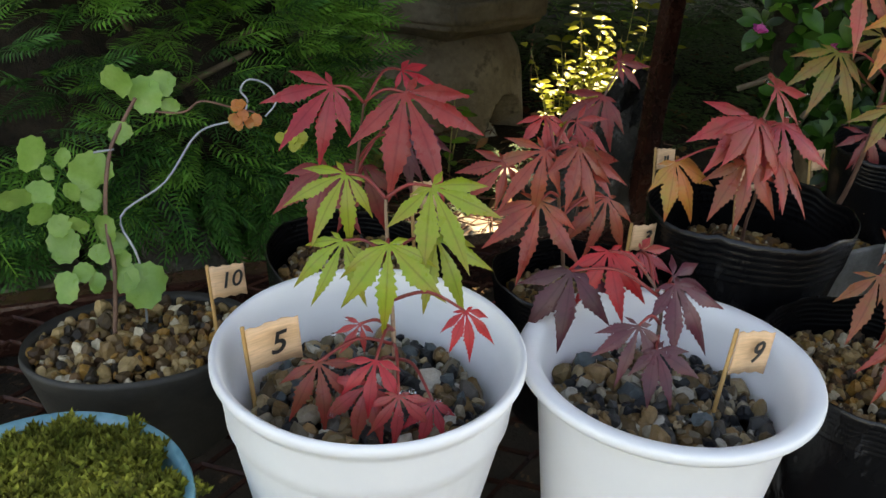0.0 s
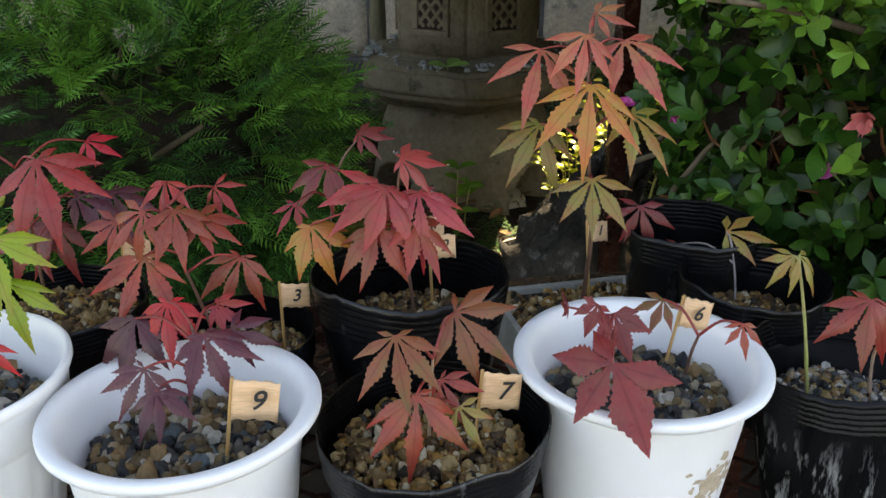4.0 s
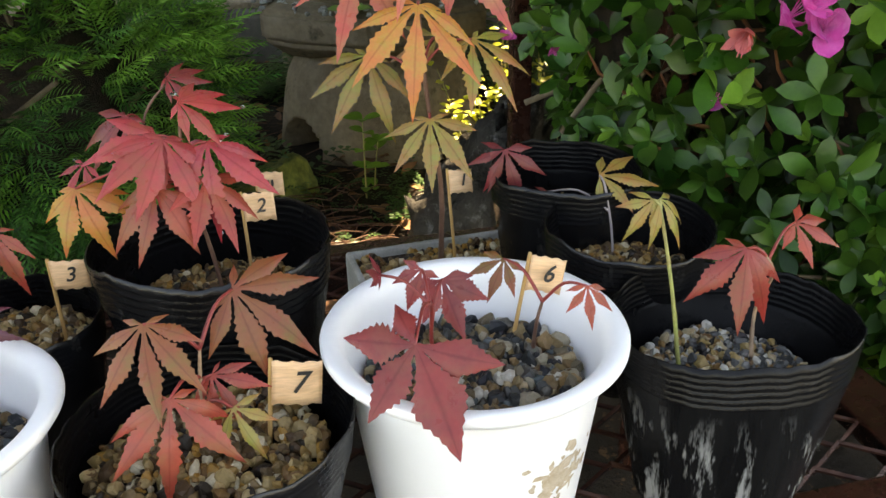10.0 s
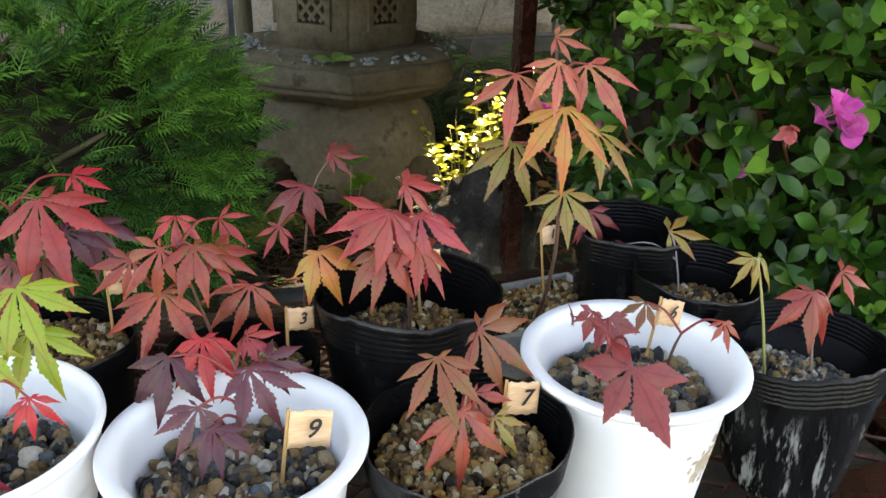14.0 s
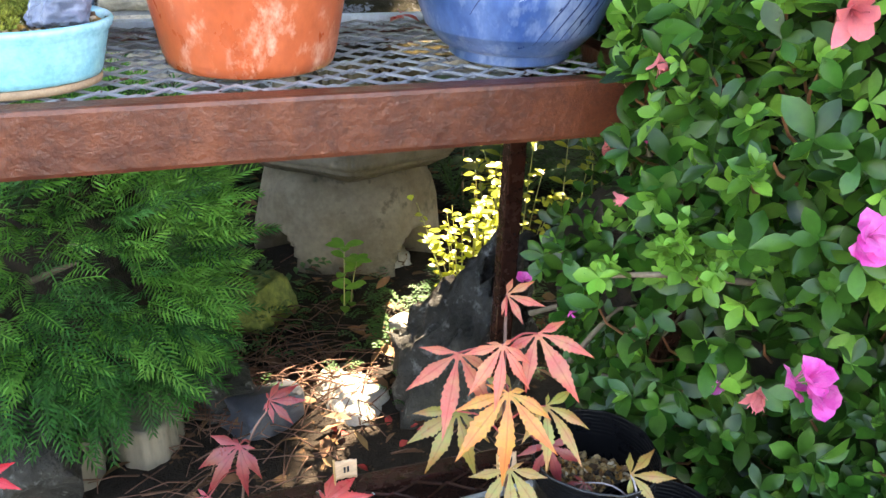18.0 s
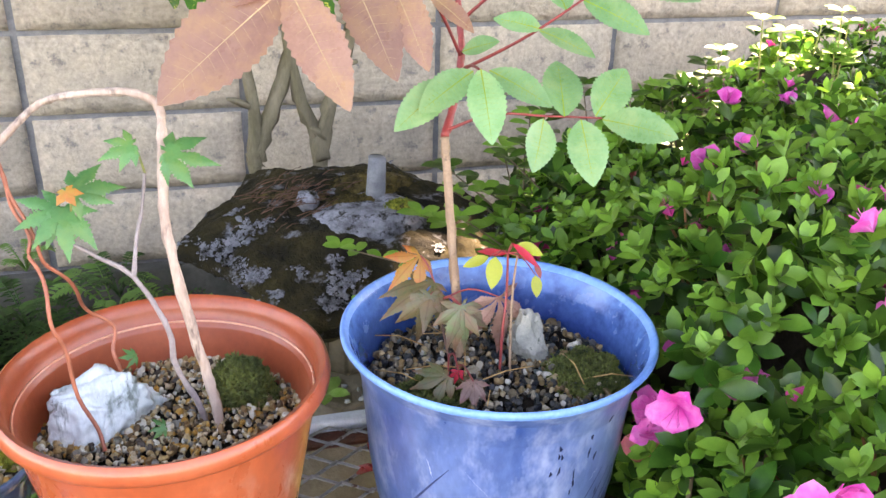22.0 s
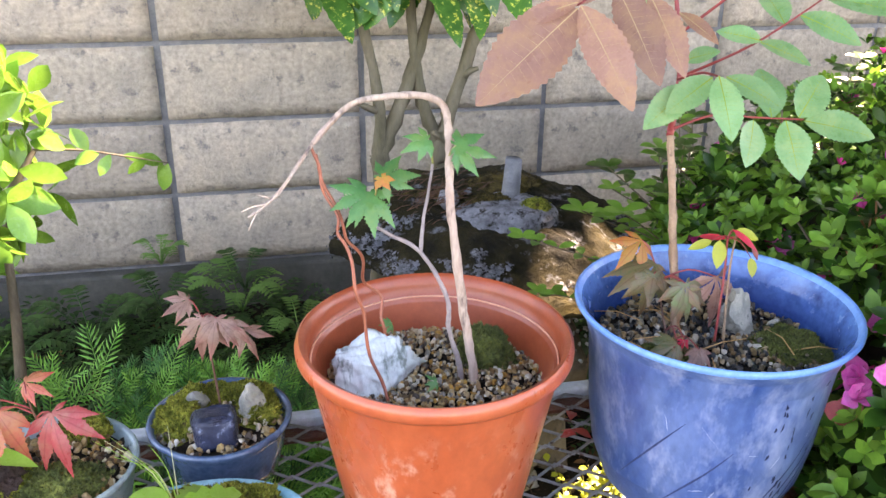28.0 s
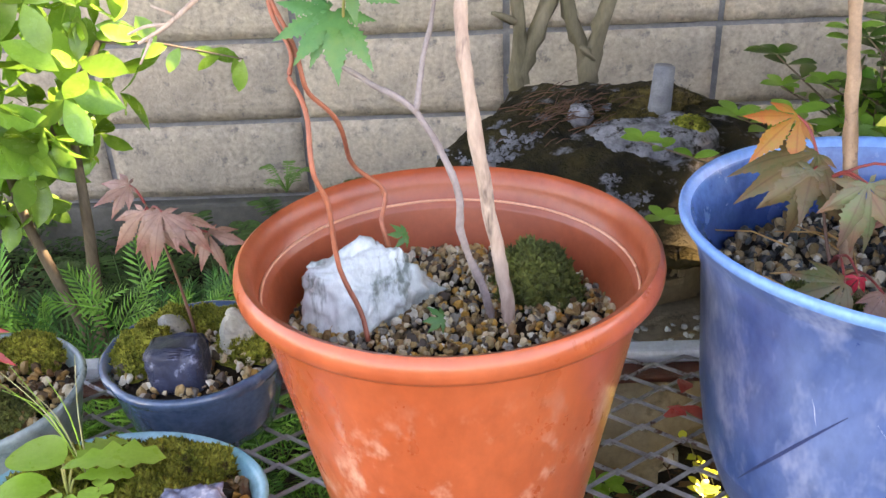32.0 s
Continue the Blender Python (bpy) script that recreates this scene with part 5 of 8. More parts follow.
    for fc in f:
        c = sum((top[k] for k in fc), Vector()) / len(fc)
        far = math.hypot(c.x - 0.015, c.y + 0.022) / 0.28
        if c.z < 0.500 or rng.random() < 0.40 or 0.75 * noise.noise(c * 17) + 0.55 * noise.noise(c * 44 + Vector((9, 0, 0))) < 0.50 - 0.46 * far ** 3 + (0.35 if c.y > 0.02 else 0.0):
            continue
        up = (top[fc[1]] - top[fc[0]]).cross(top[fc[2]] - top[fc[0]]).normalized()
        up = up if up.z > 0 or up.dot(c - Vector((0.015, -0.022, 0.45))) > 0 else -up
        m = Matrix.Translation(c + up * 0.0015 + Vector((rng.gauss(0, 0.004), rng.gauss(0, 0.004), 0))) @ frame_of(Vector((rng.uniform(-1, 1), rng.uniform(-1, 1), 0.1)), up)
        q = rng.choice((0.0018, 0.0025, 0.0035, 0.0060))
        ring = [(q * rng.uniform(0.5, 1.2) * math.cos(k * 0.698), q * rng.uniform(0.5, 1.2) * math.sin(k * 0.698), -0.0008) for k in range(9)]
        crust.add([(0, 0, 0.0012)] + ring, [(0, k + 1, (k + 1) % 9 + 1) for k in range(9)], m)
    make("lichen_crust", crust.v, crust.f, M_crust, lan, "blue-grey lichen crusts along the eave", True, "stuff")
    v, f = lathe(dense([(0, 0.535), (0.090, 0.540), (0.104, 0.562), (0.103, 0.578), (0.088, 0.590), (0.066, 0.600), (0.035, 0.604), (0, 0.605)]), 120, 1.0, 0.74)
    make("cap", [Vector(p) + Vector((0.016 + 0.006 * noise.noise(Vector(p) * 22), -0.070 + 0.006 * noise.noise(Vector(p) * 22 + Vector((2, 0, 0))), 0.004 * noise.noise(Vector(p) * 40))) for p in v], f, M_crust, lan, "humped roof cap crusted with grey lichen")
    v, f = rock(0.020, 0.014, 0.020, 0.35, 2.0, BALL3, 0, 4.0)
    make("hump", [p + Vector((-0.078, -0.030, 0.602)) for p in v], f, M_crust, lan, "small lichened hump")
    moss_patch(lan, 0.060, -0.098, 0.592, 0.034, 0.020, 0.016, M_moss, 31, 900, tuft=0.004)
    moss_patch(lan, 0.000, -0.050, 0.596, 0.050, 0.026, 0.012, M_moss_brown, 32, 900, tuft=0.004)
    moss_patch(lan, -0.090, 0.020, 0.588, 0.070, 0.040, 0.016, M_moss_brown, 33, 1200, tuft=0.004)
    moss_patch(lan, 0.050, 0.035, 0.588, 0.080, 0.050, 0.024, M_moss_brown, 34, 1200, tuft=0.004)
    rng = random.Random(77)
    s = Soup()
    for k in range(90):
        p = Vector((rng.gauss(-0.10, 0.045), rng.gauss(-0.01, 0.035), 0))
        p.z = 0.606 - 0.16 * max(0.0, math.hypot(p.x, p.y) - 0.10) + tilt(p.x, p.y) + rng.uniform(0, 0.008)
        b = rng.gauss(0.45, 0.35)
        d = Vector((math.cos(b), math.sin(b), rng.uniform(-0.1, 0.35))) * rng.uniform(0.02, 0.05)
        v, f = tube([p - d * 0.5, p + Vector((0, 0, 0.003)), p + d * 0.5], 0.0009, 0.0006, 4)
        s.add(v, f)
    make("needles", s.v, s.f, M_needle, lan, "dry brown needles caught in the moss", True, "stuff")
    v, f = tube([(0.038, -0.046, 0.585), (0.038, -0.046, 0.606), (0.039, -0.046, 0.625), (0.041, -0.046, 0.672)], 0.019, 0.0150, 16)
    make("finial", [p + Vector((noise.noise(p * 60), noise.noise(p * 60), 0.8 * noise.noise(p * 90 + Vector((4, 4, 0))))) * 0.003 for p in v], f, M_finial, lan, "broken grey finial stub")


def lichen_bits(lan):
    """Crusts of pale lichen lying on the platform's edge."""
    rng = random.Random(61)
    s = Soup()
    for _ in range(150):
        a, r = rng.uniform(0, 6.28), rng.uniform(0.165, 0.228)
        v, f = boulder(rng.uniform(0.002, 0.008), rng.uniform(0.002, 0.007), 0.004, 8, 0.55, 0.95, 0.5, BALL2, rng.randrange(999))
        s.add(v, f, Matrix.Translation((r * math.cos(a), r * math.sin(a), 0.309)) @ Matrix.Rotation(a, 4, "Z"))
    make("lichen", s.v, s.f, M_lichen, lan, "crusts of pale grey lichen", True, "stuff")




def whorl(rng, s, at, out, size, n=6, wide=0.42, rise=(0.15, 0.95), belly=0.54):
    m0 = Matrix.Translation(at) @ frame_of(Vector((rng.uniform(-1, 1), rng.uniform(-1, 1), rng.uniform(-1, 1))), out)
    for k in range(n):
        a = 2 * math.pi * k / n + rng.uniform(-0.35, 0.35)
        ln = size * rng.uniform(0.65, 1.15)
        v, f = blade(ln, ln * wide * rng.uniform(0.85, 1.15), 5, fold=rng.uniform(0.1, 0.4), droop=rng.uniform(0.0, 0.35), shape=belly, taper=0.78)
        s.add(v, f, m0 @ Matrix.Rotation(a, 4, "Z") @ Matrix.Rotation(rng.uniform(*rise), 4, "X"))


def blossom(parent, at, out, size, seed, mat, label="", droop=0.0):
    """An azalea flower: five broad ruffled petals that overlap in a funnel, with thin stamens; a wilted one hangs half closed."""
    rng = random.Random(seed)
    s = Soup()
    m0 = Matrix.Translation(at) @ frame_of(Vector((rng.uniform(-1, 1), rng.uniform(-1, 1), rng.uniform(-0.4, 1))), out)
    for k in range(5):
        q = size * rng.uniform(0.88, 1.12)
        v, f = blade(q, q * 0.92 * (1 - 0.45 * droop), 9, fold=0.30, droop=rng.uniform(-0.15, 0.55), shape=0.64, taper=0.62)
        v = [(x, y, z + 0.10 * size * math.sin(17 * x / size + 11 * y / size + k) * (y / size) ** 2) for x, y, z in v]
        s.add(v, f, m0 @ Matrix.Rotation(k * 1.2566 + rng.uniform(-0.15, 0.15), 4, "Z") @ Matrix.Rotation(rng.uniform(0.55, 1.0) + 0.45 * droop, 4, "X"))
    for k in range(6):
        a = rng.uniform(0, 6.28)
        v, f = tube([(0, 0, 0), (math.cos(a) * size * 0.12, math.sin(a) * size * 0.12, size * 0.6), (math.cos(a) * size * 0.3, math.sin(a) * size * 0.3, size * 1.05)], 0.0005, 0.0003, 4, caps=False)
        s.add(v, f, m0)
    make("flower", s.v, s.f, mat, parent, label)


def shell_points(rng, blobs, count, jitter=0.10):
    """Points and outward directions on the outside of a union of ellipsoids."""
    out = []
    areas = [b[3] * b[4] + b[4] * b[5] + b[3] * b[5] for b in blobs]
    while len(out) < count:
        b = rng.choices(blobs, areas)[0]
        d = Vector((rng.gauss(0, 1), rng.gauss(0, 1), rng.gauss(0, 1))).normalized()
        c, q = Vector(b[:3]), Vector(b[3:6])
        r = 1 + 0.16 * noise.noise(Vector((d.x * 2.6 + b[0] * 5, d.y * 2.6, d.z * 2.6))) - abs(rng.gauss(0, jitter))
        p = c + Vector((d.x * q.x, d.y * q.y, d.z * q.z)) * r
        inside = any(sum(((p[i] - o[i]) / o[3 + i]) ** 2 for i in range(3)) < 0.62 for o in blobs if o is not b)
        if inside or p.z < 0.02:
            continue
        n = Vector((d.x / q.x, d.y / q.y, d.z / q.z)).normalized()
        out.append((p, n))
    return out


TIPS = [((0.540, 0.42, 0.548), 0.009, 5), ((0.600, 0.42, 0.546), 0.018, 14), ((0.660, 0.42, 0.540), 0.024, 22), ((0.710, 0.42, 0.526), 0.024, 20), ((0.66, 0.52, 0.53), 0.02, 8)]


def build_azalea():
    az = thing("azalea_bush", "dense evergreen azalea with glossy leaves and magenta flowers", "bush", (0, 0, 0))
    rng = random.Random(41)
    # ellipsoids: centre, then half sizes
    blobs = [(0.98, 0.50, 0.62, 0.36, 0.26, 0.28), (0.93, 0.72, 0.70, 0.28, 0.24, 0.24), (1.0, 0.56, 0.40, 0.36, 0.28, 0.24), (1.05, 1.05, 0.62, 0.36, 0.30, 0.26), (1.50, 1.50, 0.52, 0.42, 0.36, 0.28), (1.75, 1.75, 0.50, 0.50, 0.36, 0.32), (1.6, 0.8, 0.62, 0.5, 0.5, 0.34), (0.77, 0.62, 0.62, 0.09, 0.14, 0.17), (1.20, 1.21, 0.80, 0.13, 0.10, 0.11), (0.91, 0.40, 0.33, 0.16, 0.17, 0.18), (0.72, 0.66, 0.42, 0.10, 0.10, 0.12)]
    old, young = Soup(), Soup()
    pts = [q for q in shell_points(rng, blobs, 8600, 0.16) if not ((q[1].y > 0.45 or q[1].x > 0.55) and rng.random() < 0.75)]
    pts += [q for q in shell_points(rng, blobs[:4] + blobs[7:8] + blobs[9:], 10500, 0.18) if q[1].y < 0.35 and q[1].x < 0.4]
    pts = [q for q in pts if not ((q[0].x - 0.5903) ** 2 + (q[0].y - 0.715) ** 2 < (0.137 if q[0].z > 0.77 else 0.105) ** 2 and 0.62 < q[0].z < 0.90)]
    pts = [q for q in pts if not (0.37 < q[0].z < 0.53 and q[0].x < 0.88 and rng.random() < 0.62)]
    red = Soup()
    for k, (p, n) in enumerate(pts):
        # a shoot: a ring of spread leaves and, on most tops, a rosette of erect young ones
        up = (n * 0.7 + Vector((rng.uniform(-0.3, 0.3), rng.uniform(-0.35, 0.1), 0.65))).normalized()
        size = rng.uniform(0.019, 0.032)
        # pale leaves get commoner upwards: young growth, plus the light there painted in
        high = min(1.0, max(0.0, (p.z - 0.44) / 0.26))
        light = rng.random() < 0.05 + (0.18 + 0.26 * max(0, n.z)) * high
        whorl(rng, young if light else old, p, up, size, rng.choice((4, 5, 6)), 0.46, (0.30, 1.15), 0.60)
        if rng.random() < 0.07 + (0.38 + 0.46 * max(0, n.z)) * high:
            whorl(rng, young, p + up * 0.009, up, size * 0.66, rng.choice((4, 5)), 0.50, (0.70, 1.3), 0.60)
        if k % 5 == 0 and p.x < 1.0 and p.y < 0.8:
            v, f = tube([p - up * 0.045 - n * 0.02, p - up * 0.02, p], 0.0016, 0.0010, 5, caps=False)
            red.add(v, f)
    # light young shoots that reach out over the lower step
    for c, spread, count in TIPS:
        for _ in range(count):
            p = Vector(c) + Vector((rng.gauss(0, spread), rng.gauss(0, spread * 0.7), rng.gauss(0, spread * 0.5)))
            up = Vector((rng.uniform(-0.5, 0.3), rng.uniform(-0.6, 0.0), 0.8))
            whorl(rng, young, p, up, rng.uniform(0.013, 0.019), 5, 0.56, (0.0, 0.5), 0.60)
            whorl(rng, young, p + up.normalized() * 0.006, up, rng.uniform(0.008, 0.011), 3, 0.52, (0.65, 1.2))
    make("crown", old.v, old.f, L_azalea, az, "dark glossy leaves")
    make("young_foliage", young.v, young.f, L_azalea_new, az, "light green leaves, young ones plus painted light on the tops")
    make("young_wood", red.v, red.f, M_twig_red, az, "orange-brown young twigs", True, "stuff")
    # soil-dark solid cores added for the shade between the leaves
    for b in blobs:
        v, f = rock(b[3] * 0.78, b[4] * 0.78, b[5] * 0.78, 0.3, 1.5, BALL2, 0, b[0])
        make("shaded_interior", [p + Vector(b[:3]) for p in v], f, M_soil, az, "solid dark core put in for the shade inside the bush")
    w = Soup()
    for p, n in pts[::30]:
        b = min(blobs, key=lambda q: (Vector(q[:3]) - p).length)
        c = Vector(b[:3]) + Vector((rng.uniform(-0.1, 0.1), rng.uniform(-0.1, 0.1), -b[5] * 0.6))
        v, f = tube(smooth_line([c, c.lerp(p, 0.5) + Vector((0, 0, 0.03)), p], 3), 0.0032, 0.0012, 5)
        w.add(v, f)
    for k in range(7):
        x, y = rng.uniform(1.0, 1.5), rng.uniform(0.45, 1.3)
        v, f = tube(smooth_line([(x + 0.1, y, -0.02), (x, y, 0.2), (x + rng.uniform(-0.15, 0.1), y + rng.uniform(-0.1, 0.1), 0.5)], 4), 0.016, 0.008, 8)
        w.add(v, f)
    v, f = tube(smooth_line([(0.80, 0.48, 0.48), (0.70, 0.43, 0.512), (0.60, 0.42, 0.538), (0.54, 0.42, 0.545)], 5), 0.004, 0.0015, 6)
    w.add(v, f)
    make("branch_work", w.v, w.f, M_bark, az, "brown twigs", True, "stuff")
    spots = [((0.659, 0.343, 0.492), 0.027), ((0.668, 0.338, 0.482), 0.025), ((0.650, 0.350, 0.484), 0.022), ((0.735, 0.300, 0.500), 0.026), ((0.750, 0.305, 0.485), 0.026), ((0.678, 0.452, 0.410), 0.018), ((0.590, 0.640, 0.420), 0.014), ((0.600, 0.560, 0.430), 0.010),
             ((0.684, 0.642, 0.778), 0.026), ((0.676, 0.632, 0.766), 0.022), ((0.658, 0.577, 0.830), 0.026), ((0.664, 0.590, 0.816), 0.022), ((0.603, 0.446, 0.801), 0.026), ((0.612, 0.452, 0.790), 0.024), ((0.592, 0.452, 0.800), 0.020), ((0.664, 0.460, 0.841), 0.027), ((0.676, 0.466, 0.850), 0.024), ((0.674, 0.340, 0.596), 0.026), ((0.680, 0.345, 0.582), 0.022),
             ((0.828, 0.825, 0.946), 0.022), ((0.843, 0.812, 0.907), 0.022), ((0.81, 0.59, 0.875), 0.020), ((0.714, 0.670, 0.808), 0.020), ((0.832, 0.700, 0.907), 0.020), ((0.768, 0.752, 0.860), 0.018), ((0.765, 0.705, 0.862), 0.018), ((0.925, 1.16, 0.768), 0.024)]
    for i, (p, q) in enumerate(spots):
        blossom(az, p, (-0.35, -0.75, 0.5), q * 0.68, i, L_petal)
    for i, (p, q) in enumerate((((0.601, 0.407, 0.818), 0.028), ((0.612, 0.412, 0.806), 0.024), ((0.582, 0.462, 0.580), 0.013), ((0.620, 0.510, 0.669), 0.022), ((0.653, 0.375, 0.724), 0.030), ((0.640, 0.375, 0.770), 0.024), ((0.636, 0.356, 0.482), 0.022))):
        blossom(az, p, (-0.3, -0.6, -0.5), q * 0.8, 140 + i, L_petal_old, "wilted salmon flower", 1.0)
    pick = [k for k in pts if k[1].x < 0.2 and k[1].y < 0.45 and k[0].z > 0.50 and k[0].y > 0.55]
    for i in range(130):
        p, n = pick[(i * 131) % len(pick)]
        blossom(az, p + n * 0.012, n + Vector((0, 0, 0.4)), rng.uniform(0.010, 0.018), 50 + i, (L_petal_old, L_petal, L_petal_deep, L_petal, L_petal_deep)[i % 5], "" if i % 5 else "wilted salmon flower")


def needle_spray(rng, s, at, along, normal, length, nn=13):
    """A flat feathery spray: a thin bent midrib with separate narrow needles in two combs."""
    m = Matrix.Translation(at) @ frame_of(along, normal)
    bend = rng.uniform(0.05, 0.45)
    verts, faces = [], []
    for k in range(nn + 1):
        t = k / nn
        verts += [(-0.0008, length * t, -bend * length * t * t), (0.0008, length * t, -bend * length * t * t)]
    for k in range(nn):
        faces.append((2 * k, 2 * k + 1, 2 * k + 3, 2 * k + 2))
    for k in range(nn):
        t = (k + 0.5) / nn
        ln = 0.0245 * (1 - 0.55 * t ** 3) * (0.55 + 0.45 * min(1, t * 4)) * rng.uniform(0.85, 1.15)
        y, z = length * t, -bend * length * t * t
        lean = 0.50 + 0.55 * t
        for sg in (-1, 1):
            b = len(verts)
            ex, ey = sg * ln * math.cos(lean), ln * math.sin(lean)
            w = 0.0018
            verts += [(0, y, z), (ex * 0.45 + w * 0.4 * sg, y + ey * 0.45 - w, z + 0.03 * ln), (ex, y + ey, z - 0.14 * ln), (ex * 0.45 - w * 0.4 * sg, y + ey * 0.45 + w, z + 0.03 * ln)]
            faces.append((b, b + 1, b + 2, b + 3) if sg > 0 else (b + 3, b + 2, b + 1, b))
    s.add(verts, faces, m)


def build_yew():
    yew = thing("yew_bush", "dense dark green yew with feathery needle sprays", "bush", (0, 0, 0))
    rng = random.Random(17)
    blobs = [(-0.05, 1.16, 0.25, 0.33, 0.26, 0.25), (-0.52, 1.16, 0.20, 0.40, 0.24, 0.20), (0.13, 1.13, 0.25, 0.19, 0.20, 0.22), (-1.0, 1.30, 0.30, 0.40, 0.36, 0.28)]
    old, young = Soup(), Soup()
    for p, n in [q for q in shell_points(rng, blobs, 5400, 0.17) if q[1].y < 0.4 and q[0].y < (1.26 if q[0].x > 0.0 else 1.20) and not (q[0].x < -0.05 and q[0].z > 0.33 and rng.random() < 0.6) and not (q[0].z < 0.12 and q[0].y < 1.08 and q[0].x > -0.4)]:
        # a shoot with a few sprays that fan out from it, nearly level and drooping at their ends
        along = (n + Vector((rng.uniform(-0.7, 0.7), rng.uniform(-0.6, 0.3), rng.uniform(-0.2, 0.35)))).normalized()
        top = Vector((rng.uniform(-0.35, 0.35), rng.uniform(-0.9, -0.2), 1))
        # pale sprays favour top and right: sunlight painted in beside young growth
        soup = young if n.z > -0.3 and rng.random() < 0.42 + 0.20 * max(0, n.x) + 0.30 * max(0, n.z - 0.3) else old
        length = rng.uniform(0.055, 0.105)
        needle_spray(rng, soup, p, along, top, length)
        if rng.random() < 0.55:
            side = along.cross(top).normalized() * rng.choice((-1, 1))
            needle_spray(rng, soup, p + along * length * 0.35, along + side * 0.75, top, length * 0.65, 9)
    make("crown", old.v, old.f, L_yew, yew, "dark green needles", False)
    make("young_foliage", young.v, young.f, L_yew_new, yew, "lighter green needles, young ones plus painted sun on top", False)
    w = Soup()
    for b in blobs:
        for k in range(6):
            e = Vector((b[0] + rng.uniform(-0.8, 0.8) * b[3], b[1] + rng.uniform(-0.8, 0.8) * b[4], b[2] + rng.uniform(0, 0.8) * b[5]))
            v, f = tube(smooth_line([(b[0], b[1], -0.02), (b[0], b[1], b[2] * 0.6), e], 4), 0.012, 0.003, 6)
            w.add(v, f)
    make("branch_work", w.v, w.f, M_bark, yew, "", True, "stuff")
    # solid dark cores: stand for the bush's inner shade and let no light through
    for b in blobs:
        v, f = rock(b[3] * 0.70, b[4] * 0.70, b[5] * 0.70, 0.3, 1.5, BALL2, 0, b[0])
        make("shaded_interior", [p + Vector(b[:3]) for p in v], f, M_soil, yew, "solid dark core standing for the shade between the needles")


def build_rocks():
    rk = thing("garden_rock", "dark rough mossy rock leaning beside the rack leg", "rock", (0.655, 1.02, 0.0))
    v, f = boulder(0.095, 0.09, 0.27, 12, 0.66, 0.95, 0.30, BALL4, 21)
    make("stone", [p + Vector((0.20 * p.z, 0, 0.01)) for p in v], f, M_rock, rk)
    for i, (x, y, z, sx, sy, sz) in enumerate([(0.505, 1.05, 0.0, 0.055, 0.075, 0.045), (0.636, 1.19, 0.01, 0.05, 0.05, 0.04), (0.68, 1.48, 0.0, 0.06, 0.06, 0.04), (0.05, 0.99, 0.06, 0.13, 0.07, 0.14), (0.30, 1.10, 0.0, 0.10, 0.08, 0.06), (0.39, 1.30, 0.03, 0.085, 0.07, 0.07), (0.46, 1.20, 0.0, 0.05, 0.05, 0.03)]):
        st = thing("edging_stone", "weathered garden stone lying on the soil", "rock", (x, y, z), i * 40)
        v, f = boulder(sx, sy, sz, 12, 0.68, 0.95, 0.12, BALL4, i + 31)
        make("stone", v, f, M_pale_stone if i < 3 else (M_moss_dark if i == 5 else M_rock), st)


def build_edging():
    """Low sawn posts, a dark slab and needle litter under the rack."""
    for i, (x, y, r, h) in enumerate(((0.205, 1.010, 0.048, 0.075), (0.105, 0.985, 0.048, 0.085), (0.005, 0.975, 0.046, 0.080), (-0.095, 0.975, 0.048, 0.085))):
        po = thing("edging_post", "short sawn grey-brown log set upright in the soil", "garden edging", (x, y, 0.0), i * 50, group="log edging")
        v, f = lathe([(0, -0.03), (r, -0.03), (r * 1.01, h * 0.5), (r, h - 0.006), (r * 0.95, h), (0, h + 0.001)], 40, wave=lambda a, q, z, i=i: 0.004 * math.sin(3 * a + i) + 0.002 * math.sin(11 * a + 2 * i))
        make("log", v, f, M_log, po)
    slab_stone = thing("stepping_slab", "flat dark slate slab lying on the soil", "paving stone", (0.372, 1.035, 0.030), 20)
    v, f = boulder(0.075, 0.060, 0.022, 14, 0.70, 0.95, 0.06, BALL4, 77)
    make("stone", v, f, M_slab, slab_stone)


M_log = surf("weathered_sawn_log", (0.105, 0.085, 0.062), (0.17, 0.145, 0.11), 14, 0.85, 0.6, 90, stretch=(1, 1, 0.25), speck=(0.045, 0.05, 0.03), speck_at=0.56, speck_scale=24, speck_soft=0.12)
M_slab = surf("dark_slate", (0.022, 0.025, 0.034), (0.040, 0.044, 0.055), 20, 0.6, 0.4, 90)


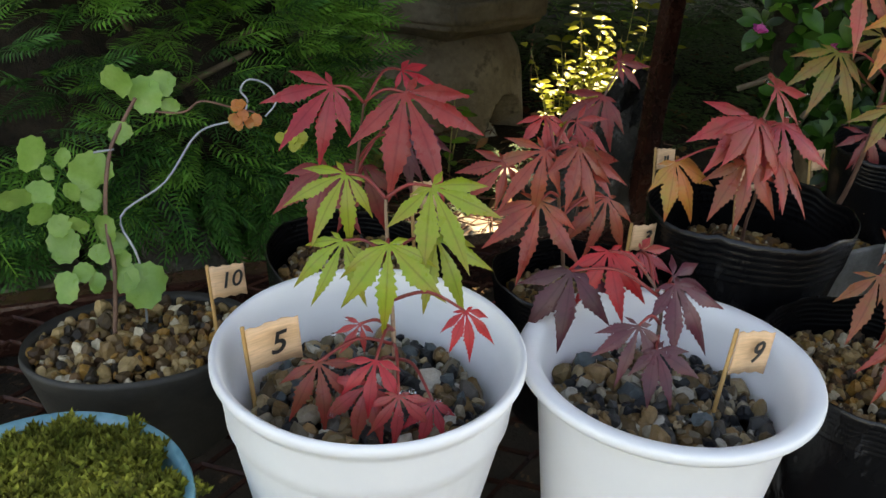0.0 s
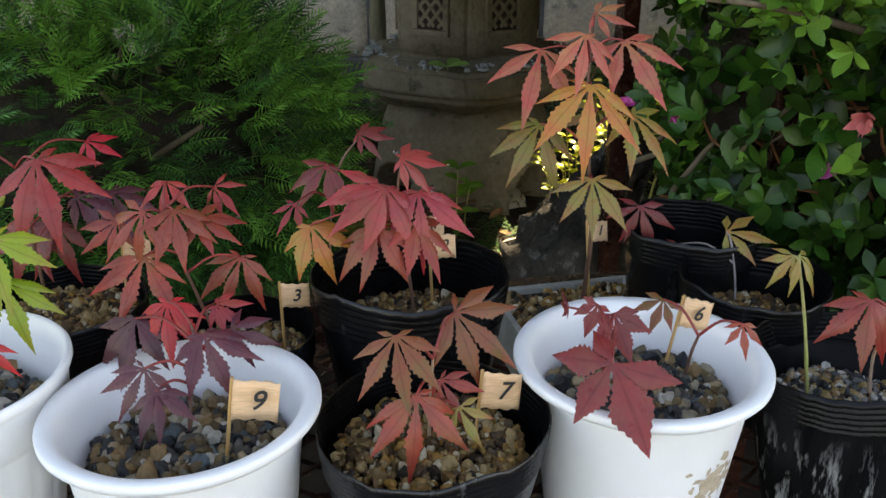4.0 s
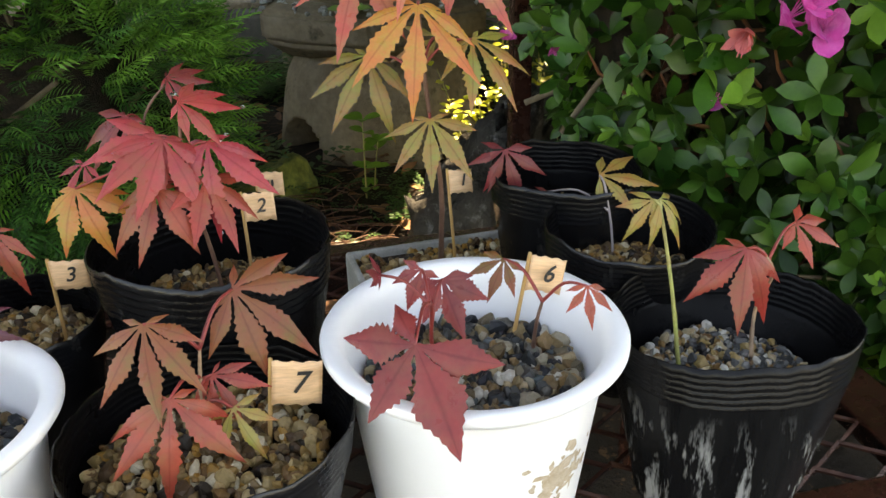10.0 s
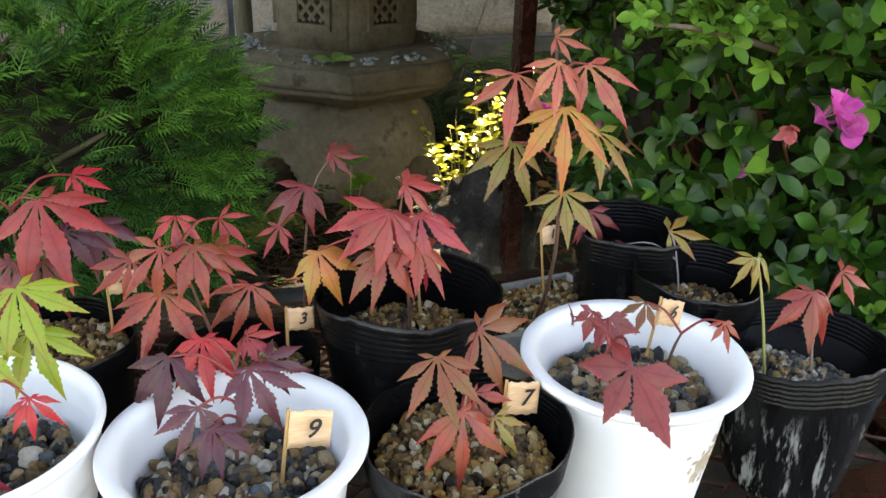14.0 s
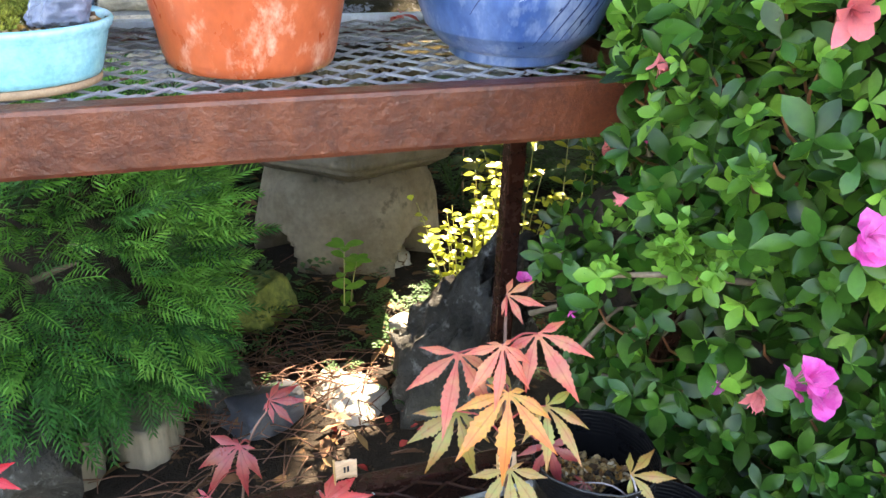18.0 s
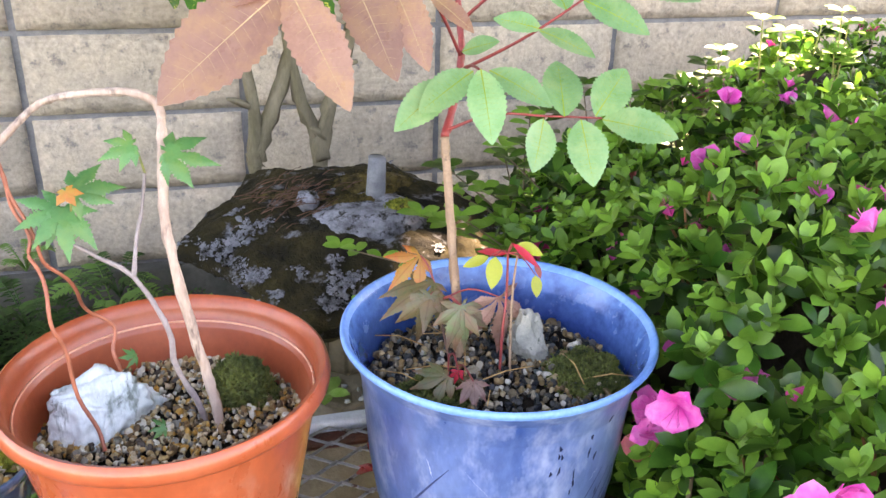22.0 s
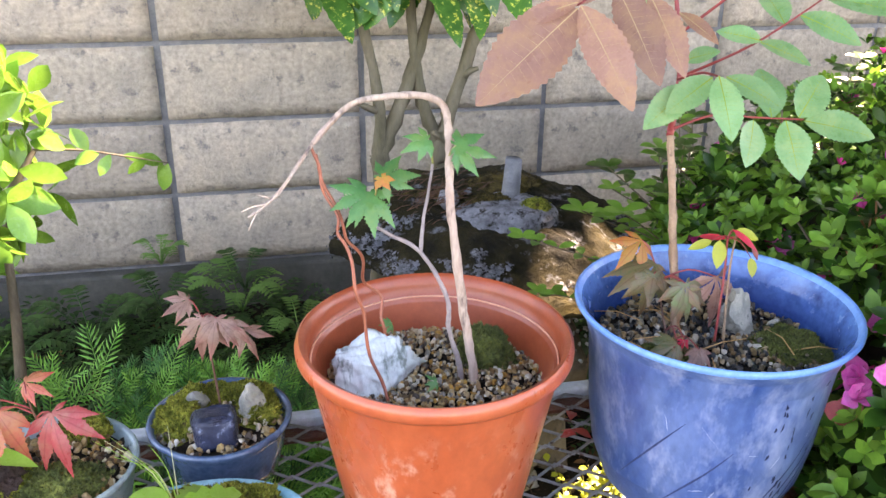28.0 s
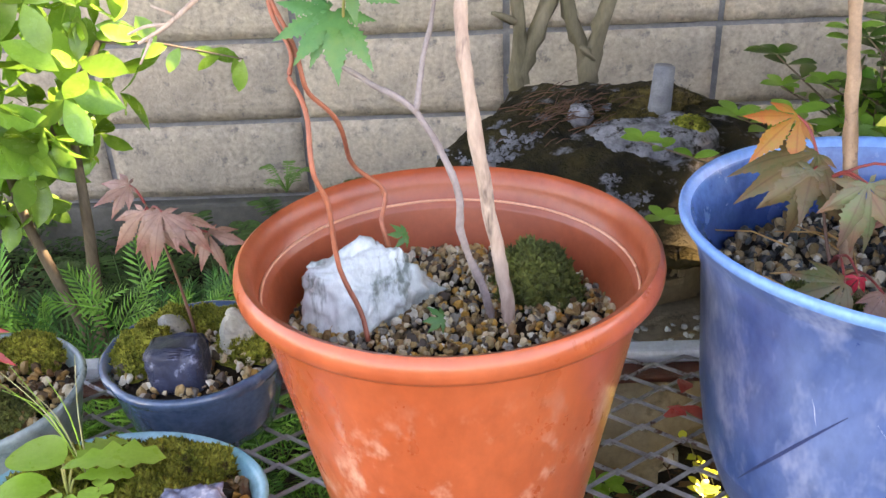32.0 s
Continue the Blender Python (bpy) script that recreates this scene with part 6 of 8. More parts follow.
def build_cover():
    rng = random.Random(77)
    s, lit = Soup(), Soup()
    for _ in range(3400):
        x, y = rng.uniform(-1.6, 2.2), rng.uniform(0.7, 2.28)
        z = ground_height(x, y)
        if rng.random() < 0.45:
            m = Matrix.Translation((x, y, z + rng.uniform(0.003, 0.02))) @ Euler((rng.uniform(-0.6, 0.6), rng.uniform(-0.6, 0.6), rng.uniform(0, 6))).to_matrix().to_4x4()
            v, f = blade(rng.uniform(0.02, 0.05), rng.uniform(0.01, 0.022), 3, fold=0.3, droop=0.2)
            lit.add(v, f, m)
        elif (y > 1.35 or (y > 0.98 and x > 0.36)) and not (0.38 < x < 0.9 and 1.36 < y < 1.88):
            big = rng.uniform(0.05, 0.13) if y > 1.35 else rng.uniform(0.025, 0.055)
            for k in range(rng.choice((3, 4, 5))):
                a = rng.uniform(0, 6.28)
                tip = Vector((math.cos(a) * big, math.sin(a) * big, big * rng.uniform(0.3, 1.1)))
                for j in range(7):
                    t = (j + 1) / 8
                    p = Vector((x, y, z)) + Vector((tip.x * t, tip.y * t, tip.z * math.sin(t * 2.2) * 0.8))
                    side = Vector((-tip.y, tip.x, 0)).normalized()
                    for sd in (-1, 1):
                        v, f = blade(big * 0.34 * (1 - t * 0.6), big * 0.10, 2, fold=0.2, droop=0.2)
                        s.add(v, f, Matrix.Translation(p) @ frame_of(side * sd + tip.normalized() * 0.5, (0, 0, 1)))
    tw = Soup()
    for _ in range(700):
        x, y = (rng.uniform(-0.3, 1.0), rng.uniform(0.75, 1.7)) if rng.random() < 0.4 else (rng.gauss(0.36, 0.10), rng.gauss(1.10, 0.10))
        a, ln = rng.uniform(0, 6.28), rng.uniform(0.03, 0.11)
        p = Vector((x, y, ground_height(x, y) + rng.uniform(0.004, 0.02)))
        e = p + Vector((math.cos(a) * ln, math.sin(a) * ln, rng.uniform(-0.008, 0.015)))
        v, f = tube([p, p.lerp(e, 0.5) + Vector((0, 0, rng.uniform(0, 0.01))), e], 0.0013, 0.0007, 4)
        tw.add(v, f)
    tagged(make("fallen_twigs", tw.v, tw.f, M_needle), "reddish-brown fallen twigs and needles on the soil", "twigs", kind="stuff")
    tagged(make("fern_ground_cover", s.v, s.f, L_cover), "low green ferns and herbs on the soil", "ground cover", kind="stuff")
    tagged(make("leaf_litter", lit.v, lit.f, L_litter), "brown dry leaves scattered on the soil", "leaf litter", kind="stuff")


def build_aucuba():
    au = thing("aucuba_shrub", "spotted laurel with bare olive stems against the wall", "shrub", (0.62, 2.12, 0.0))
    stems = [[(-0.14, -0.04, 0.0), (-0.13, -0.04, 0.45), (-0.13, -0.05, 0.68), (-0.20, -0.06, 1.02)], [(-0.13, -0.04, 0.5), (-0.10, -0.04, 0.58), (-0.03, -0.05, 0.78), (0.02, -0.07, 1.0)], [(0.02, -0.03, 0.0), (0.02, -0.03, 0.50), (-0.03, -0.05, 0.68), (-0.06, -0.05, 0.98)], [(0.02, -0.03, 0.50), (0.04, -0.05, 0.62), (0.11, -0.05, 0.84), (0.16, -0.07, 1.05)]]
    rng = random.Random(5)
    for line in stems:
        v, f = tube(smooth_line(line, 6), 0.019, 0.009, 12, 0.8)
        make("stem", v, f, M_bark_green, au, "olive-brown bare stem")
    for p, d in (((-0.135, -0.055, 0.640), (-0.045, -0.015, 0.020)), ((-0.160, -0.06, 0.84), (0.030, -0.02, 0.020)), ((0.03, -0.045, 0.56), (-0.030, -0.02, 0.025)), ((0.07, -0.055, 0.72), (0.035, -0.01, 0.012))):
        v, f = tube([p, Vector(p) + Vector(d) * 0.6, Vector(p) + Vector(d)], 0.011, 0.005, 8, 0.8)
        make("stub", v, f, M_bark_green, au, "broken side twig")
    shapes = []
    for k in range(4):
        v, f = blade(0.135, 0.062, 7, fold=0.25, droop=0.35, teeth=0.1, shape=0.5)
        shapes.append((v, f))
    for k in range(105):
        top = Vector(rng.choice(stems)[-1])
        at = Vector((min(0.13, max(-0.25, top.x * 0.7 + rng.gauss(0, 0.08))), rng.gauss(0, 0.05) - 0.10, rng.uniform(0.92, 1.25)))
        a = rng.uniform(0, 6.28)
        m = Matrix.Translation(at) @ frame_of((math.cos(a), math.sin(a) - 0.3, rng.uniform(-1.3, -0.1)), (rng.uniform(-0.3, 0.3), -0.7, 0.7)) @ Matrix.Diagonal((1, rng.uniform(0.8, 1.2), 1, 1))
        v, f = shapes[k % 4]
        make("leaf", [m @ Vector(p) for p in v], f, L_aucuba, au)


def build_left_shrub():
    sh = thing("camellia_shrub", "sunlit shrub with glossy light green leaves", "shrub", (0, 0, 0))
    rng = random.Random(23)
    s = Soup()
    for p, n in shell_points(rng, [(-0.20, 1.44, 0.76, 0.13, 0.12, 0.16), (-0.27, 1.42, 0.62, 0.11, 0.11, 0.12)], 120, 0.25):
        whorl(rng, s, p, n + Vector((0, -0.3, 0.3)), rng.uniform(0.056, 0.078), 3, 0.5)
    line = smooth_line([(-0.10, 1.44, 0.765), (-0.04, 1.44, 0.762), (0.02, 1.44, 0.75), (0.085, 1.44, 0.735)], 4)
    for i, p in enumerate(line[2:]):
        whorl(rng, s, p, (0, -0.5, 0.5), 0.040, 1, 0.5)
    make("crown", s.v, s.f, L_shrub, sh)
    v, f = tube(line, 0.002, 0.001, 5)
    make("twig", v, f, M_bark, sh)
    for line in ([(-0.16, 1.42, 0.0), (-0.20, 1.42, 0.30), (-0.26, 1.43, 0.55), (-0.25, 1.44, 0.78)], [(-0.19, 1.42, 0.30), (-0.17, 1.43, 0.50), (-0.16, 1.44, 0.70)], [(-0.20, 1.43, 0.62), (-0.10, 1.44, 0.765)]):
        v, f = tube(smooth_line(line, 5), 0.012, 0.004, 8)
        make("stem", v, f, M_bark, sh)


def build_canopy():
    # a tree out of view, added to cast the dappled shade
    tree = thing("shade_tree", "tall unseen tree added to shade the rack, with sun gaps", "tree", (2.6, 4.2, 0.0))
    rng = random.Random(9)
    v, f = tube(smooth_line([(0, 0, -0.1), (0.05, 0, 1.5), (-0.1, -0.1, 3.2), (-0.3, -0.4, 4.4)], 5), 0.16, 0.06, 10)
    make("trunk", v, f, M_bark, tree)
    lim, s = Soup(), Soup()
    # spots to keep sunny: no leaves on the sun's rays to them
    lit = [((0.500, 1.03, 0.05), 0.06), ((0.62, 1.19, 0.05), 0.05), ((0.76, 1.20, 0.20), 0.08), ((1.11, 1.49, 0.20), 0.05), ((0.775, 1.580, 0.58), -0.015), ((0.90, 1.34, 0.25), 0.05), ((1.22, 1.20, 0.96), 0.08), ((-0.22, 1.44, 0.77), 0.18), ((0.02, 1.44, 0.75), 0.02)]
    for k in range(15000):
        p = Vector((rng.uniform(-2.6, 6.4), rng.uniform(-1.2, 5.4), rng.uniform(3.0, 4.3)))
        if any(((p - Vector(c)) - to_sun * (p - Vector(c)).dot(to_sun)).length < r + 0.15 for c, r in lit):
            continue
        edge = ((p.x - 1.9) / 4.2) ** 2 + ((p.y - 2.2) / 3.0) ** 2
        if edge > 1.0 + 0.35 * noise.noise(p * 1.1) or p.z > 3.2 + 1.3 * (1.15 - edge):
            continue
        whorl(rng, s, p - Vector((2.6, 4.2, 0)), Vector((rng.uniform(-0.4, 0.4), rng.uniform(-0.4, 0.4), 1)), rng.uniform(0.17, 0.25), 6, 0.6)
    for k in range(26):
        e = Vector((rng.uniform(-4.6, 1.8), rng.uniform(-3.6, 1.2), rng.uniform(3.1, 3.8)))
        v, f = tube(smooth_line([(-0.05, -0.1, 2.6 + 0.05 * k), e * 0.5 + Vector((0, 0, 1.7)), e], 4), 0.04, 0.008, 6)
        lim.add(v, f)
    make("limbs", lim.v, lim.f, M_bark, tree)
    make("crown", s.v, s.f, L_shrub, tree)


build_lantern()
build_azalea()
build_yew()
build_rocks()
build_edging()
build_cover()
build_aucuba()
build_left_shrub()
build_canopy()


# ---- the small trees ----
def stalk(parent, a, b, mat, r0=0.0009, r1=0.0006, name="stalk"):
    a, b = Vector(a), Vector(b)
    mid = a.lerp(b, 0.5) + Vector((0, 0, 0.18 * (b - a).length))
    v, f = tube(smooth_line([a, mid, b], 4), r0, r1, 5)
    make(name, v, f, mat, parent)


def near_on(line, p):
    """The point of a stem nearest to p, but not above it."""
    best = min(line, key=lambda q: (q - p).length + max(0, q.z - p.z + 0.004) * 3)
    return best


def veined(ob, flat, lobes):
    """Marks each lobe's midrib and the nearness to its tip for the leaf materials."""
    me = ob.data
    rib, tip = me.attributes.new("rib", "FLOAT", "POINT"), me.attributes.new("tip", "FLOAT", "POINT")
    each = 3 * LOBE_RINGS
    for i, p in enumerate(flat):
        if i < lobes * each:
            rib.data[i].value = 1.0 if i % 3 == 1 else 0.0
            tip.data[i].value = (i % each) / each


def seedling(label, stem, leaves, mat_stem=M_stem_brown, mat_stalk=M_stem_red, r=0.0012, slim=0.30, droop=0.30, teeth=0.20, group="maple seedlings", name="maple_seedling", grow=1.08, plans=None):
    """A young maple: a stem and, for each row, a leaf from its stalk's end to the tip of its middle lobe, with so many lobes."""
    at = Vector(stem[0])
    tree = thing(name, label, "seedling", at, group=group)
    line = [p - at for p in smooth_line(stem, 6)]
    v, f = tube([line[0] - Vector((0, 0, 0.012))] + line, r, r * 0.55, 8, 0.25)
    make("stem", v, f, mat_stem, tree)
    for i, (mat, a, b, lobes) in enumerate(leaves):
        a, b = Vector(a) - at, Vector(b) - at
        size = (b - a).length * grow
        rng = random.Random(int(size * 1e5) + i)
        v, f = palmate(1.0, lobes, 116 if lobes == 7 else 92, 0.86 * slim * rng.uniform(0.9, 1.1), droop * rng.uniform(0.7, 1.6), 0.30, teeth, seed=i * 7 + lobes, curl=rng.uniform(-0.15, 0.15), plan=(plans or {}).get(i))
        nrm = Vector((rng.uniform(-0.3, 0.3), -0.70 + rng.uniform(-0.25, 0.25), 0.75))
        m = Matrix.Translation(a) @ frame_of(b - a, nrm) @ Matrix.Diagonal((size, size, size, 1))
        veined(make("leaf", [m @ Vector(p) for p in v], f, mat, tree), v, lobes)
        q = near_on(line, a)
        if (q - a).length > 0.002:
            stalk(tree, q, a, mat_stalk)
    return tree


seedling("maple seedling, lime green above bright red new leaves", [(0.114, 0.280, 0.360), (0.114, 0.286, 0.396), (0.115, 0.300, 0.430), (0.116, 0.307, 0.448)], [
    (L_lime, (0.102, 0.318, 0.456), (0.080, 0.306, 0.438), 7), (L_lime, (0.134, 0.301, 0.454), (0.145, 0.276, 0.430), 7),
    (L_lime, (0.112, 0.289, 0.436), (0.106, 0.266, 0.413), 7), (L_lime, (0.098, 0.308, 0.430), (0.082, 0.296, 0.408), 7),
    (L_lime, (0.137, 0.300, 0.430), (0.146, 0.278, 0.410), 7), (L_crimson, (0.136, 0.262, 0.416), (0.138, 0.248, 0.403), 7),
    (L_rust, (0.078, 0.272, 0.396), (0.077, 0.254, 0.378), 7), (L_crimson, (0.097, 0.256, 0.404), (0.090, 0.243, 0.389), 5),
    (L_rose, (0.094, 0.256, 0.393), (0.080, 0.244, 0.377), 7), (L_red, (0.116, 0.242, 0.390), (0.109, 0.232, 0.378), 7),
    (L_rose, (0.103, 0.245, 0.394), (0.100, 0.232, 0.380), 7), (L_red, (0.098, 0.281, 0.405), (0.090, 0.275, 0.396), 5)], M_stem_tan)
seedling("maple seedling with purple leaves and one bright red", [(0.224, 0.248, 0.362), (0.227, 0.254, 0.386), (0.231, 0.262, 0.404), (0.228, 0.272, 0.414)], [
    (L_crimson, (0.216, 0.286, 0.420), (0.211, 0.266, 0.397), 7), (L_purple, (0.199, 0.288, 0.411), (0.190, 0.267, 0.387), 7),
    (L_purple, (0.209, 0.246, 0.406), (0.197, 0.232, 0.388), 7), (L_purple, (0.214, 0.238, 0.398), (0.217, 0.220, 0.382), 7),
    (L_purple, (0.235, 0.260, 0.414), (0.246, 0.238, 0.396), 7), (L_rose, (0.238, 0.292, 0.414), (0.254, 0.282, 0.408), 7),
    (L_purple, (0.246, 0.276, 0.407), (0.268, 0.268, 0.400), 5)], slim=0.33)
seedling("maple seedling with large bright red leaves and water drops", [(0.124, 0.395, 0.362), (0.125, 0.390, 0.400), (0.126, 0.383, 0.440), (0.127, 0.378, 0.466)], [
    (L_red, (0.111, 0.375, 0.476), (0.080, 0.364, 0.460), 7), (L_red, (0.143, 0.365, 0.474), (0.157, 0.330, 0.444), 7),
    (L_crimson, (0.158, 0.415, 0.470), (0.176, 0.406, 0.465), 5), (L_purple, (0.165, 0.425, 0.434), (0.182, 0.402, 0.414), 7),
    (L_maroon, (0.118, 0.412, 0.420), (0.100, 0.392, 0.394), 7), (L_maroon, (0.135, 0.405, 0.422), (0.119, 0.384, 0.398), 7),
    (L_purple, (0.150, 0.400, 0.440), (0.178, 0.395, 0.432), 7)], slim=0.34)
seedling("maple seedling with rust red layered leaves", [(0.232, 0.345, 0.350), (0.226, 0.340, 0.385), (0.216, 0.336, 0.425), (0.211, 0.337, 0.450)], [
    (L_rust, (0.202, 0.330, 0.453), (0.175, 0.325, 0.435), 7), (L_rust, (0.218, 0.327, 0.454), (0.226, 0.306, 0.434), 7),
    (L_rust, (0.200, 0.326, 0.429), (0.187, 0.302, 0.402), 7), (L_rust, (0.249, 0.343, 0.418), (0.237, 0.324, 0.393), 7),
    (L_red, (0.212, 0.352, 0.462), (0.209, 0.334, 0.448), 5), (L_red, (0.236, 0.362, 0.454), (0.250, 0.348, 0.447), 5),
    (L_rust, (0.186, 0.338, 0.445), (0.166, 0.332, 0.432), 7), (L_rust, (0.228, 0.335, 0.446), (0.252, 0.326, 0.436), 7)], slim=0.30)
seedling("maple seedling with a fan of rose red leaves", [(0.349, 0.345, 0.360), (0.346, 0.343, 0.390), (0.343, 0.338, 0.415), (0.339, 0.342, 0.445), (0.341, 0.340, 0.468)], [
    (L_rose, (0.341, 0.340, 0.472), (0.368, 0.338, 0.468), 7), (L_rose, (0.329, 0.341, 0.457), (0.304, 0.322, 0.440), 7),
    (L_rose, (0.351, 0.340, 0.452), (0.352, 0.312, 0.424), 7), (L_rust, (0.326, 0.332, 0.435), (0.316, 0.308, 0.412), 7),
    (L_orange, (0.289, 0.344, 0.434), (0.299, 0.325, 0.412), 7), (L_rose, (0.332, 0.338, 0.456), (0.324, 0.310, 0.430), 7),
    (L_rust, (0.348, 0.334, 0.436), (0.362, 0.312, 0.415), 7)], slim=0.35)
seedling("slender dark red maple seedling in the back row", [(0.300, 0.452, 0.300), (0.302, 0.452, 0.38), (0.310, 0.455, 0.430), (0.325, 0.462, 0.450)], [
    (L_maroon, (0.326, 0.468, 0.452), (0.350, 0.462, 0.448), 7), (L_maroon, (0.303, 0.443, 0.438), (0.279, 0.428, 0.420), 7), (L_rose, (0.280, 0.420, 0.420), (0.266, 0.410, 0.408), 5)])
seedling("tall maple seedling, salmon leaf tops over olive leaves", [(0.478, 0.420, 0.316), (0.475, 0.400, 0.352), (0.473, 0.388, 0.398), (0.466, 0.380, 0.441), (0.462, 0.382, 0.498), (0.472, 0.410, 0.530)], [
    (L_salmon, (0.478, 0.425, 0.537), (0.500, 0.415, 0.533), 5), (L_salmon, (0.457, 0.378, 0.531), (0.451, 0.353, 0.506), 7),
    (L_salmon, (0.434, 0.391, 0.521), (0.416, 0.362, 0.490), 5), (L_salmon, (0.488, 0.395, 0.524), (0.500, 0.362, 0.497), 5),
    (L_orange, (0.459, 0.368, 0.503), (0.449, 0.335, 0.468), 7), (L_olive, (0.437, 0.396, 0.473), (0.414, 0.373, 0.445), 7),
    (L_olive, (0.488, 0.374, 0.483), (0.506, 0.346, 0.462), 7), (L_olive, (0.463, 0.366, 0.445), (0.457, 0.341, 0.418), 7),
    (L_olive, (0.476, 0.400, 0.480), (0.450, 0.402, 0.470), 5)], M_stem_brown, r=0.0018, slim=0.27, droop=0.22)
seedling("maple seedling with bronze and rose leaves", [(0.340, 0.231, 0.356), (0.341, 0.233, 0.385), (0.343, 0.236, 0.404)], [
    (L_bronze, (0.325, 0.234, 0.419), (0.322, 0.208, 0.395), 7), (L_bronze, (0.357, 0.257, 0.417), (0.388, 0.242, 0.397), 7),
    (L_rust, (0.332, 0.216, 0.397), (0.331, 0.190, 0.372), 7), (L_rust, (0.346, 0.234, 0.393), (0.358, 0.220, 0.377), 7),
    (L_olive, (0.353, 0.222, 0.385), (0.360, 0.208, 0.371), 5)], M_stem_tan, slim=0.29)
seedling("maple seedling with one large flat maroon leaf", [(0.486, 0.262, 0.356), (0.486, 0.257, 0.380), (0.487, 0.253, 0.394)], [
    (L_rust, (0.4985, 0.232, 0.411), (0.498, 0.221, 0.400), 5), (L_bronze, (0.477, 0.278, 0.404), (0.465, 0.268, 0.391), 5)], M_stem_brown, slim=0.36)
seedling("maple seedling whose maroon leaf hangs over the rim", [(0.440, 0.262, 0.356), (0.438, 0.258, 0.378), (0.436, 0.246, 0.402), (0.432, 0.232, 0.414)], [
    (L_maroon, (0.421, 0.205, 0.412), (0.432, 0.174, 0.382), 7), (L_maroon, (0.418, 0.262, 0.412), (0.412, 0.254, 0.420), 5), (L_maroon, (0.446, 0.270, 0.402), (0.451, 0.254, 0.380), 5), (L_maroon, (0.438, 0.274, 0.406), (0.428, 0.266, 0.392), 5)], M_stem_red, slim=0.50, droop=0.10, grow=1.0, plans={0: [(-47, 0.74), (0, 1.0), (57, 0.74), (116, 0.62), (176, 0.42)]})
seedling("maple seedling with red-brown leaves on a bare stem", [(0.594, 0.250, 0.346), (0.598, 0.259, 0.368), (0.602, 0.256, 0.390), (0.596, 0.258, 0.402)], [
    (L_rust, (0.588, 0.258, 0.404), (0.573, 0.237, 0.378), 7), (L_rust, (0.620, 0.270, 0.408), (0.640, 0.258, 0.400), 5)], M_stem_tan, slim=0.36)
seedling("thin pale seedling with drooping yellow-green leaves", [(0.556, 0.250, 0.346), (0.551, 0.257, 0.390), (0.546, 0.265, 0.426)], [
    (L_olive, (0.543, 0.267, 0.430), (0.531, 0.258, 0.420), 5), (L_olive, (0.546, 0.267, 0.430), (0.556, 0.253, 0.417), 5)], M_stem_green, M_stem_green, 0.0012, slim=0.34, droop=0.6)
seedling("bare grey twig with one drab leaf", [(0.576, 0.372, 0.336), (0.576, 0.378, 0.360), (0.574, 0.384, 0.382)], [
    (L_olive, (0.572, 0.392, 0.392), (0.604, 0.382, 0.392), 5), (L_maroon, (0.545, 0.408, 0.378), (0.530, 0.400, 0.372), 5)], M_bark_grey, M_bark_grey, 0.001)
seedling("small dark purple maple in the rear pot", [(0.535, 0.430, 0.345), (0.532, 0.432, 0.37), (0.528, 0.432, 0.395)], [
    (L_maroon, (0.524, 0.430, 0.400), (0.530, 0.412, 0.374), 5), (L_maroon, (0.526, 0.436, 0.398), (0.512, 0.420, 0.380), 5)])

# numbered flags: foot, number, turn, lean
flag((0.055, 0.288, 0.364), "5", 14, (0, -5), 0.0225, "small wood veneer flag numbered five on a toothpick", top=0.408)
flag((0.243, 0.228, 0.362), "9", 6, (-5, 9), 0.0215, "small wood veneer flag numbered nine on a toothpick", top=0.406)
flag((0.364, 0.236, 0.352), "7", 2, (-8, 7), 0.0205, "small wood veneer flag numbered seven on a toothpick", top=0.3925)
flag((0.481, 0.276, 0.360), "6", 8, (-6, 14), 0.0185, "small wood veneer flag numbered six on a toothpick", top=0.405)
flag((0.269, 0.345, 0.352), "3", 4, (0, 0), 0.0165, "pale wood veneer flag numbered three on a toothpick", top=0.3995)
flag((0.363, 0.368, 0.362), "2", 8, (-10, 0), 0.0165, "pale wood veneer flag numbered two on a toothpick", top=0.412)
flag((0.370, 0.464, 0.350), "", 10, (-10, 2), 0.0165, "pale veneer flag with an unreadable mark", bars=True, top=0.388)
flag((0.492, 0.436, 0.330), "1", 12, (-12, 1), 0.0165, "pale wood veneer flag numbered one on a toothpick", top=0.386)
flag((0.050, 0.374, 0.344), "10", 10, (-14, 0), 0.0178, "wood veneer flag numbered ten on a toothpick", top=0.386)
flag((0.168, 0.410, 0.362), "4", 8, (-14, 2), 0.0170, "wood veneer flag numbered four on a toothpick", top=0.405)


ground_pot = thing("plant_pot", "tall pale blue glazed pot standing beside the rack", "plant pot", (0.780, 0.200, 0.0))
v, f = lathe([(0, 0.0), (0.036, 0.0), (0.039, 0.004), (0.047, 0.215), (0.051, 0.222), (0.052, 0.234), (0.051, 0.242), (0.047, 0.244), (0.044, 0.234), (0.042, 0.215), (0, 0.212)], 64)
make("body", v, f, M_paleblue, ground_pot)
pebbles(120, 0.040, 0.216, 0.005, M_grit, ground_pot, 44, label="dark gravel")


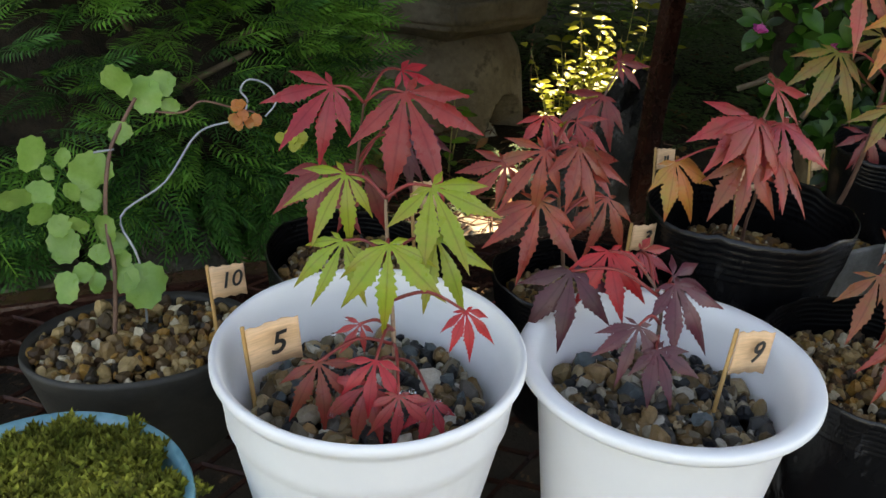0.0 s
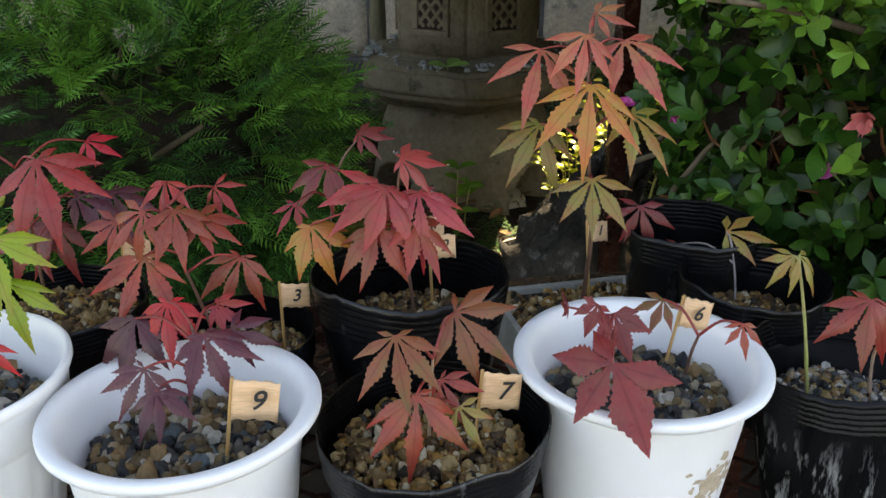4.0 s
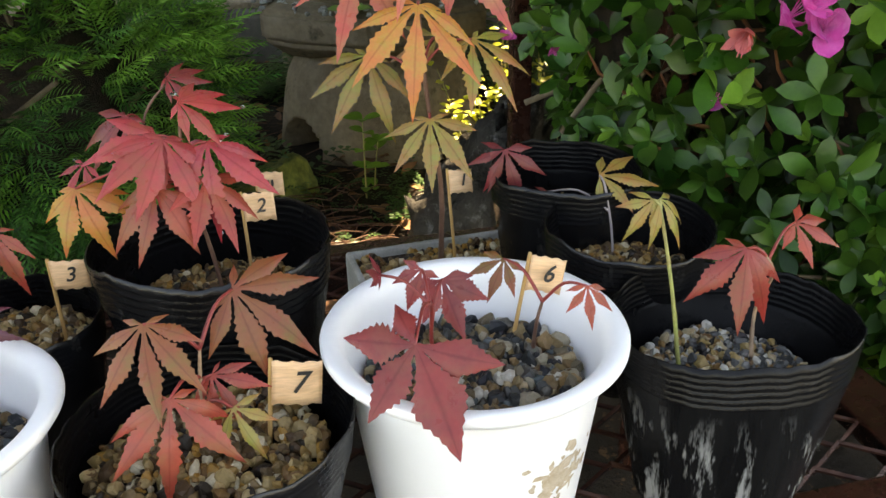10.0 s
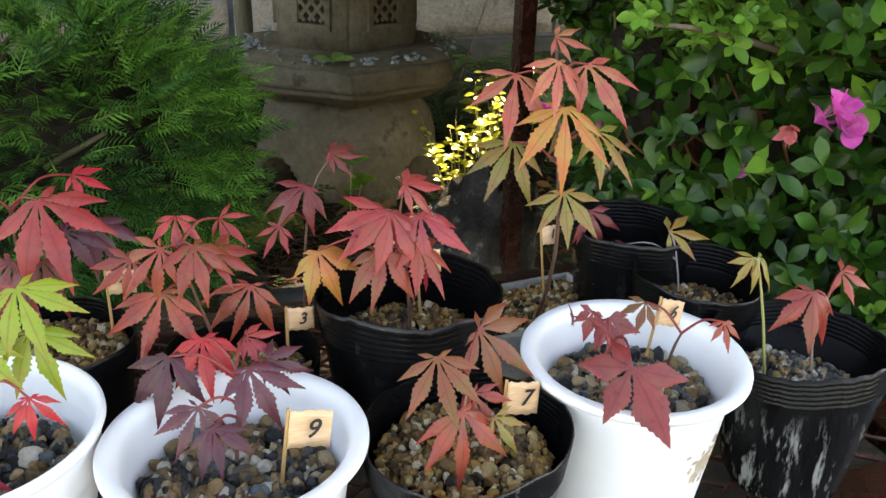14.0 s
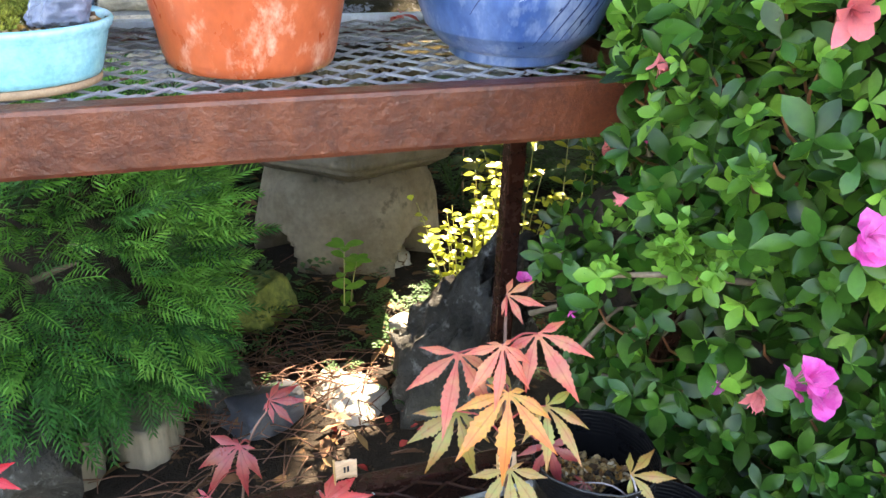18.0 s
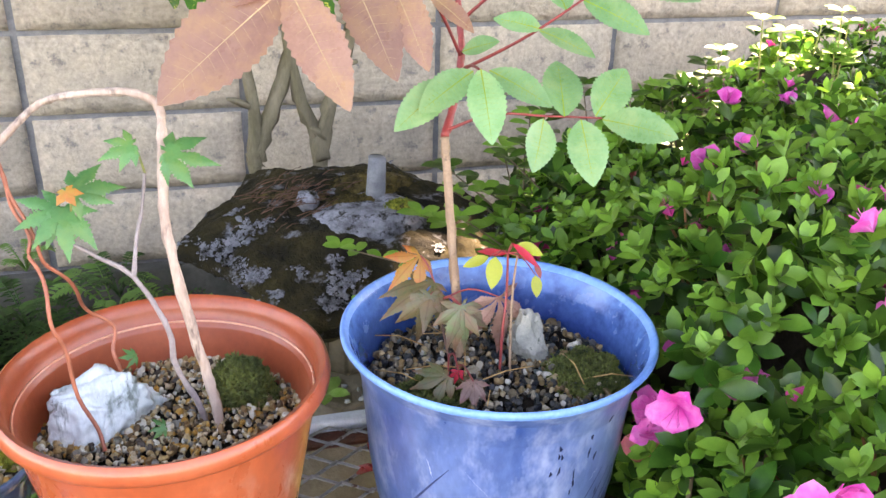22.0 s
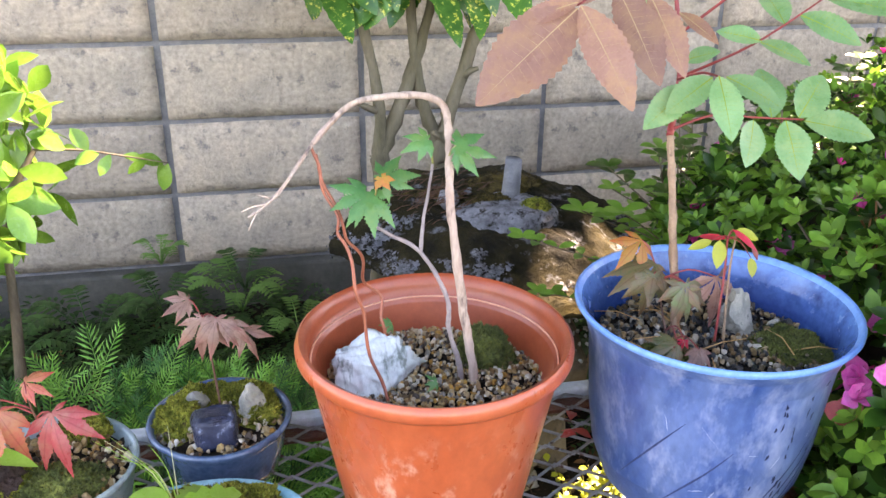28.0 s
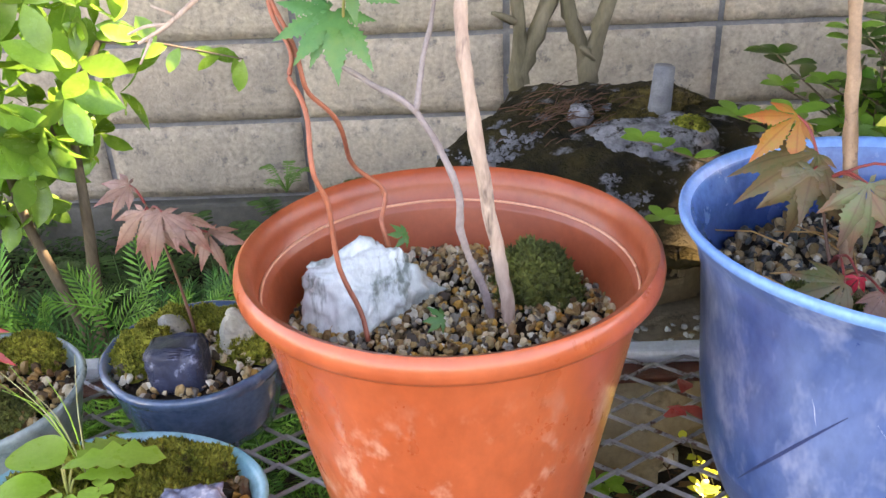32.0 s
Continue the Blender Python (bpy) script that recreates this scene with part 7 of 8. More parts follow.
# the wired seedling with round scalloped leaves
def round_leaf(parent, c, r, mat, seed):
    rng = random.Random(seed)
    n = 22
    nrm = Vector((rng.uniform(-0.35, 0.35), -0.75, 0.65 + rng.uniform(-0.3, 0.3))).normalized()
    m = Matrix.Translation(c) @ frame_of(Vector((rng.uniform(-1, 1), rng.uniform(-0.3, 0.3), 0.5)), nrm)
    verts, faces = [(0, -r * 0.5, 0)], []
    for k in range(n):
        a = 2 * math.pi * k / n - math.pi / 2
        q = r * (1.0 + (0.06 if k % 2 else -0.05)) * (1 - 0.25 * max(0, math.cos(a + math.pi / 2)) ** 6)
        verts.append((q * math.cos(a), q * math.sin(a), 0.12 * r * math.sin(3 * a + seed)))
    faces = [(0, i + 1, (i + 1) % n + 1) for i in range(n)]
    make("leaflet", [m @ Vector(p) for p in verts], faces, mat, parent)


vine = thing("wired_seedling", "wired climbing seedling with round scalloped green leaves", "seedling", (0.0, 0.39, 0.345))
off = Vector((0.0, 0.39, 0.345))
for i, c in enumerate(((-0.025, 0.422, 0.436, 103), (-0.012, 0.422, 0.433, 57), (-0.019, 0.419, 0.427, 45), (0.0, 0.420, 0.425, 121), (-0.035, 0.413, 0.417, 85), (-0.024, 0.415, 0.418, 79), (-0.025, 0.411, 0.409, 76), (-0.010, 0.416, 0.417, 61), (-0.001, 0.414, 0.413, 67), (-0.017, 0.409, 0.403, 67), (-0.009, 0.409, 0.402, 61), (-0.017, 0.405, 0.394, 103), (0.003, 0.408, 0.399, 85))):
    round_leaf(vine, Vector(c[:3]) - off, c[3] * 0.88e-4, L_green, i)
for i, c in enumerate(((-0.001, 0.403, 0.388, 61), (0.009, 0.401, 0.385, 61), (0.008, 0.405, 0.392, 67), (-0.018, 0.395, 0.376, 91), (-0.009, 0.399, 0.381, 61), (-0.004, 0.396, 0.376, 61), (0.019, 0.394, 0.372, 135), (0.009, 0.396, 0.377, 91), (0.017, 0.434, 0.466, 97), (0.029, 0.432, 0.459, 109), (0.039, 0.433, 0.464, 79), (0.041, 0.429, 0.453, 54), (0.016, 0.426, 0.442, 67))):
    round_leaf(vine, Vector(c[:3]) - off, c[3] * 0.88e-4, L_green, 20 + i)
for line, r, mat, nm in (([(0.0, 0.388, 0.340), (0.005, 0.399, 0.380), (0.004, 0.406, 0.395), (0.005, 0.415, 0.413), (0.010, 0.423, 0.434), (0.017, 0.428, 0.446), (0.025, 0.431, 0.458)], 0.0012, M_stem_brown, "stem"),
                         ([(0.025, 0.431, 0.452), (0.046, 0.428, 0.450), (0.056, 0.429, 0.455), (0.070, 0.426, 0.452), (0.082, 0.424, 0.449)], 0.0007, M_stem_brown, "stem"),
                         ([(0.017, 0.395, 0.340), (0.017, 0.400, 0.383), (0.011, 0.410, 0.404), (0.034, 0.416, 0.418), (0.053, 0.424, 0.440), (0.073, 0.424, 0.446), (0.079, 0.426, 0.454), (0.076, 0.428, 0.460), (0.081, 0.429, 0.465), (0.090, 0.426, 0.462), (0.093, 0.423, 0.454), (0.087, 0.422, 0.447)], 0.0007, M_alu, "wire"),
                         ([(0.012, 0.423, 0.435), (-0.004, 0.423, 0.433), (-0.008, 0.421, 0.428)], 0.0007, M_alu, "wire")):
    v, f = tube([p - off for p in smooth_line(line, 5)], r, r * 0.8, 6)
    make(nm, v, f, mat, vine)
rng = random.Random(8)
for cx, cy, cz, n in ((0.076, 0.422, 0.449, 8), (0.098, 0.412, 0.437, 7)):
    for k in range(n):
        round_leaf(vine, Vector((cx + rng.uniform(-0.006, 0.006), cy, cz + rng.uniform(-0.006, 0.006))) - off, rng.uniform(0.0025, 0.004), L_orange if cx < 0.09 else L_yellow, 60 + k)


# ---- the wired tree in the orange pot ----
def wooden(parent, line, r0, r1, mat, name, label="", n=10, bumps=0.5, wave=0.0):
    pts = smooth_line(line, 6)
    pts = [Vector(p) + wave * Vector((math.sin(i * 0.62), math.cos(i * 0.5), 0)) * min(1, i / 8, (len(pts) - 1 - i) / 8) for i, p in enumerate(pts)]
    v, f = tube(pts, r0, r1, n, bumps)
    make(name, v, f, mat, parent, label)


bt = thing("wired_maple", "bent pale-barked maple trained with copper wire", "bonsai tree", (0, 0, 0))
wooden(bt, [(0.387, 0.724, 0.745), (0.386, 0.724, 0.775), (0.379, 0.725, 0.816), (0.370, 0.722, 0.875), (0.366, 0.728, 0.918), (0.368, 0.743, 0.954), (0.369, 0.758, 0.976), (0.362, 0.763, 0.986), (0.345, 0.765, 0.990), (0.322, 0.767, 0.989), (0.300, 0.767, 0.985), (0.285, 0.765, 0.974), (0.268, 0.758, 0.958)], 0.0038, 0.0020, M_bark_pale, "trunk", "pale peeling trunk bent into an arch")
wooden(bt, [(0.268, 0.758, 0.958), (0.255, 0.745, 0.945), (0.242, 0.730, 0.933), (0.230, 0.724, 0.924), (0.218, 0.719, 0.918)], 0.0016, 0.0008, M_bark_pale, "twig")
wooden(bt, [(0.232, 0.725, 0.925), (0.222, 0.722, 0.925), (0.214, 0.720, 0.922)], 0.0009, 0.0006, M_bark_pale, "twig")
wooden(bt, [(0.236, 0.727, 0.928), (0.226, 0.722, 0.934)], 0.0008, 0.0005, M_bark_pale, "twig")
wooden(bt, [(0.224, 0.721, 0.920), (0.218, 0.717, 0.909)], 0.0008, 0.0005, M_bark_pale, "twig")
wooden(bt, [(0.378, 0.729, 0.755), (0.374, 0.722, 0.780), (0.363, 0.712, 0.818), (0.361, 0.712, 0.846), (0.343, 0.725, 0.879), (0.323, 0.735, 0.890), (0.306, 0.742, 0.899)], 0.0024, 0.0012, M_bark_grey, "branch", "thin grey side stem")
wooden(bt, [(0.343, 0.725, 0.879), (0.347, 0.735, 0.902), (0.352, 0.742, 0.920), (0.356, 0.745, 0.942)], 0.0016, 0.0010, M_bark_grey, "twig")
wooden(bt, [(0.313, 0.701, 0.765), (0.306, 0.712, 0.789), (0.296, 0.712, 0.832), (0.294, 0.716, 0.856), (0.286, 0.728, 0.886), (0.283, 0.739, 0.899), (0.278, 0.747, 0.916), (0.271, 0.757, 0.940), (0.267, 0.760, 0.956)], 0.0014, 0.0012, M_copper, "wire", "copper training wire", 8, 0.1, 0.0022)
wooden(bt, [(0.320, 0.768, 0.770), (0.320, 0.768, 0.796), (0.318, 0.776, 0.815), (0.306, 0.772, 0.837), (0.298, 0.745, 0.872), (0.288, 0.742, 0.893), (0.276, 0.752, 0.925), (0.270, 0.758, 0.950)], 0.0014, 0.0012, M_copper, "wire", "copper training wire", 8, 0.1, 0.0022)
for i, (a, b, lobes) in enumerate((((0.304, 0.738, 0.926), (0.279, 0.726, 0.916), 7), ((0.315, 0.724, 0.940), (0.342, 0.728, 0.946), 7), ((0.306, 0.735, 0.925), (0.308, 0.712, 0.902), 7), ((0.351, 0.739, 0.963), (0.331, 0.734, 0.959), 7), ((0.371, 0.732, 0.959), (0.401, 0.727, 0.954), 7), ((0.352, 0.704, 0.776), (0.342, 0.700, 0.778), 7), ((0.330, 0.792, 0.782), (0.320, 0.786, 0.785), 5))):
    a, b = Vector(a), Vector(b)
    q = (b - a).length * 1.05
    v, f = palmate(1.0, 7, 132, 0.37, 0.24, 0.28, 0.30, 0.27, seed=i)
    m = Matrix.Translation(a) @ frame_of(b - a, (0.05, -0.72, 0.7)) @ Matrix.Diagonal((q, q, q, 1))
    make("leaf", [m @ Vector(p) for p in v], f, L_jade, bt)
for a, b in (((0.306, 0.742, 0.899), (0.304, 0.738, 0.926)), ((0.308, 0.742, 0.900), (0.315, 0.724, 0.940)), ((0.356, 0.745, 0.942), (0.351, 0.739, 0.963)), ((0.366, 0.740, 0.945), (0.371, 0.732, 0.959))):
    stalk(bt, a, b, M_stem_green)
v, f = palmate(0.012, 5, 130, 0.5, 0.1, 0.2, 0.2, 0.4, seed=3)
m = Matrix.Translation((0.313, 0.714, 0.944)) @ frame_of((0.3, -0.5, -0.5), (0, -0.7, 0.7))
make("leaf", [m @ Vector(p) for p in v], f, L_orange, bt, "tiny orange leaf")


# ---- the sumac-like sapling in the blue pot ----
sap = thing("compound_leaf_sapling", "sapling with long bronze and green toothed leaflets", "sapling", (0, 0, 0))
wooden(sap, [(0.567, 0.735, 0.765), (0.568, 0.738, 0.800), (0.565, 0.752, 0.860), (0.563, 0.765, 0.915), (0.563, 0.776, 0.945)], 0.0036, 0.0030, M_stem_tan, "trunk", "slim tan trunk")
wooden(sap, [(0.563, 0.776, 0.945), (0.574, 0.795, 0.963), (0.584, 0.812, 0.991), (0.588, 0.830, 1.018), (0.587, 0.846, 1.058), (0.582, 0.850, 1.104), (0.570, 0.851, 1.136)], 0.0034, 0.0012, M_stem_red, "leader", "red young shoot")
for line in ([(0.585, 0.815, 0.995), (0.546, 0.780, 1.050), (0.487, 0.736, 1.071), (0.446, 0.702, 1.062)], [(0.566, 0.778, 0.950), (0.603, 0.784, 0.958), (0.645, 0.786, 0.954), (0.692, 0.786, 0.950)], [(0.584, 0.812, 0.985), (0.625, 0.775, 1.018), (0.680, 0.770, 1.055)], [(0.588, 0.830, 1.018), (0.630, 0.800, 1.065), (0.668, 0.783, 1.098), (0.690, 0.780, 1.105)], [(0.580, 0.806, 0.985), (0.575, 0.760, 1.000), (0.572, 0.730, 1.004)]):
    wooden(sap, line, 0.0014, 0.0008, M_stem_red, "leaf_stalk", "", 6, 0.1)
LEAFLETS_A = [(L_ash_red, (0.445, 0.700, 1.060), (0.373, 0.673, 1.009), 0.50), (L_ash_red, (0.447, 0.700, 1.062), (0.473, 0.656, 1.005), 0.42), (L_ash_red, (0.445, 0.700, 1.064), (0.401, 0.698, 1.053), 0.34),
    (L_ash_red, (0.486, 0.735, 1.070), (0.508, 0.690, 1.013), 0.44), (L_ash_red, (0.512, 0.735, 1.064), (0.529, 0.696, 1.016), 0.40), (L_ash_red, (0.542, 0.745, 1.049), (0.564, 0.720, 1.033), 0.42), (L_ash_red, (0.485, 0.735, 1.072), (0.449, 0.733, 1.059), 0.34),
    (L_ash, (0.568, 0.730, 1.003), (0.530, 0.721, 0.982), 0.55), (L_ash, (0.573, 0.730, 1.004), (0.571, 0.693, 0.968), 0.50), (L_ash, (0.579, 0.730, 1.003), (0.613, 0.702, 0.988), 0.50), (L_ash, (0.556, 0.740, 0.995), (0.515, 0.722, 0.971), 0.50)]
LEAFLETS_B = [(L_ash, (0.660, 0.785, 0.953), (0.668, 0.822, 0.990), 0.62), (L_ash, (0.686, 0.785, 0.952), (0.719, 0.805, 0.985), 0.62), (L_ash, (0.692, 0.785, 0.949), (0.742, 0.756, 0.944), 0.55), (L_ash, (0.674, 0.785, 0.950), (0.672, 0.747, 0.913), 0.60), (L_ash, (0.643, 0.785, 0.952), (0.629, 0.758, 0.922), 0.62),
    (L_ash, (0.631, 0.772, 1.021), (0.602, 0.791, 1.029), 0.55), (L_ash, (0.649, 0.772, 1.034), (0.643, 0.803, 1.062), 0.65), (L_ash, (0.679, 0.770, 1.054), (0.692, 0.794, 1.081), 0.60), (L_ash, (0.682, 0.770, 1.056), (0.747, 0.762, 1.076), 0.55), (L_ash, (0.680, 0.770, 1.054), (0.734, 0.740, 1.050), 0.50), (L_ash, (0.661, 0.772, 1.041), (0.698, 0.740, 1.026), 0.50)]
LEAFLETS_C = [(L_ash, (0.630, 0.774, 1.020), (0.664, 0.750, 1.009), 0.50), (L_ash, (0.583, 0.806, 1.000), (0.604, 0.790, 1.012), 0.60),
    (L_ash_pale, (0.576, 0.850, 1.131), (0.489, 0.842, 1.108), 0.28), (L_ash, (0.572, 0.850, 1.131), (0.628, 0.823, 1.124), 0.32), (L_ash_pale, (0.582, 0.850, 1.104), (0.497, 0.834, 1.077), 0.30), (L_ash, (0.583, 0.850, 1.104), (0.644, 0.816, 1.094), 0.32), (L_ash_pale, (0.586, 0.848, 1.076), (0.516, 0.838, 1.053), 0.30), (L_ash, (0.587, 0.848, 1.076), (0.653, 0.827, 1.074), 0.34), (L_ash, (0.588, 0.844, 1.052), (0.557, 0.846, 1.044), 0.32), (L_ash, (0.589, 0.844, 1.050), (0.637, 0.838, 1.052), 0.32), (L_yellow, (0.570, 0.851, 1.136), (0.530, 0.863, 1.138), 0.26)]
for i, (mat, a, b, wide) in enumerate(LEAFLETS_A + LEAFLETS_B + LEAFLETS_C):
    a, b = Vector(a), Vector(b)
    ln = (b - a).length
    v, f = blade(ln * 1.03, ln * wide * 1.04, 15, fold=0.22, droop=0.12, teeth=0.10, shape=0.47)
    m = Matrix.Translation(a) @ frame_of(b - a, (random.Random(i).uniform(-0.3, 0.3), -0.7, 0.75))
    lf = make("leaflet", [m @ Vector(p) for p in v], f, mat, sap)
    vs = Soup()
    mid = [Vector(v[3 * j + 1]) + Vector((0, 0, 0.0004)) for j in range(len(v) // 3)]
    for j in range(len(mid) - 1):
        w = 0.0005 * (1 - j / len(mid))
        vs.add([mid[j] - Vector((w, 0, 0)), mid[j] + Vector((w, 0, 0)), mid[j + 1] + Vector((w, 0, 0)), mid[j + 1] - Vector((w, 0, 0))], [(0, 1, 2, 3)])
        if j % 2 == 0 and 0 < j < len(mid) - 4:
            for sd in (0, 2):
                e = mid[j].lerp(Vector(v[3 * (j + 2) + sd]) + Vector((0, 0, 0.0004)), 0.88)
                vs.add([mid[j] - Vector((0, 0.0001, 0)), mid[j] + Vector((0, 0.0001, 0)), e], [(0, 1, 2)])
    make("vein", [m @ p if isinstance(p, Vector) else m @ Vector(p) for p in vs.v], vs.f, M_vein if mat is not L_ash else L_lime, lf, "", False)

seedling("small maple seedling with orange and olive leaves in the blue pot", [(0.560, 0.728, 0.775), (0.556, 0.738, 0.800), (0.552, 0.750, 0.835)], [
    (L_orange, (0.543, 0.765, 0.857), (0.519, 0.750, 0.844), 5), (L_drab, (0.550, 0.750, 0.841), (0.512, 0.735, 0.833), 7), (L_drab, (0.545, 0.740, 0.836), (0.536, 0.725, 0.805), 7),
    (L_mossy, (0.561, 0.715, 0.838), (0.567, 0.700, 0.809), 7), (L_drab, (0.561, 0.716, 0.836), (0.552, 0.703, 0.811), 5), (L_drab, (0.544, 0.685, 0.800), (0.517, 0.678, 0.796), 7), (L_faded, (0.561, 0.680, 0.796), (0.559, 0.664, 0.785), 7),
    (L_crimson, (0.553, 0.690, 0.800), (0.551, 0.686, 0.790), 5), (L_faded, (0.592, 0.722, 0.838), (0.600, 0.712, 0.795), 5)], M_stem_brown, slim=0.40)
straws = thing("dry_straw", "thin dry straws lying on the gravel", "straw", (0.59, 0.715, BED2 + 0.140))
rng = random.Random(19)
for k in range(14):
    a, q = rng.uniform(0, 6.28), rng.uniform(0.02, 0.075)
    p, b = Vector((q * math.cos(a), q * math.sin(a), rng.uniform(0.001, 0.006))), rng.uniform(0, 6.28)
    v, f = tube([p, p + Vector((math.cos(b) * 0.02, math.sin(b) * 0.02, 0.005)), p + Vector((math.cos(b) * 0.042, math.sin(b) * 0.042, rng.uniform(0.0, 0.012)))], 0.0006, 0.0004, 5)
    make("straw", v, f, M_stick, straws)
bp = thing("red_stemmed_seedling", "red-stemmed seedling with yellow-green oval leaves", "seedling", (0, 0, 0))
wooden(bp, [(0.590, 0.706, 0.770), (0.592, 0.710, 0.817), (0.596, 0.717, 0.842), (0.597, 0.722, 0.873)], 0.0012, 0.0008, M_stem_red, "stem", "", 6, 0.1)
wooden(bp, [(0.598, 0.704, 0.770), (0.599, 0.712, 0.815), (0.602, 0.720, 0.850), (0.606, 0.724, 0.876)], 0.0012, 0.0008, M_stem_tan, "stem", "", 6, 0.1)
for mat, a, b, wide in ((L_yellow, (0.584, 0.712, 0.876), (0.578, 0.698, 0.858), 0.52), (L_yellow, (0.604, 0.724, 0.878), (0.622, 0.715, 0.873), 0.48), (L_yellow, (0.582, 0.720, 0.872), (0.563, 0.722, 0.866), 0.40), (L_yellow, (0.617, 0.716, 0.856), (0.616, 0.706, 0.843), 0.52), (L_crimson, (0.596, 0.722, 0.872), (0.577, 0.735, 0.872), 0.26), (L_crimson, (0.600, 0.722, 0.880), (0.616, 0.705, 0.868), 0.24), (L_maroon, (0.614, 0.712, 0.868), (0.618, 0.706, 0.858), 0.4)):
    a, b = Vector(a), Vector(b)
    v, f = blade((b - a).length, (b - a).length * wide, 6, fold=0.2, droop=0.15)
    make("leaf", [Matrix.Translation(a) @ frame_of(b - a, (0, -0.7, 0.7)) @ Vector(p) for p in v], f, mat, bp)
    stalk(bp, (0.597, 0.722, 0.873), a, M_stem_red, 0.0006, 0.0004)

# seedlings in the small upper bowls
seedling("small maple with faded pinkish brown leaves", [(0.176, 0.834, 0.682), (0.174, 0.830, 0.720), (0.172, 0.818, 0.770), (0.168, 0.812, 0.800)], [
    (L_faded, (0.161, 0.812, 0.812), (0.141, 0.806, 0.808), 7), (L_faded, (0.183, 0.797, 0.800), (0.178, 0.780, 0.778), 7), (L_faded, (0.203, 0.814, 0.778), (0.214, 0.800, 0.762), 7), (L_faded, (0.190, 0.800, 0.795), (0.206, 0.788, 0.785), 5), (L_faded, (0.172, 0.800, 0.800), (0.168, 0.785, 0.775), 7)], M_stem_brown, slim=0.36, droop=0.45, grow=1.22)
seedling("small maple with glossy coral red leaves", [(0.040, 0.790, 0.672), (0.040, 0.785, 0.700), (0.036, 0.775, 0.735), (0.034, 0.772, 0.760)], [
    (L_salmon, (0.008, 0.775, 0.746), (0.000, 0.742, 0.712), 7), (L_coral, (0.050, 0.770, 0.742), (0.060, 0.736, 0.708), 7), (L_salmon, (0.032, 0.778, 0.768), (0.052, 0.766, 0.764), 7), (L_salmon, (-0.014, 0.772, 0.752), (-0.036, 0.755, 0.735), 7)], M_stem_brown, slim=0.38, droop=0.36, grow=1.06)
herb = thing("weed_herb", "light green round-leaved and lobed weeds growing through moss", "herb", (0.138, 0.681, BED2 + 0.045))
rng = random.Random(12)
# base, direction in degrees, length, width ratio, kind of edge
for x, y, z, az, ln, w, edge in ((0.004, 0.010, 0.014, 158, 0.036, 0.86, 0), (0.000, 0.000, 0.006, 190, 0.030, 0.84, 0), (0.006, 0.004, 0.016, 12, 0.052, 0.50, 2), (0.010, 0.006, 0.014, 62, 0.036, 0.62, 2), (0.012, 0.002, 0.010, 20, 0.030, 0.55, 2)):
    if edge:
        v, f = blade(ln, ln * w, 5, fold=0.18, droop=0.30, teeth=0.42, shape=0.62, taper=0.55)
    else:
        v, f = blade(ln, ln * w, 14, fold=0.10, droop=0.22, shape=0.55, taper=0.50)
    m = Matrix.Translation((x, y, z)) @ Matrix.Rotation(radians(az - 90), 4, "Z") @ Matrix.Rotation(rng.uniform(0.05, 0.3), 4, "X")
    make("leaf", [m @ Vector(p) for p in v], f, L_herb, herb)
    stalk(herb, (0.006, 0.002, -0.012), m @ Vector((0, 0, 0)), M_stem_green)
for x, y in ((0.018, -0.010), (0.026, -0.001), (0.014, -0.019), (0.008, -0.012), (0.027, -0.012)):
    for k in range(3):
        v, f = blade(0.0085, 0.0085, 8, fold=0.15, droop=0.2, shape=0.62, taper=0.5)
        m = Matrix.Translation((x, y, 0.006)) @ Matrix.Rotation(k * 2.09 + x * 90, 4, "Z") @ Matrix.Rotation(0.15, 4, "X")
        make("leaf", [m @ Vector(p) for p in v], f, L_herb, herb)
    stalk(herb, (0.010, -0.006, -0.012), (x, y, 0.006), M_stem_green)
for k in range(7):
    a = rng.uniform(1.0, 3.4)
    v, f = tube(smooth_line([(0.01, 0.02, -0.01), (0.01 + 0.02 * math.cos(a), 0.03, 0.03), (0.01 + 0.06 * math.cos(a), 0.04 + 0.01 * k % 0.02, 0.05 + 0.01 * math.sin(k))], 4), 0.0006, 0.0002, 4)
    make("grass_blade", v, f, L_straw if k % 2 else L_herb, herb)
weed = thing("weed_herb", "long light green weed leaf over the grey-green bowl", "herb", (-0.024, 0.764, BED2 + 0.058))
for ln, w, turn, up in ((0.060, 0.36, -12, 0.22), (0.040, 0.40, 160, 0.3)):
    v, f = blade(ln, ln * w, 10, fold=0.18, droop=0.35, shape=0.5)
    m = Matrix.Translation((0, 0, 0.014)) @ Matrix.Rotation(radians(turn - 90), 4, "Z") @ Matrix.Rotation(up, 4, "X")
    make("leaf", [m @ Vector(p) for p in v], f, L_herb, weed)
    stalk(weed, (0, 0.016, -0.024), (0, 0, 0.014), M_stem_green)
herb2 = thing("weed_herb", "pale green weed leaves over the moss bowl", "herb", (-0.055, 0.255, SHELF1 + 0.07))
for k, (x, y, z, ln, w, az) in enumerate(((-0.01, 0.0, 0.018, 0.028, 0.7, 60), (0.0, -0.01, 0.008, 0.030, 0.4, 25), (-0.005, -0.015, 0.004, 0.026, 0.5, 5))):
    v, f = blade(ln, ln * w, 8, fold=0.15, droop=0.15, teeth=0.25, shape=0.6)
    m = Matrix.Translation((x, y, z)) @ Matrix.Rotation(radians(az - 90), 4, "Z")
    make("leaf", [m @ Vector(p) for p in v], f, L_herb, herb2)


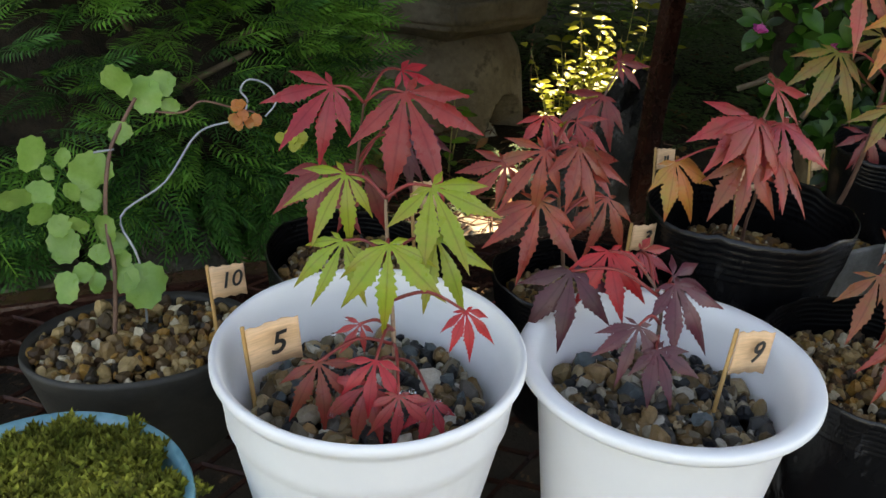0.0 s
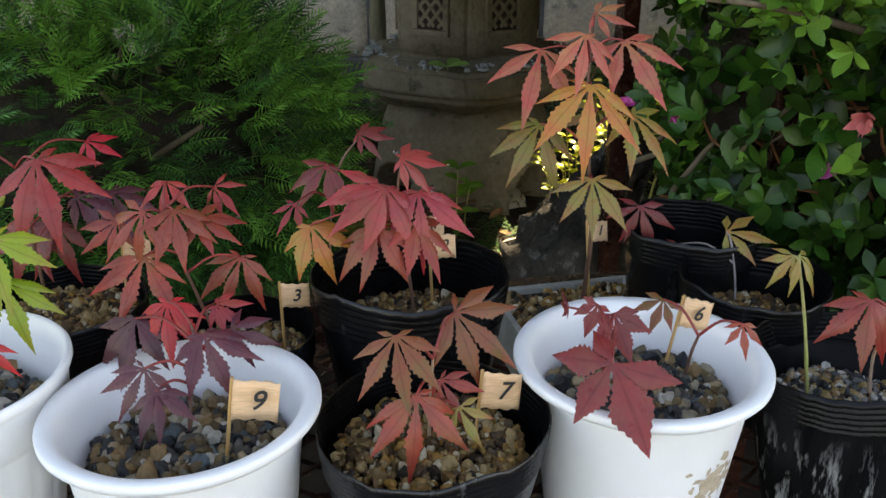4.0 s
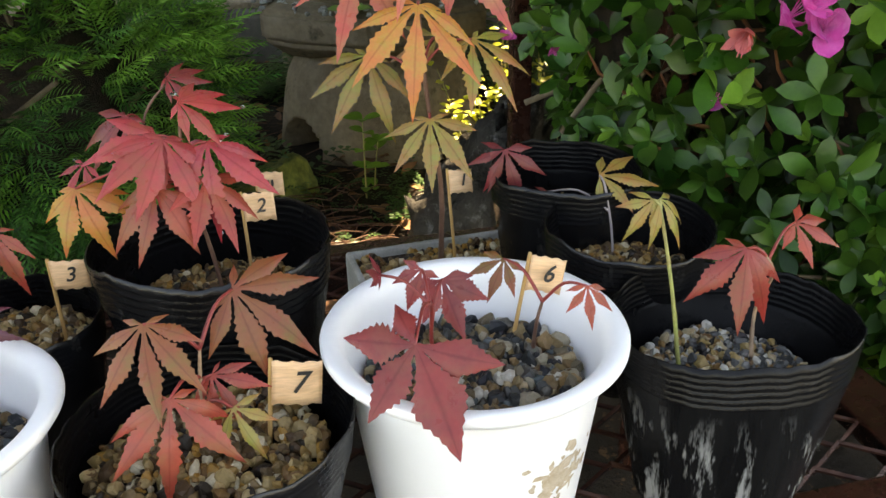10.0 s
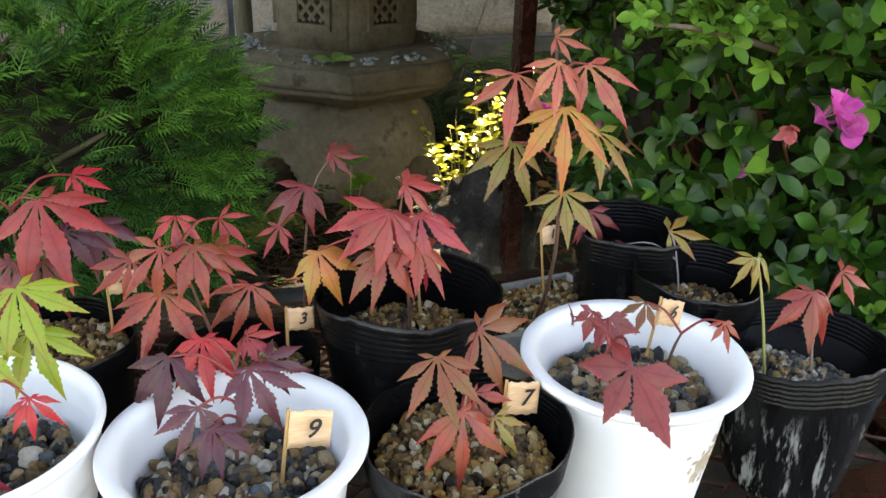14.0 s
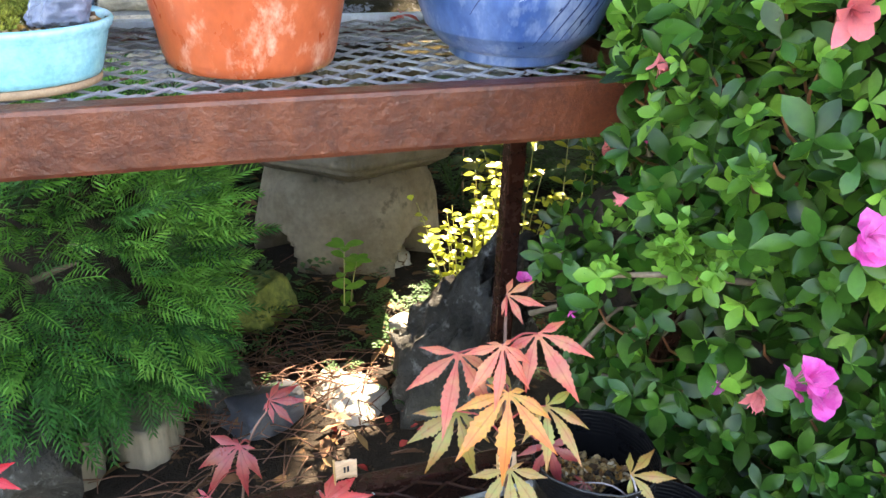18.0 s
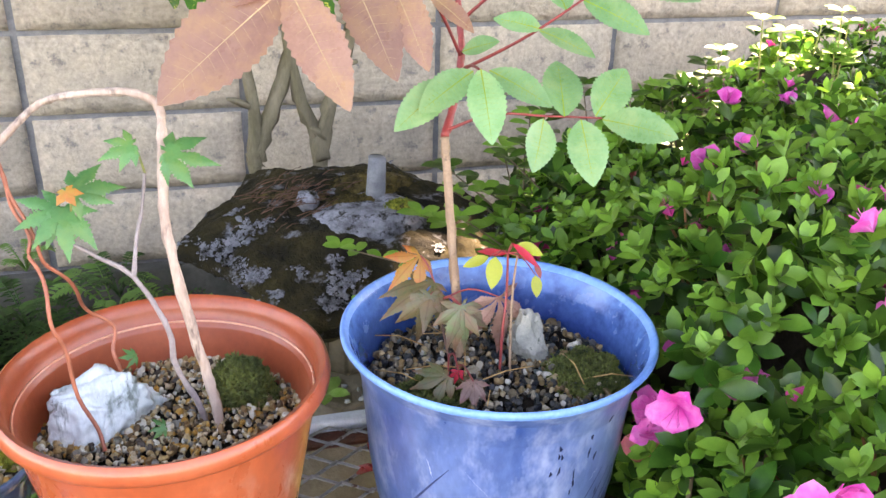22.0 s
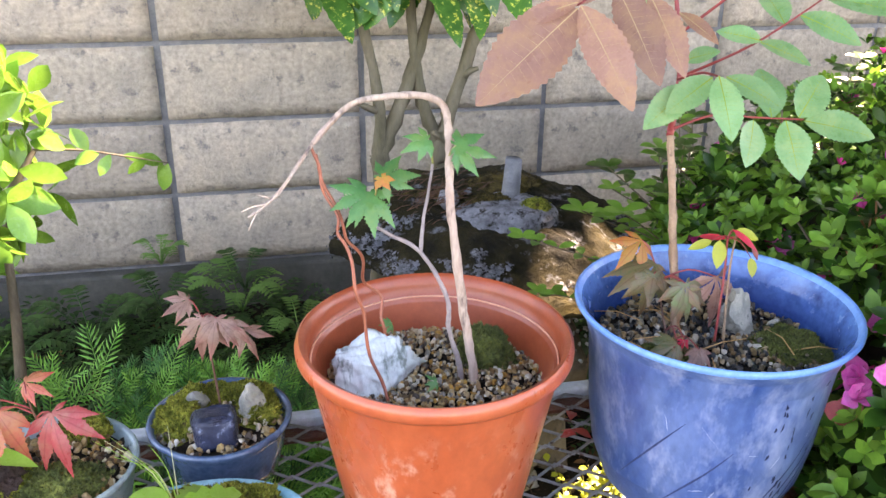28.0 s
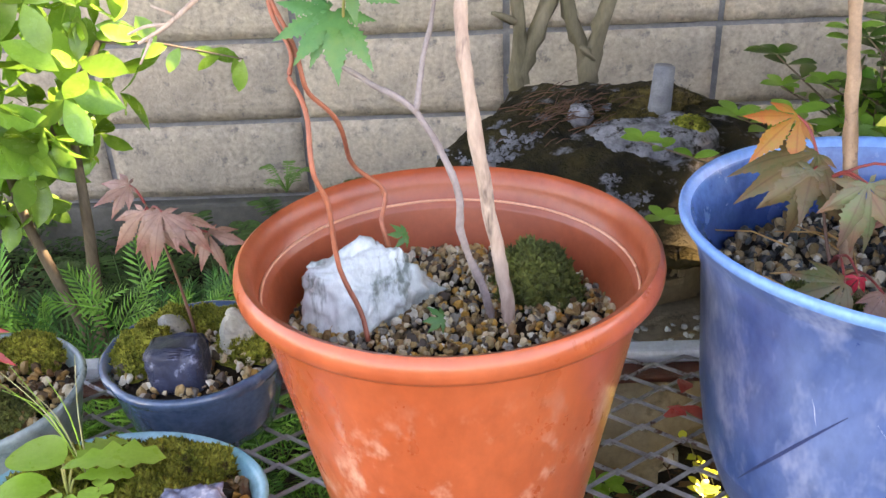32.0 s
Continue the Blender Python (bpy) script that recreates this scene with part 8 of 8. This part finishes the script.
# ---- small plants, drops and fallen petals ----
def sprig(at, height, size, mat, label, seed, pairs=5, lean=(0.0, 0.0), bare=0.2, wood=M_stem_green):
    """An upright young shoot with pairs of oval leaves."""
    rng = random.Random(seed)
    sp = thing("green_sprig", label, "plant", at)
    line = smooth_line([(0, 0, -0.01), (lean[0] * 0.3, lean[1] * 0.3, height * 0.5), (lean[0], lean[1], height)], 6)
    v, f = tube(line, 0.0018, 0.0008, 6)
    make("stem", v, f, wood, sp)
    for k in range(pairs):
        first = int(bare * len(line))
        p = line[min(len(line) - 1, first + int((len(line) - first) * k / max(1, pairs - 1)))]
        for sd in range(2 if k < pairs - 1 else 4):
            a = k * 1.3 + sd * math.pi * (1 if k < pairs - 1 else 0.5) + rng.uniform(-0.4, 0.4)
            v, f = blade(size * rng.uniform(0.8, 1.15), size * 0.5, 5, fold=0.2, droop=0.25, shape=0.55, taper=0.65)
            m = Matrix.Translation(p) @ frame_of((math.cos(a), math.sin(a), 0.45), (0, -0.3, 1))
            make("leaf", [m @ Vector(q) for q in v], f, mat, sp)


sprig((0.541, 1.262, 0.0), 0.17, 0.034, L_azalea_new, "green herb shoot with oval leaves on the soil", 1, 6, (0.0, -0.01))
sprig((0.560, 1.30, 0.0), 0.12, 0.030, L_azalea_new, "green herb shoot with oval leaves on the soil", 2, 5, (0.01, -0.01))
sprig((0.551, 1.44, 0.24), 0.07, 0.045, L_green, "small drooping herb growing on the lantern", 9, 2, (0.0, -0.03))
sprig((0.715, 1.20, 0.02), 0.17, 0.019, L_yellow, "sunlit yellow-green shoot by the rack leg", 15, 9, (-0.04, 0.01))
sprig((0.76, 1.17, 0.02), 0.20, 0.020, L_yellow, "sunlit yellow-green shoot by the rack leg", 16, 9, (0.04, -0.01))
sprig((0.745, 1.185, 0.02), 0.22, 0.020, L_yellow, "sunlit yellow-green shoot by the rack leg", 11, 10, (0.01, 0.0))
sprig((0.775, 1.20, 0.02), 0.17, 0.019, L_yellow, "sunlit yellow-green shoot by the rack leg", 12, 9, (0.02, 0.0))
sprig((0.73, 1.24, 0.02), 0.14, 0.018, L_yellow, "sunlit yellow-green shoot by the rack leg", 13, 8, (0.0, 0.02))
sprig((0.80, 1.26, 0.02), 0.26, 0.020, L_yellow, "sunlit yellow-green shoot by the rack leg", 14, 11, (0.02, 0.02))
for i, (x, y, z, h) in enumerate(((0.90, 1.52, 0.02, 0.16), (0.94, 1.55, 0.02, 0.20), (1.10, 1.48, 0.02, 0.24), (1.14, 1.50, 0.02, 0.28), (1.08, 1.52, 0.02, 0.22))):
    sprig((x, y, z), h, 0.036, L_yellow, "sunlit yellow-green shoot between lantern and azalea", 20 + i, 6, (0.02 * (i % 3 - 1), 0.0))
for i, (x, y, h) in enumerate(((1.13, 1.20, 0.13), (1.17, 1.22, 0.11), (1.205, 1.20, 0.12), (1.245, 1.19, 0.14), (1.275, 1.22, 0.12), (1.155, 1.17, 0.08), (1.22, 1.16, 0.09))):
    sprig((x, y, 0.82), h, 0.028, L_azalea_new, "sunlit yellow-green azalea shoot in front of the wall", 40 + i, 6, (0.01 * (i % 3 - 1), 0.0))
tall = thing("dry_grass_stalk", "tall thin dry stalk beside the lantern", "grass", (0.92, 1.70, 0.0))
v, f = tube(smooth_line([(0, 0, 0.0), (0.0, 0.02, 0.16), (0.083, 0.083, 0.33), (0.10, 0.09, 0.38)], 5), 0.003, 0.0012, 6)
make("stem", v, f, M_stem_tan, tall)
sprig((0.76, 1.05, 0.60), 0.150, 0.023, L_azalea_new, "light green azalea shoot reaching out behind the blue pot", 3, 6, (-0.238, -0.02), bare=0.62, wood=M_bark)
sprig((0.76, 1.05, 0.58), 0.095, 0.022, L_azalea_new, "light green azalea shoot reaching out behind the blue pot", 4, 5, (-0.215, -0.02), bare=0.62, wood=M_bark)
rng = random.Random(66)
for i in range(16):
    x, y = rng.uniform(0.76, 1.10), rng.uniform(1.10, 1.26)
    sprig((x, y, 0.62), rng.uniform(0.16, 0.25) + 0.16 * (x - 0.76), rng.uniform(0.024, 0.032), L_azalea if i % 3 else L_azalea_new, "upright azalea shoot standing clear of the bush before the wall", 70 + i, 7, (rng.uniform(-0.05, 0.02), 0.0), bare=0.35, wood=M_bark)
for i in range(9):
    x = rng.uniform(0.66, 0.80)
    sprig((x + 0.14, rng.uniform(1.08, 1.18), 0.60), rng.uniform(0.12, 0.19) + 0.4 * (x - 0.66), rng.uniform(0.024, 0.032), L_azalea_new if i % 3 else L_azalea, "upright azalea shoot standing clear of the bush before the wall", 90 + i, 6, (rng.uniform(-0.17, -0.12), 0.0), bare=0.50, wood=M_bark)


def fern(at, size, label, seed, fronds=7, lift=0.8):
    rng = random.Random(seed)
    fe = thing("fern", label, "fern", at)
    for k in range(fronds):
        a = 2 * math.pi * k / fronds + rng.uniform(-0.4, 0.4)
        ln = size * rng.uniform(0.7, 1.1)
        s = Soup()
        for j in range(14):
            t = (j + 1) / 15
            p = Vector((math.cos(a) * ln * t, math.sin(a) * ln * t, ln * lift * math.sin(t * 2.3)))
            out = Vector((math.cos(a), math.sin(a), 0.3))
            side = Vector((-math.sin(a), math.cos(a), 0))
            for sd in (-1, 1):
                q = ln * 0.26 * math.sin(math.pi * (0.15 + 0.85 * (1 - t) ** 0.8))
                v, f = blade(q, q * 0.34, 3, fold=0.15, droop=0.2, teeth=0.15)
                s.add(v, f, Matrix.Translation(p) @ frame_of(side * sd + out * 0.45, (0, -0.2, 1)))
        rib, rf = tube([(0, 0, 0)] + [(math.cos(a) * ln * j / 15, math.sin(a) * ln * j / 15, ln * lift * math.sin(j / 15 * 2.3)) for j in range(1, 15)], 0.0022, 0.0010, 5)
        s.add(rib, rf)
        make("frond", s.v, s.f, L_cover if seed % 3 else L_fern, fe)


def leaf_clump(at, spread, count, size, mat, label, seed):
    """A low weed clump: thin stems with many small leaves, wider at the top."""
    rng = random.Random(seed)
    cl = thing("weed_clump", label, "weeds", at)
    st, s = Soup(), Soup()
    for k in range(max(5, count // 14)):
        e = Vector((rng.gauss(0, spread[0]), rng.gauss(0, spread[1]), spread[2] * rng.uniform(0.45, 1.0)))
        line = smooth_line([(e.x * 0.3, e.y * 0.3, -0.01), (e.x * 0.6, e.y * 0.6, e.z * 0.55), e], 4)
        v, f = tube(line, 0.0014, 0.0006, 5)
        st.add(v, f)
        for j in range(14):
            p = line[rng.randrange(len(line) // 3, len(line))] + Vector((rng.gauss(0, 0.006), rng.gauss(0, 0.006), rng.gauss(0, 0.006)))
            a = rng.uniform(0, 6.28)
            q = size * rng.uniform(0.6, 1.25)
            v, f = blade(q, q * rng.uniform(0.45, 0.65), 4, fold=0.2, droop=0.3, shape=0.52, taper=0.7)
            s.add(v, f, Matrix.Translation(p) @ frame_of((math.cos(a), math.sin(a), rng.uniform(-0.2, 0.8)), (rng.uniform(-0.4, 0.4), -0.4, 1)))
    make("stem", st.v, st.f, M_stem_green, cl, "thin green stems", True, "stuff")
    make("foliage", s.v, s.f, mat, cl, "many small leaves", True, "stuff")


leaf_clump((0.745, 1.21, 0.02), (0.035, 0.03, 0.24), 180, 0.017, L_yellow, "sunlit yellow-green weeds beside the dark rock", 301)
leaf_clump((0.80, 1.25, 0.02), (0.03, 0.03, 0.27), 130, 0.017, L_yellow, "sunlit yellow-green weeds beside the dark rock", 302)
leaf_clump((0.90, 1.34, 0.02), (0.03, 0.03, 0.30), 110, 0.018, L_yellow, "sunlit yellow-green weeds behind the rack leg", 303)
L_fern = leaf_mat("pale_fern_frond", (0.12, 0.27, 0.06), (0.17, 0.33, 0.08), 0.5, 0.35)
for i, (x, y, z, q) in enumerate(((-0.05, 2.14, 0.10, 0.15), (0.14, 2.16, 0.10, 0.14), (0.05, 2.05, 0.04, 0.12), (-0.22, 2.1, 0.06, 0.16), (0.28, 2.1, 0.04, 0.12), (-0.4, 2.0, 0.03, 0.16), (0.15, 2.20, 0.14, 0.10), (-0.055, 2.235, 0.215, 0.075), (0.90, 1.72, 0.04, 0.20), (1.02, 1.62, 0.04, 0.18), (1.12, 1.86, 0.05, 0.22), (0.86, 2.00, 0.05, 0.20), (1.30, 1.72, 0.05, 0.2))):
    fern((x, y, z), q, "feathery green fern at the foot of the wall", 200 + i)

rng = random.Random(88)
pet = Soup()
for k in range(26):
    x, y = (0.512 + rng.gauss(0, 0.010), 0.794 + rng.gauss(0, 0.010)) if k < 4 else (rng.uniform(0.42, 0.60), rng.uniform(0.75, 0.98))
    m = Matrix.Translation((x, y, BED2 + 0.001 + 0.002 * rng.random() if k < 4 else ground_height(x, y) + 0.012)) @ Euler((rng.uniform(-0.2, 0.2), rng.uniform(-0.2, 0.2), rng.uniform(0, 6))).to_matrix().to_4x4()
    v, f = blade(rng.uniform(0.014, 0.022), 0.012, 4, fold=0.3, droop=0.3, shape=0.6)
    pet.add(v, f, m)
tagged(make("fallen_petals", pet.v, pet.f, L_red), "red petals fallen on the shelf mesh and the soil", "petals", kind="stuff")


def drops(parent, points, seed):
    """Beads of rain lying on a leaf."""
    rng = random.Random(seed)
    for p in points:
        r = rng.uniform(0.0010, 0.0018)
        make("water_drop", [Vector((q.x * r, q.y * r, q.z * r * 0.7)) + Vector(p) for q in BALL2[0]], BALL2[1], M_water, parent, "clear rain drop")


for ob in [o for o in bpy.data.objects if o.name.startswith("leaf") and o.parent is not None and o.parent.name.startswith("maple_seedling") and o.data.materials[0] in (L_red, L_rose)]:
    me = ob.data
    rng = random.Random(len(ob.name) + int(ob.name[-2:]) if ob.name[-2:].isdigit() else 3)
    pts = []
    for k in range(3):
        pg = me.polygons[rng.randrange(len(me.polygons))]
        pts.append(pg.center + pg.normal * (0.0006 if pg.normal.z > 0 else -0.0006))
    drops(ob, pts, len(pts))
